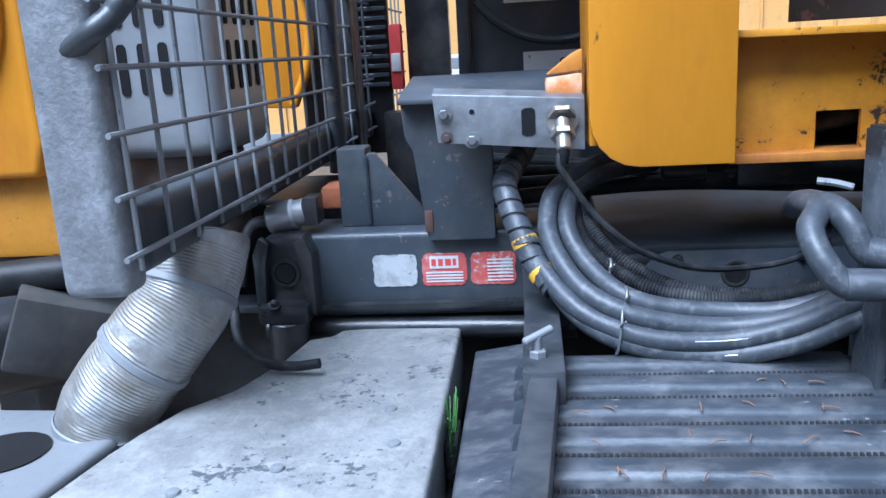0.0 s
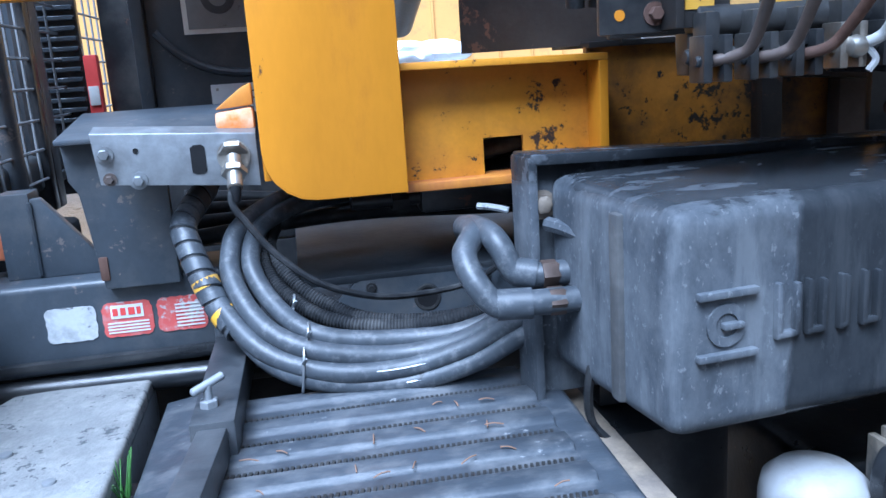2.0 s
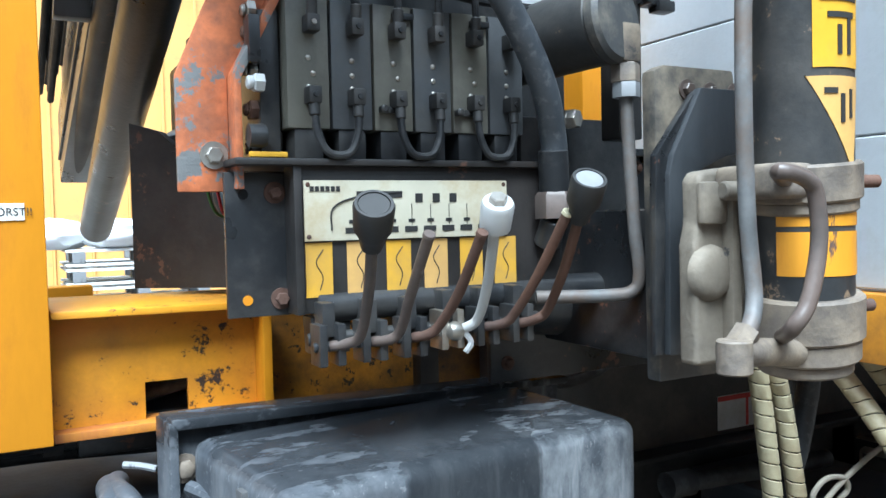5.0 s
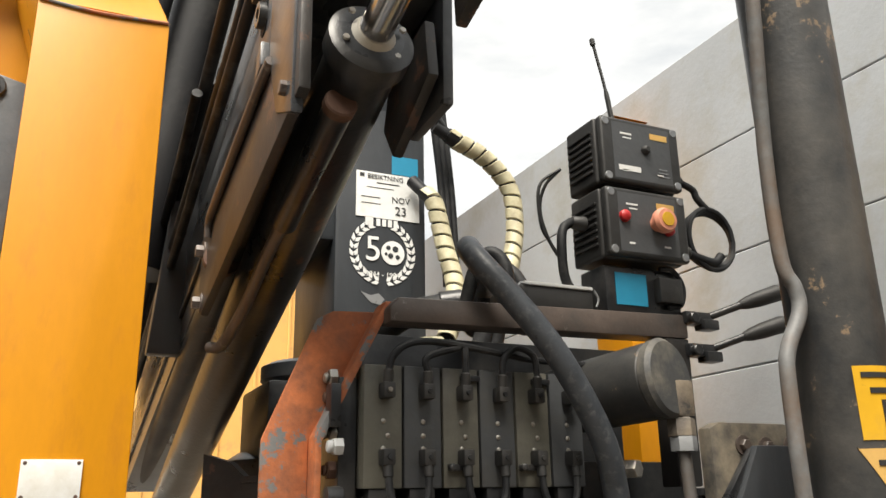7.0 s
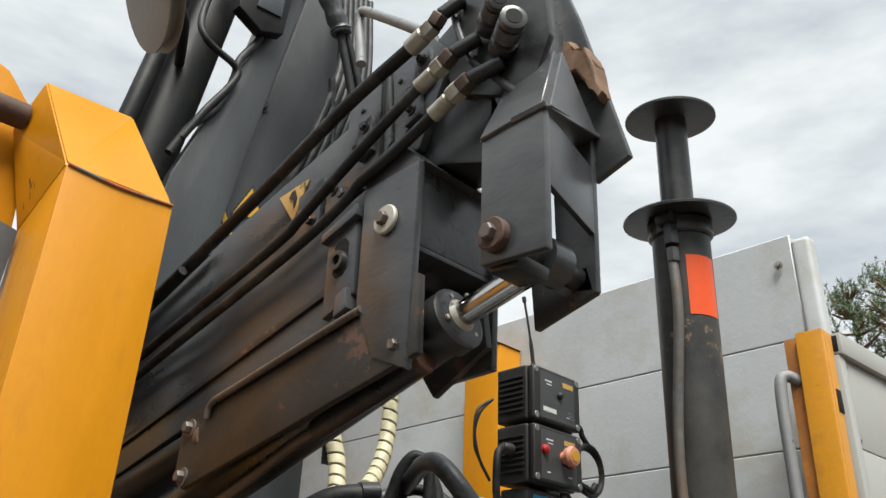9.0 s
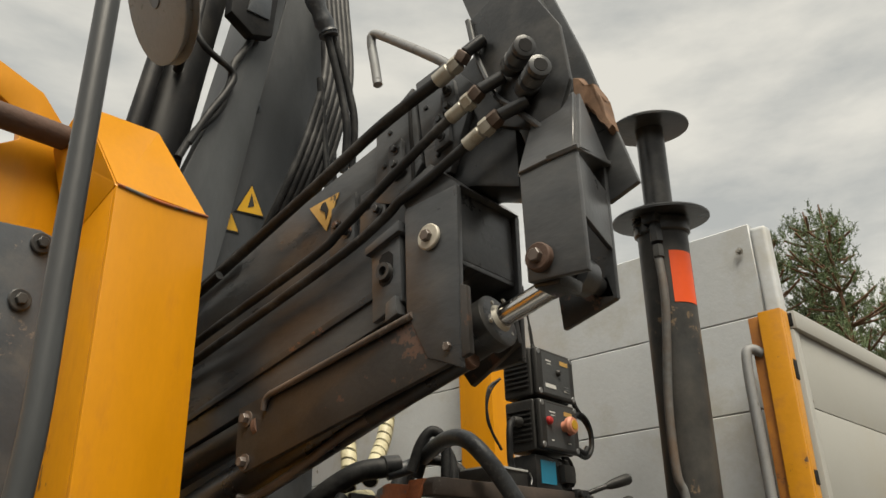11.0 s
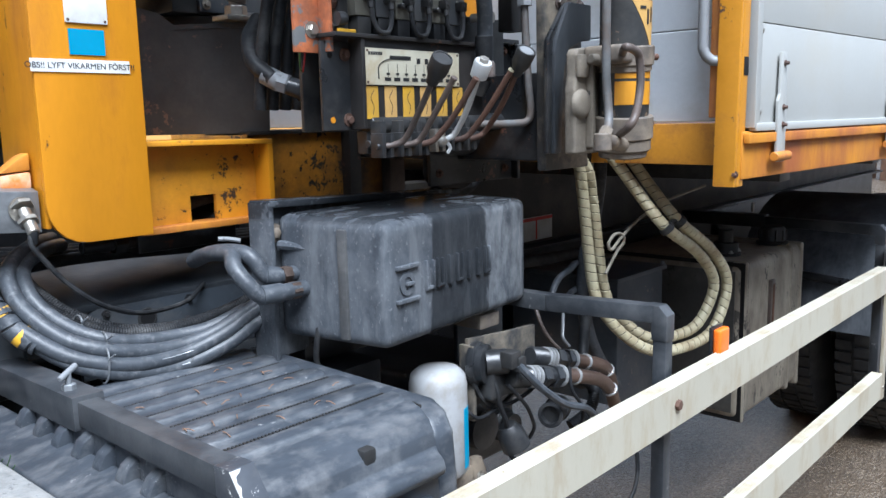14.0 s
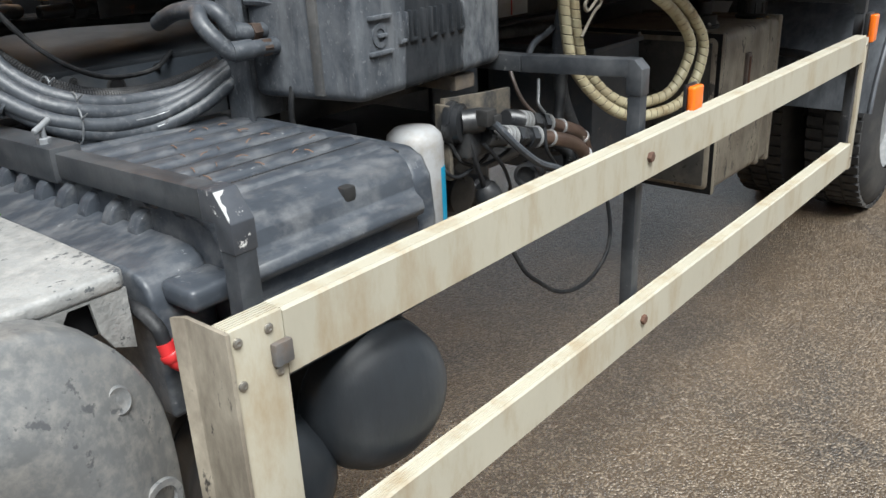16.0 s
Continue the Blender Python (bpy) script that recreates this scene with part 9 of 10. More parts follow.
def build_column():
    c = thing("crane_column", (1.05, 1.4, 1.6), "dark grey crane column with anniversary emblem and labels", "crane column")
    part("lower_column", bm_box(0.92, 1.155, 1.24, 1.60, 1.70, 2.66, 0.012), SLATE_BLACK, c)
    part("upper_column", bm_prism([(0.715, 2.3), (1.155, 2.3), (1.155, 4.0), (1.02, 4.0), (0.932, 3.515), (0.795, 2.76)], "y", 1.25, 1.62, 0.012), SLATE_BLACK, c)
    part("side_flange", bm_prism([(0.52, 2.0), (0.69, 2.0), (0.70, 2.35), (0.782, 2.76), (0.985, 4.0), (0.92, 4.0), (0.835, 3.50), (0.793, 3.364), (0.667, 2.982), (0.617, 2.829), (0.545, 2.3)], "y", 1.20, 1.24, 0.006), SLATE_PALE, c, "pale slate grey slanted plate")
    # black strip laid in the gap to give it the shade of a groove
    part("side_groove", bm_prism([(0.727, 2.866), (0.748, 2.866), (0.818, 3.139), (0.904, 3.487), (0.985, 3.82), (0.966, 3.82), (0.882, 3.487), (0.796, 3.139)], "y", 1.2335, 1.2395, 0.001), CYL_BLACK, c, "black strip painted as shade in the gap beside the slanted plate")
    part("side_bolt", bm_bolt((0.872, 1.249, 3.20), (0, -1, 0), 0.012), SLATE, c)
    y = 1.2388
    s = part("inspection_label", bm_panel((1.053, y, 2.425), (1, 0, 0), (0, 0, 1), 0.165, 0.118, 0.0012), LABEL_WHITE, c, "white inspection label")
    part("writing", bm_text("NOV", 0.022, (1.086, y - 0.0022, 2.417), (1, 0, 0), (0, 0, 1), 0.0004), INK, s)
    part("writing", bm_text("BESIKTNING", 0.017, (1.046, y - 0.0022, 2.472), (1, 0, 0), (0, 0, 1), 0.0004), INK, s)
    part("writing", bm_text("23", 0.032, (1.086, y - 0.0022, 2.388), (1, 0, 0), (0, 0, 1), 0.0004), INK, s)
    part("bars", joined(*[bm_panel((1.053 + o, y - 0.0014, z - 0.030), (1, 0, 0), (0, 0, 1), w, h, 0.0004) for o, z, w, h in ((-0.068, 2.504, 0.012, 0.01), (0.0, 2.487, 0.06, 0.003), (-0.02, 2.474, 0.07, 0.002), (-0.045, 2.448, 0.05, 0.002), (-0.045, 2.432, 0.05, 0.002))]), INK, s)
    part("blue_label", bm_panel((1.098, y, 2.511), (1, 0, 0), (0, 0, 1), 0.07, 0.05, 0.0012), LABEL_BLUE, c)
    e = part("emblem", bm_text("5", 0.088, (1.015, y - 0.0012, 2.284), (1, 0, 0), (0, 0, 1), 0.0005), INK_WHITE, c, "white laurel emblem with the number 50")
    part("globe", bm_turned([(0, 0.030), (0.0012, 0.030)], (1.066, y, 2.281), (0, -1, 0), 30), INK_WHITE, e)
    part("globe_lands", joined(*[bm_turned([(0, rr), (0.0008, rr)], (1.066 + ox, y - 0.0012, 2.281 + oz), (0, -1, 0), 8) for ox, oz, rr in ((-0.012, 0.012, 0.006), (0.006, 0.010, 0.008), (0.012, -0.010, 0.006), (-0.006, -0.008, 0.007), (-0.018, -0.004, 0.004))]), SLATE_BLACK, e)
    part("year_writing", bm_text("1944 - 1994", 0.018, (1.040, y - 0.0012, 2.224), (1, 0, 0), (0, 0, 1), 0.0004), INK_WHITE, e)
    leaves = []
    for sgn in (-1, 1):
        for k in range(11):
            a = radians(-78 + k * 14)
            for dr, tilt in ((0.0, 0.55), (0.010, -0.35)):
                rr = 0.069 + dr
                cx, cz = 1.040 + sgn * rr * math.cos(a), 2.281 + rr * math.sin(a)
                ang = a + math.pi / 2 + tilt
                dx, dz = math.cos(ang) * 0.014 * sgn, math.sin(ang) * 0.014
                px, pz = -dz * 0.38, dx * 0.38
                leaves.append(bm_prism([(cx - dx * 0.5, cz - dz * 0.5), (cx + px, cz + pz), (cx + dx, cz + dz), (cx - px, cz - pz)], "y", y - 0.0012, y, 0))
    part("laurel", joined(*leaves), INK_WHITE, e)
    part("name_bar", joined(bm_panel((1.005, y, 2.356), (1, 0, 0), (0, 0, 1), 0.02, 0.022, 0.0012), *[bm_panel((1.028 + k * 0.015, y, 2.355), (1, 0, 0), (0, 0, 1), 0.010, 0.018, 0.0012) for k in range(4)]), INK_WHITE, e)
    part("torn_patch", bm_prism([(0.985, 2.18), (1.01, 2.172), (1.03, 2.178), (1.045, 2.165), (1.035, 2.150), (1.01, 2.155)], "y", y, y + 0.001, 0), GALV_DULL, c, "torn sticker remains")
    for (x, z) in ((0.795, 2.793), (0.878, 2.873)):
        t = part("warning_triangle", bm_poly([(-0.055, -0.05), (0.055, -0.05), (0.0, 0.055)], (x, 1.248, z), (1, 0, 0.15), (0, 0, 1)), INK, c, "yellow warning triangle")
        part("field", bm_poly([(-0.047, -0.0455), (0.047, -0.0455), (0.0, 0.045)], (x, 1.2465, z), (1, 0, 0.15), (0, 0, 1)), LABEL_YELLOW, t)
        part("pictogram", bm_poly([(-0.01, -0.03), (0.012, -0.02), (0.0, 0.02)], (x, 1.245, z), (1, 0, 0.15), (0, 0, 1)), INK, t)
    part("base_ring", bm_turned([(0, 0.25), (0.03, 0.27), (0.08, 0.27), (0.10, 0.24)], (1.0, 1.42, 1.72), (0, 0, 1), 48), BLACK, c)
    # lift cylinder and lamp beside the column
    l = thing("lift_cylinder", (0.5, 1.5, 2.2), "black lift cylinder beside the crane column", "cylinder")
    part("barrel", bm_cyl((0.495, 1.33, 2.2), (0.756, 1.33, 4.0), 0.074, seg=36), CYL_BLACK, l)
    part("hose", bm_tube([(0.60, 1.20, 2.88), (0.637, 1.19, 2.974), (0.702, 1.19, 3.074), (0.733, 1.19, 3.19), (0.740, 1.19, 3.26), (0.785, 1.19, 3.36), (0.790, 1.19, 3.42), (0.776, 1.19, 3.6)], 0.0115, 10, 8), HOSE, l)
    part("hose", bm_tube([(0.62, 1.19, 2.93), (0.665, 1.18, 3.04), (0.715, 1.18, 3.14), (0.738, 1.18, 3.205), (0.715, 1.18, 3.23), (0.66, 1.18, 3.245), (0.622, 1.18, 3.265), (0.606, 1.19, 3.32), (0.62, 1.2, 3.45)], 0.0105, 10, 8), HOSE, l)
    part("top_bracket", bm_prism([(0.688, 3.407), (0.690, 3.55), (0.90, 3.70), (0.860, 3.595), (0.844, 3.401), (0.771, 3.366)], "y", 1.15, 1.19, 0.006), CYL_BLACK, l, "black bracket at the cylinder head")
    part("bracket_plate", bm_prism([(0.74, 3.44), (0.76, 3.56), (0.83, 3.585), (0.825, 3.45)], "y", 1.143, 1.1495, 0.003), SLATE, l)
    part("side_pipe", bm_cyl((0.395, 1.28, 2.2), (0.655, 1.28, 4.0), 0.026, seg=20), CYL_BLACK, l)
    w = thing("sheave", (0.47, 1.0, 3.0), "grey round sheave disc with a dark hub", "sheave")
    part("disc", bm_turned([(0, 0.16), (0.004, 0.172), (0.006, 0.172), (0.012, 0.15), (0.030, 0.15), (0.036, 0.172), (0.040, 0.172), (0.042, 0.165), (0.040, 0.03)], (0.405, 0.99, 3.185), (-0.74, 0.2, -0.35), 48), GALV_DULL, w)
    part("hub", bm_turned([(0, 0.032), (0.002, 0.030)], V(0.405, 0.99, 3.185) + V(-0.74, 0.2, -0.35).normalized() * 0.041, (-0.74, 0.2, -0.35), 24), BLACK, w)
    part("arm", bm_tube([(0.45, 1.0, 3.16), (0.50, 1.05, 3.17), (0.55, 1.15, 3.19), (0.60, 1.26, 3.2)], 0.014, 10, 6), CYL_BLACK, w)
    # cream spiral hoses and dark hoses rising to the column
    for k, pts in enumerate(([(1.128, 1.19, 2.43), (1.146, 1.17, 2.40), (1.160, 1.165, 2.335), (1.168, 1.15, 2.265), (1.178, 1.13, 2.19), (1.160, 1.10, 2.11), (1.12, 1.06, 2.04)],
                             [(1.165, 1.13, 2.565), (1.192, 1.13, 2.552), (1.267, 1.13, 2.52), (1.331, 1.13, 2.455), (1.346, 1.13, 2.37), (1.330, 1.12, 2.275), (1.295, 1.10, 2.20), (1.235, 1.07, 2.13), (1.17, 1.03, 2.06)],
                             [(0.905, 0.90, 1.90), (0.925, 0.89, 1.945), (0.97, 0.88, 1.975), (1.03, 0.89, 1.985)])):
        h = thing("spiral_hose", pts[0], "cream spiral-wrapped hose bundle beside the column", "hose", "column hoses")
        part("wrap", bm_spiral(pts, 0.0225 if k < 2 else 0.026, 0.034, 0.003, 20), CREAM, h)
        part("hose", bm_tube(pts, 0.0190 if k < 2 else 0.0225, 14, 8), HOSE, h, "black hose inside the wrap")
        part("hose_end", bm_tube([Vector(pts[0]) + (Vector(pts[0]) - Vector(pts[1])) * 1.2, Vector(pts[0])], 0.016, 12, 3), HOSE, h, "black hose leaving the wrap")
    for k in range(3):
        solo("column_hose", bm_tube([(1.19 + k * 0.014, 1.20, 2.20), (1.185 + k * 0.014, 1.20, 2.35), (1.175 + k * 0.014, 1.20, 2.5), (1.12 + k * 0.016, 1.18, 2.9), (1.05 + k * 0.02, 1.15, 3.5)], 0.009, 10, 6), HOSE, "black hose rising along the crane column", "hose", "rising hoses")
    sw = thing("sleeved_hoses", (0.95, 1.0, 3.2), "two black hoses leaving a grey fabric sleeve at the column top", "hose")
    part("sleeve", bm_tube([(0.838, 1.0, 3.56), (0.870, 1.0, 3.50), (0.934, 1.0, 3.405), (0.946, 1.0, 3.38)], 0.030, 14, 6, radius=lambda i, s: 0.029 + 0.003 * math.sin(i * 1.9)), HOSE_GREY, sw, "wrinkled grey fabric sleeve")
    part("hose", bm_tube([(0.930, 1.0, 3.41), (0.955, 1.0, 3.34), (1.004, 1.0, 3.198), (1.03, 1.0, 3.08), (1.05, 1.03, 2.95)], 0.0125, 12, 6), HOSE, sw)
    part("hose", bm_tube([(0.945, 1.0, 3.41), (0.975, 1.0, 3.36), (1.028, 1.0, 3.237), (1.06, 1.0, 3.12), (1.08, 1.03, 2.98)], 0.0125, 12, 6), HOSE, sw)
    solo("column_hose", bm_tube([(1.165, 1.13, 2.565), (1.13, 1.12, 2.61), (1.10, 1.11, 2.68), (1.06, 1.10, 2.85), (1.0, 1.1, 3.3)], 0.011, 10, 6), HOSE, "black hose rising along the crane column", "hose", "rising hoses")
    for k in range(6):
        x = 0.98 + k * 0.022
        solo("arching_hose", bm_tube([(x - 0.08, 1.32, 2.62), (x - 0.05, 1.14, 2.92), (x, 1.10, 3.15), (x + 0.06, 1.12, 3.4), (x + 0.1, 1.2, 3.8)], 0.011, 10, 8), HOSE, "black hose arching in front of the column top", "hose", "arching hoses")
    for k in range(2):
        solo("cable_bundle", bm_tube([(1.06 + 0.03 * k, 0.82, 1.90), (1.10 + 0.03 * k, 0.88, 1.96), (1.13 + 0.02 * k, 0.88, 2.04), (1.16, 0.86, 2.08)], 0.02, 12, 6), HOSE, "thick black hose at the foot of the spiral wraps", "hose", "foot hoses")


SLATE_BLACK = surface("dark_slate_paint", (0.024, 0.028, 0.033), 0.42, var=0.2, dirt=(0.066, 0.070, 0.075), amount=0.35, dirt_scale=3, stretch=(1, 1, 0.35), chips=(0.15, 0.08, 0.05), chip_amount=0.1)
BOOM_BLACK = surface("boom_black_paint", (0.047, 0.051, 0.057), 0.30, var=0.3, dirt=(0.082, 0.083, 0.085), amount=0.38, dirt_scale=7, stretch=(1, 0.4, 1), chips=(0.11, 0.078, 0.06), chip_amount=0.15)




def along(x, y, off):
    """A place on the boom: off metres above its lower line, which falls away across the lorry."""
    return V(x, y, 2.155 - 0.235 * (y - 0.2) + off)


def slanted(y0, y1, o0, o1, xa, xb, mat, parent, name, bev=0.004, label="", o0b=None, o1b=None):
    """A box that follows the boom's slope between two depths."""
    za0, za1 = along(0, y0, o0).z, along(0, y0, o1).z
    zb0, zb1 = along(0, y1, o0 if o0b is None else o0b).z, along(0, y1, o1 if o1b is None else o1b).z
    return part(name, bm_prism([(y0, za0), (y1, zb0), (y1, zb1), (y0, za1)], "x", xa, xb, bev), mat, parent, label)


def bm_slab(pts, t):
    """A flat plate with the given corners, t thick to either half."""
    ps = [Vector(p) for p in pts]
    n = (ps[1] - ps[0]).cross(ps[2] - ps[0]).normalized() * (t / 2)
    bm = bmesh.new()
    lo, hi = [bm.verts.new(p - n) for p in ps], [bm.verts.new(p + n) for p in ps]
    k = len(ps)
    bm.faces.new(lo[::-1])
    bm.faces.new(hi)
    for i in range(k):
        bm.faces.new((lo[i], lo[(i + 1) % k], hi[(i + 1) % k], hi[i]))
    bmesh.ops.recalc_face_normals(bm, faces=bm.faces[:])
    bmesh.ops.bevel(bm, geom=bm.edges[:], offset=0.0015, segments=1, affect="EDGES")
    return bm


def build_boom():
    b = thing("crane_boom", (0.65, 1.2, 1.9), "folded black crane boom lying across the lorry", "crane boom")
    slanted(0.30, 2.35, 0.10, 0.31, 0.585, 0.722, BOOM_BLACK, b, "main_box")
    slanted(0.42, 2.35, 0.315, 0.50, 0.60, 0.72, BOOM_BLACK, b, "upper_box", o0b=0.31, o1b=0.48)
    slanted(0.28, 2.3, 0.155, 0.17, 0.578, 0.586, BLACK, b, "edge_strip", 0.001)
    # near head: side cheek plates and cross plate
    part("cheek", bm_prism([(0.20, 2.02 + 0.06), (0.27, 2.11), (0.315, 2.20), (0.318, 2.395), (0.195, 2.402)], "x", 0.553, 0.566, 0.003), BOOM_BLACK, b)
    part("cheek", bm_prism([(0.20, 2.123), (0.30, 2.12), (0.318, 2.395), (0.195, 2.402)], "x", 0.722, 0.735, 0.003), BOOM_BLACK, b)
    part("cross_plate", bm_prism([(0.205, 2.27), (0.218, 2.27), (0.218, 2.398), (0.205, 2.398)], "x", 0.567, 0.721, 0.002), BOOM_BLACK, b)
    part("cross_shelf", bm_prism([(0.206, 2.262), (0.32, 2.25), (0.32, 2.262), (0.206, 2.275)], "x", 0.567, 0.721, 0.002), BOOM_BLACK, b)
    part("head_cap", bm_prism([(0.19, 2.400), (0.32, 2.396), (0.34, 2.44), (0.26, 2.47), (0.215, 2.425)], "x", 0.56, 0.73, 0.003), BOOM_BLACK, b)
    part("pin", joined(bm_cyl((0.553, 0.257, 2.32), (0.545, 0.257, 2.32), 0.024)), LABEL_WHITE_DULL, b, "pale round pin washer")
    part("pin_head", joined(bm_hex((0.545, 0.257, 2.32), (-1, 0, 0), 0.011, 0.010)), RAIL_BROWN, b)
    bp = part("bush_plate", bm_prism([(0.328, 2.225), (0.40, 2.20), (0.405, 2.345), (0.335, 2.372)], "x", 0.556, 0.572, 0.004), BOOM_BLACK, b)
    part("bush_plate_edge", bm_prism([(0.326, 2.355), (0.41, 2.33), (0.41, 2.345), (0.326, 2.375)], "x", 0.546, 0.575, 0.002), BOOM_BLACK, b)
    part("slot", bm_prism([(0.349, 2.275), (0.358, 2.264), (0.374, 2.262), (0.382, 2.27), (0.382, 2.316), (0.374, 2.325), (0.358, 2.327), (0.349, 2.318)], "x", 0.5545, 0.5565, 0), DARK, bp)
    part("bush", bm_turned([(0, 0.0175), (0.010, 0.0165), (0.010, 0.009), (0, 0.008)], (0.556, 0.366, 2.288), (-1, 0, 0), 22, False), BLACK, bp)
    part("lower_block", bm_prism([(0.33, 2.20), (0.36, 2.19), (0.358, 2.225), (0.335, 2.235)], "x", 0.546, 0.57, 0.003), BOOM_BLACK, bp)
    # lower cylinder carrier with its two side plates
    k = thing("link_carrier", (0.64, 0.5, 2.0), "brownish black cylinder carrier with long side plates", "carrier")
    part("far_tongue", bm_prism([(0.19, 2.15), (0.298, 2.094), (0.33, 2.14), (0.31, 2.20), (0.2, 2.222)], "x", 0.700, 0.713, 0.003), BLACK_BROWN, k)
    part("side_plate", bm_prism([(0.183, 2.100), (0.745, 1.985), (0.775, 2.005), (0.775, 2.113), (0.30, 2.19), (0.205, 2.222), (0.186, 2.215)], "x", 0.556, 0.569, 0.003), BLACK_BROWN, k)
    for y, z in ((0.744, 2.088), (0.744, 2.005)):
        part("bolt", bm_bolt((0.556, y, z), (-1, 0, 0), 0.010, 0.012), RAIL_BROWN, k)
    part("near_bolt", bm_bolt((0.556, 0.225, 2.118), (-1, 0, 0), 0.008), RAIL_BROWN, k)
    part("cylinder", bm_turned([(0, 0.040), (0.004, 0.047), (0.03, 0.047), (0.034, 0.041), (0.5, 0.046), (2.15, 0.046), (2.19, 0.032)], (0.632, 0.178, 2.172), (0.02, 1, -0.272), 36), BLACK, k)
    part("gland", bm_turned([(0, 0.030), (0.003, 0.040), (0.006, 0.040)], (0.632, 0.176, 2.173), (0.0, 1, -0.243), 36), BOOM_BLACK, k)
    part("grease", bm_turned([(0, 0.020), (0.008, 0.026), (0.010, 0.024)], (0.632, 0.170, 2.175), (0, 1, -0.24), 24), LABEL_WHITE_DULL, k, "smear of pale grease")
    for a in range(6):
        an = radians(a * 60 + 20)
        part("gland_bolt", bm_turned([(0, 0.004), (0.003, 0.0035)], (0.632 + 0.033 * math.cos(an), 0.174, 2.172 + 0.033 * math.sin(an)), (0, -1, 0.24), 8), STEEL, k)
    part("rod", bm_cyl((0.632, 0.20, 2.168), (0.632, 0.03, 2.209), 0.0185, seg=28), CHROME, k, "chromed piston rod")
    part("second_tube", bm_cyl((0.613, 0.228, 2.112), (0.613, 0.46, 2.052), 0.017, seg=24), BLACK, k)
    part("tube_end", bm_cyl((0.613, 0.222, 2.1135), (0.613, 0.236, 2.110), 0.0185), DARK_RUST, k)
    part("under_pipe", bm_tube([(0.613, 0.45, 2.055), (0.61, 0.52, 2.035), (0.605, 0.66, 1.98), (0.595, 0.76, 1.945), (0.58, 0.79, 1.945)], 0.009, 10, 8), RAIL_BROWN, k)
    part("third_tube", bm_cyl((0.60, 0.36, 2.165), (0.63, 2.28, 1.796), 0.028, seg=24), BLACK_BROWN, k)
    part("strap", bm_turned([(0, 0.028), (0.012, 0.028)], (0.5795, 0.715, 2.072), (0, 1, -0.235), 22), DARK_RUST, k)
    part("pressure_pipe", bm_tube([(0.552, 0.690, 2.095), (0.551, 0.684, 2.114), (0.550, 0.665, 2.124), (0.550, 0.638, 2.128), (0.550, 0.361, 2.178), (0.552, 0.30, 2.19)], 0.0062, 10, 8), RAIL_BROWN, k, "thin brown steel pipe")
    # tip link in front
    t = thing("boom_tip", (0.6, 0.0, 2.2), "black welded boom tip bracket with hanging plate", "bracket")
    part("cheek", bm_prism([(-0.056, 2.162), (0.046, 2.170), (0.047, 2.350), (-0.056, 2.357)], "x", 0.526, 0.538, 0.003), BOOM_BLACK, t)
    part("far_cheek", bm_prism([(-0.013, 2.173), (0.02, 2.18), (0.05, 2.25), (0.052, 2.35), (-0.017, 2.411)], "x", 0.684, 0.696, 0.003), BOOM_BLACK, t)
    part("hook_plate", bm_prism([(-0.011, 2.173), (0.09, 2.145), (0.096, 2.23), (0.078, 2.218), (0.066, 2.205), (-0.001, 2.216)], "x", 0.684, 0.697, 0.003), BLACK_BROWN, t)
    web = bm_prism([(-0.052, 2.255), (-0.043, 2.255), (-0.043, 2.36), (-0.052, 2.36)], "x", 0.538, 0.684, 0.002)
    for v in web.verts:
        v.co.y += 0.036 * (v.co.x - 0.538) / 0.146
    part("front_web", web, BOOM_BLACK, t)
    pa, pb, pc, pd, pe = V(0.526, -0.056, 2.357), V(0.526, 0.047, 2.350), V(0.69, -0.018, 2.417), V(0.60, 0.058, 2.494), V(0.60, -0.024, 2.507)
    part("side_gusset", bm_slab([pa, pb, pd, pe], 0.010), BOOM_BLACK, t)
    part("front_gusset", bm_slab([pa + V(0.004, -0.002, 0), pe + V(0.004, -0.002, 0), pc], 0.010), BOOM_BLACK, t)
    part("back_gusset", bm_slab([pb, pd, V(0.69, 0.052, 2.40)], 0.010), BOOM_BLACK, t)
    part("gusset_flange", bm_slab([pa + V(-0.004, -0.006, 0), pc + V(0.012, -0.006, 0.0), pc + V(0.012, 0.05, 0.0), pa + V(-0.004, 0.05, 0)], 0.009), BOOM_BLACK, t)
    part("upper_arm", bm_prism([(-0.070, 2.364), (-0.011, 2.344), (0.03, 2.42), (0.19, 3.12), (0.15, 3.12), (0.003, 2.656)], "x", 0.695, 0.707, 0.003), BOOM_BLACK, t)
    part("upper_arm_back", bm_prism([(0.0, 2.42), (0.07, 2.42), (0.30, 3.14), (0.17, 3.12), (0.05, 2.74)], "x", 0.60, 0.70, 0.004), BOOM_BLACK, t)
    part("valve_body", bm_prism([(0.415, 2.45), (0.415, 2.61), (0.24, 2.69), (0.165, 2.60), (0.10, 2.52), (0.10, 2.38), (0.20, 2.42)], "x", 0.604, 0.70, 0.006), BLACK, t, "oily black valve body on the boom head")
    part("clamp_plate", bm_prism([(0.425, 2.46), (0.425, 2.622), (0.325, 2.68), (0.303, 2.50), (0.36, 2.43)], "x", 0.586, 0.603, 0.004), BOOM_BLACK, t)
    part("clamp_plate", bm_prism([(0.295, 2.49), (0.317, 2.684), (0.24, 2.698), (0.168, 2.608), (0.235, 2.455), (0.28, 2.46)], "x", 0.586, 0.603, 0.004), BOOM_BLACK, t)
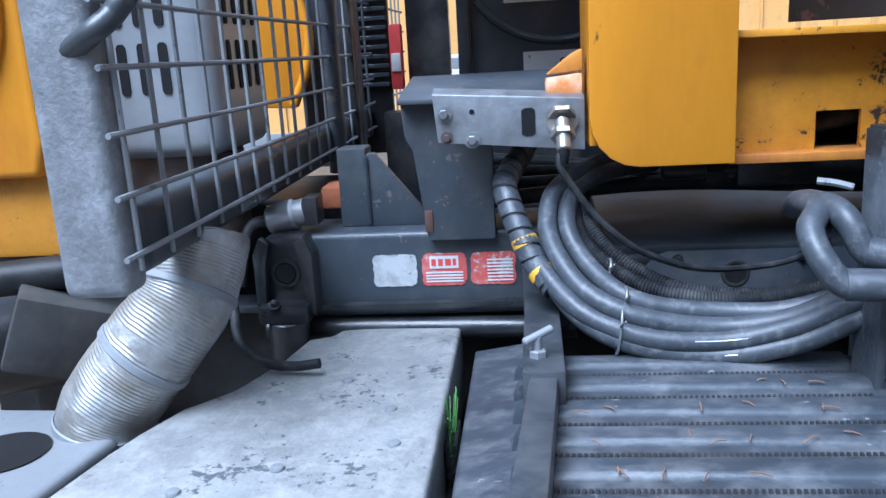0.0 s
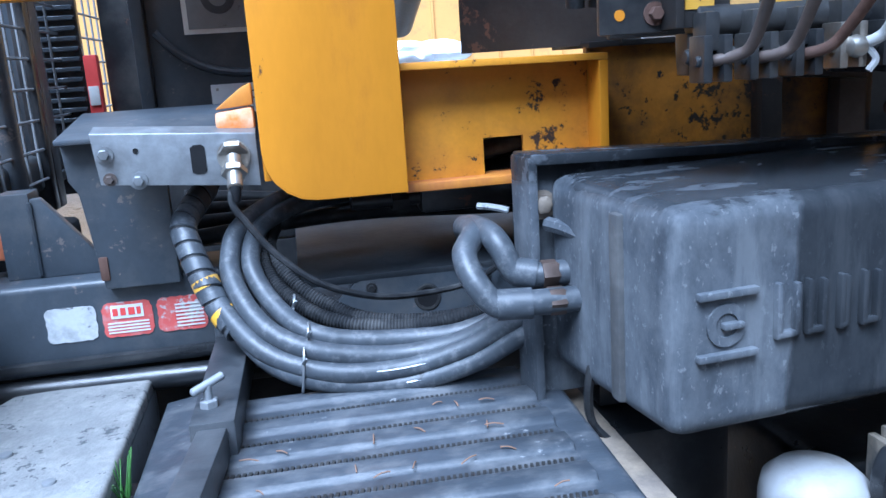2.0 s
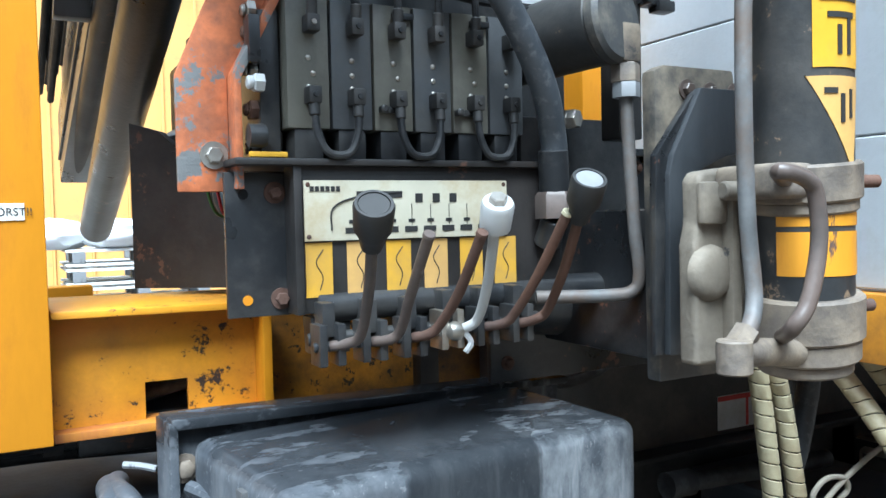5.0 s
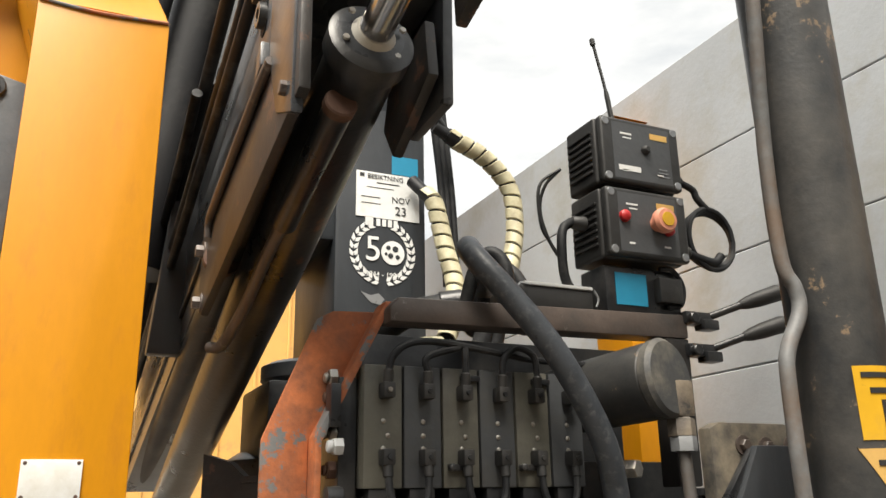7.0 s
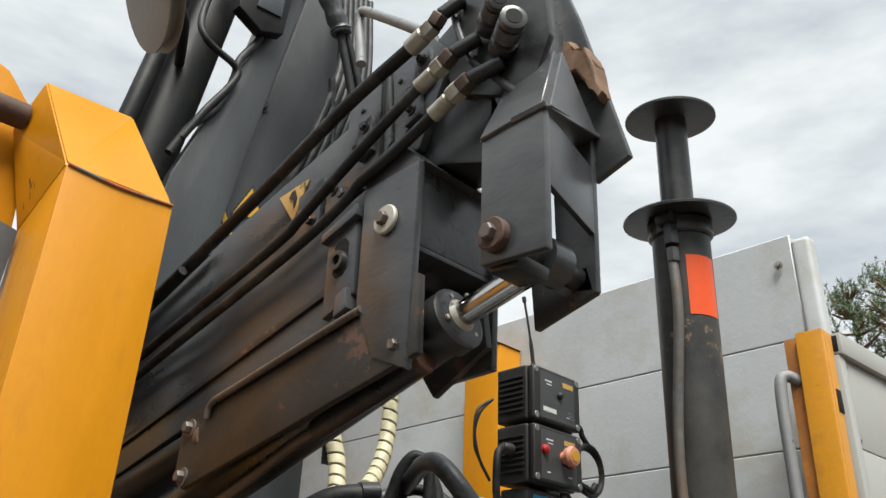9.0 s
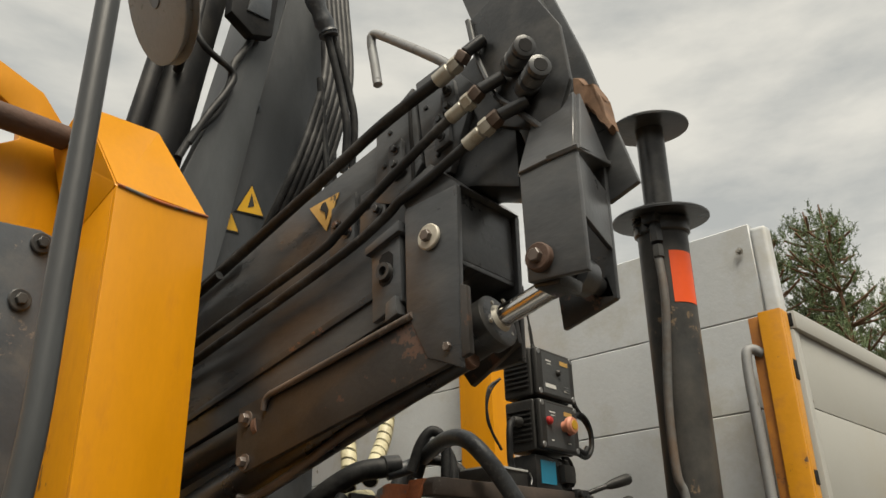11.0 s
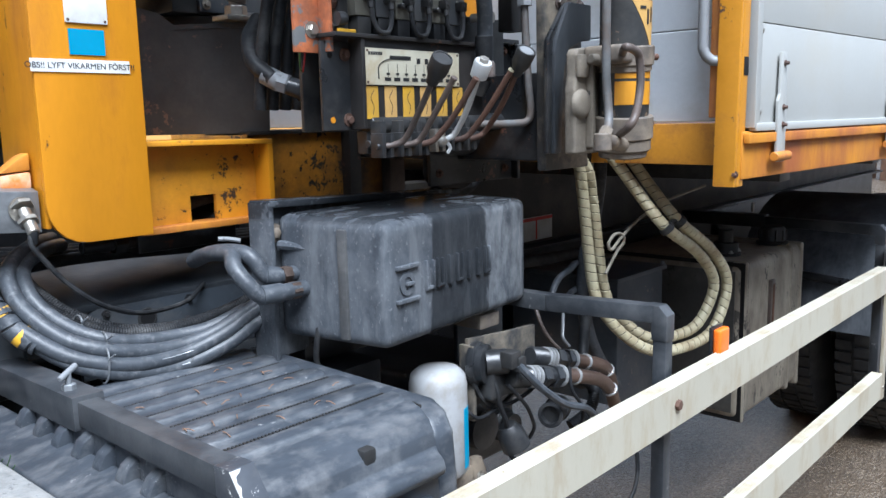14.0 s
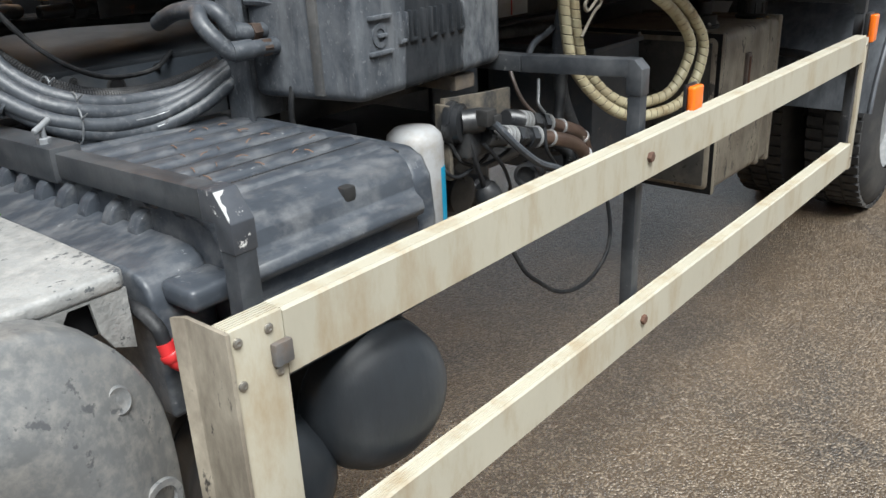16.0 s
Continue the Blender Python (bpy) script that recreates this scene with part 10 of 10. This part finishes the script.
    for y, z in ((0.245, 2.545), (0.225, 2.60), (0.36, 2.53)):
        blk = part("nut_block", bm_prism([(y - 0.022, z - 0.035), (y + 0.014, z - 0.045), (y + 0.022, z + 0.03), (y - 0.014, z + 0.038)], "x", 0.574, 0.5855, 0.003), BOOM_BLACK, t)
        for dz in (-0.018, 0.016):
            part("block_nut", bm_bolt((0.574, y, z + dz), (-1, 0, 0), 0.007), BLACK, blk)
    part("pin", bm_cyl((0.526, 0.018, 2.20), (0.512, 0.018, 2.20), 0.022), DARK_RUST, t)
    part("pin_head", bm_hex((0.512, 0.018, 2.20), (-1, 0, 0), 0.011, 0.010), RAIL_BROWN, t)
    part("link", bm_turned([(0, 0.03), (0.04, 0.03)], (0.60, 0.015, 2.20), (1, 0, 0), 24), BOOM_BLACK, t)
    part("link_pin", bm_turned([(0, 0.018), (0.01, 0.018), (0.011, 0.026), (0.04, 0.026), (0.041, 0.016), (0.145, 0.016)], (0.538, 0.018, 2.20), (1, 0, 0), 24), BLACK, t)
    part("lower_block", bm_prism([(0.0, 2.160), (0.045, 2.165), (0.05, 2.182), (-0.005, 2.178)], "x", 0.54, 0.60, 0.004), BLACK, t)
    pad = bm_prism([(-0.046, 2.470), (-0.038, 2.462), (-0.020, 2.500), (-0.004, 2.528), (0.014, 2.530), (0.022, 2.560), (0.016, 2.592), (0.002, 2.590), (-0.008, 2.574), (-0.022, 2.566), (-0.032, 2.535)], "x", 0.672, 0.705, 0.003)
    bmesh.ops.subdivide_edges(pad, edges=pad.edges[:], cuts=2)
    for q in pad.verts:
        q.co += Vector((noise.noise(q.co * 90), noise.noise(q.co * 90 + V(5, 0, 0)), noise.noise(q.co * 60 + V(0, 5, 0)))) * 0.006
    part("wood_pad", pad, WOOD, t, "splintered brown wooden pad", sharp=20)
    # hoses with couplings along the side of the boom
    runs = ([(0.154, 2.664), (0.175, 2.644), (0.227, 2.628), (0.363, 2.598), (0.493, 2.556), (0.613, 2.520), (0.916, 2.424), (1.35, 2.30), (2.1, 2.09)],
            [(0.121, 2.569), (0.149, 2.553), (0.200, 2.536), (0.270, 2.507), (0.386, 2.453), (0.489, 2.408), (0.565, 2.378), (0.90, 2.301), (1.35, 2.19), (2.1, 2.00)],
            [(0.076, 2.500), (0.112, 2.486), (0.165, 2.466), (0.260, 2.432), (0.325, 2.415), (0.367, 2.397), (0.50, 2.352), (0.90, 2.258), (1.35, 2.15), (2.1, 1.97)])
    for run, r in zip(runs, (0.0118, 0.0092, 0.0092)):
        pts = [V(0.55 + 0.004 * (i > 4), y, z) for i, (y, z) in enumerate(run)]
        hs = thing("boom_hose", pts[2], "black hydraulic hose along the boom with a pale crimped coupling", "hose", "boom hoses")
        part("hose", bm_tube(pts[2:], r, 14, 8), HOSE, hs)
        d = (pts[1] - pts[2]).normalized()
        n = (pts[1] - pts[2]).length
        part("ferrule", joined(bm_turned([(-0.004, r + 0.001), (-0.003, r + 0.0035), (n * 0.55, r + 0.0035), (n * 0.60, r + 0.001), (n * 0.70, r + 0.001)], pts[2], d, 20), bm_hex(pts[2] + d * n * 0.66, d, 0.0165, n * 0.34)), FERRULE, hs, "pale zinc ferrule")
        d2 = (pts[0] - pts[1]).normalized()
        part("nut", bm_hex(pts[1], d2, 0.0155, 0.020), NUT_BROWN, hs, "oily brown nut")
        part("stem", bm_cyl(pts[1] + d2 * 0.018, pts[0] + d2 * 0.03 + V(0.02, 0, 0), 0.0115), BLACK, hs)
    # valve and couplings at the head
    v = thing("load_holding_valve", (0.58, 0.1, 2.55), "black load holding valve with capped couplings", "valve")
    rim = [(0.171, 2.75), (0.153, 2.652), (0.120, 2.562), (0.086, 2.520), (0.049, 2.475), (0.030, 2.452), (-0.004, 2.466), (-0.030, 2.524), (-0.020, 2.64), (0.06, 2.80)]
    part("plate", bm_prism(rim, "x", 0.578, 0.590, 0.003), BLACK, v)
    part("rim", bm_tube([(0.576, y, z) for y, z in rim[:6]], 0.006, 8, 6), BOOM_BLACK, v, "raised rim of the plate")
    part("body", bm_prism([(0.06, 2.47), (0.17, 2.53), (0.22, 2.66), (0.10, 2.72), (0.04, 2.60)], "x", 0.592, 0.66, 0.008), BLACK, v)
    for p, q in ((V(0.578, 0.088, 2.598), V(0.53, 0.022, 2.585)), (V(0.578, 0.062, 2.538), V(0.53, -0.004, 2.532))):
        d, n = (q - p).normalized(), (q - p).length
        cp = part("cap", joined(bm_cyl(p, q, 0.0125), bm_turned([(0, 0.018), (0.004, 0.020), (n * 0.34, 0.020), (n * 0.36, 0.015)], p + d * n * 0.08, d, 20), bm_turned([(k * 0.0032, 0.0195 if k % 2 else 0.0172) for k in range(10)], p + d * n * 0.52, d, 20),
                                bm_turned([(0, 0.016), (0.003, 0.0195), (0.014, 0.0195), (0.016, 0.014)], p + d * n * 0.9, d, 20)), BOOM_BLACK, v, "black ribbed coupling")
        part("mouth", bm_turned([(0, 0.012), (0.001, 0.012)], p + d * (n * 0.9 + 0.0158), d, 20), DARK, cp)
    # seams, holes and bolts on the clamp plates
    part("seam_bar", bm_prism([(0.317, 2.44), (0.323, 2.44), (0.334, 2.66), (0.328, 2.66)], "x", 0.580, 0.586, 0.001), DARK, t)
    for y, z in ((0.385, 2.60), (0.40, 2.53), (0.29, 2.615), (0.262, 2.50)):
        part("plate_bolt", bm_turned([(0, 0.006), (0.003, 0.0055), (0.004, 0.003)], (0.586, y, z), (-1, 0, 0), 10), BLACK, t)
    # bolted blocks on top of the main box
    for i in range(2):
        y = 0.40 + i * 0.085
        blk = slanted(y, y + 0.07, 0.30, 0.40 + 0.02 * (i % 2), 0.588, 0.5995, BOOM_BLACK, b, "wear_block", 0.003)
        for q in range(2):
            p = along(0.588, y + 0.02 + 0.03 * q, 0.34 + 0.03 * q)
            part("block_bolt", bm_bolt(p, (-1, 0, 0), 0.008), BLACK, blk)
    s = part("warning_sign", bm_prism([(0.634, 2.524), (0.543, 2.530), (0.578, 2.453)], "x", 0.5965, 0.5985, 0), LABEL_CREAM, b, "pale yellow triangular warning sign")
    part("pictogram", bm_prism([(0.592, 2.520), (0.582, 2.521), (0.572, 2.500), (0.578, 2.480), (0.583, 2.498), (0.598, 2.508)], "x", 0.5945, 0.5962, 0), INK, s)
    part("bent_handle", bm_tube([(0.63, 0.465, 2.776), (0.63, 0.474, 2.83), (0.63, 0.486, 2.895), (0.63, 0.484, 2.916), (0.63, 0.470, 2.914), (0.63, 0.43, 2.88), (0.63, 0.317, 2.777), (0.638, 0.275, 2.735), (0.648, 0.262, 2.70), (0.652, 0.262, 2.65)], 0.0105, 12, 6), GALV_DULL, b, "pale bent steel handle")
    # hose pair running down on the far side
    for kx in range(4):
        x = 0.54 + 0.022 * kx
        solo("boom_line", bm_tube([along(x, 0.86, 0.42 + 0.03 * kx), along(x, 1.2, 0.40 + 0.03 * kx), along(x - 0.005, 2.3, 0.36 + 0.03 * kx)], 0.010, 10, 6), HOSE, "black hose line running along the folded boom", "hose", "boom lines")


FERRULE = surface("pale_zinc_ferrule", (0.40, 0.385, 0.34), 0.42, 0.35, var=0.15, scale=30, dirt=(0.20, 0.175, 0.13), amount=0.3, dirt_scale=30)
LABEL_WHITE_DULL = surface("pale_dirty_washer", (0.42, 0.40, 0.35), 0.5, 0.2, var=0.15, bump=0)


build_ground()
build_unseen_walls()
build_building()
build_pallets()
build_pines()
build_chassis()
build_bed()
build_wheels()
build_fuel_tank()
build_guard()
build_brackets()
build_cover()
build_step_plate()
build_mudguard()
build_airtanks()
build_hydraulic_tank()
build_coil()
build_filter()
build_low_valve()
build_leg_hoses()
build_yellow_post()
build_yellow_frame()
build_sensor_bracket()
build_cage()
build_exhaust()
build_station()
build_levers()
build_station_pipes()
build_radio()
build_leg()
build_column()
build_boom()
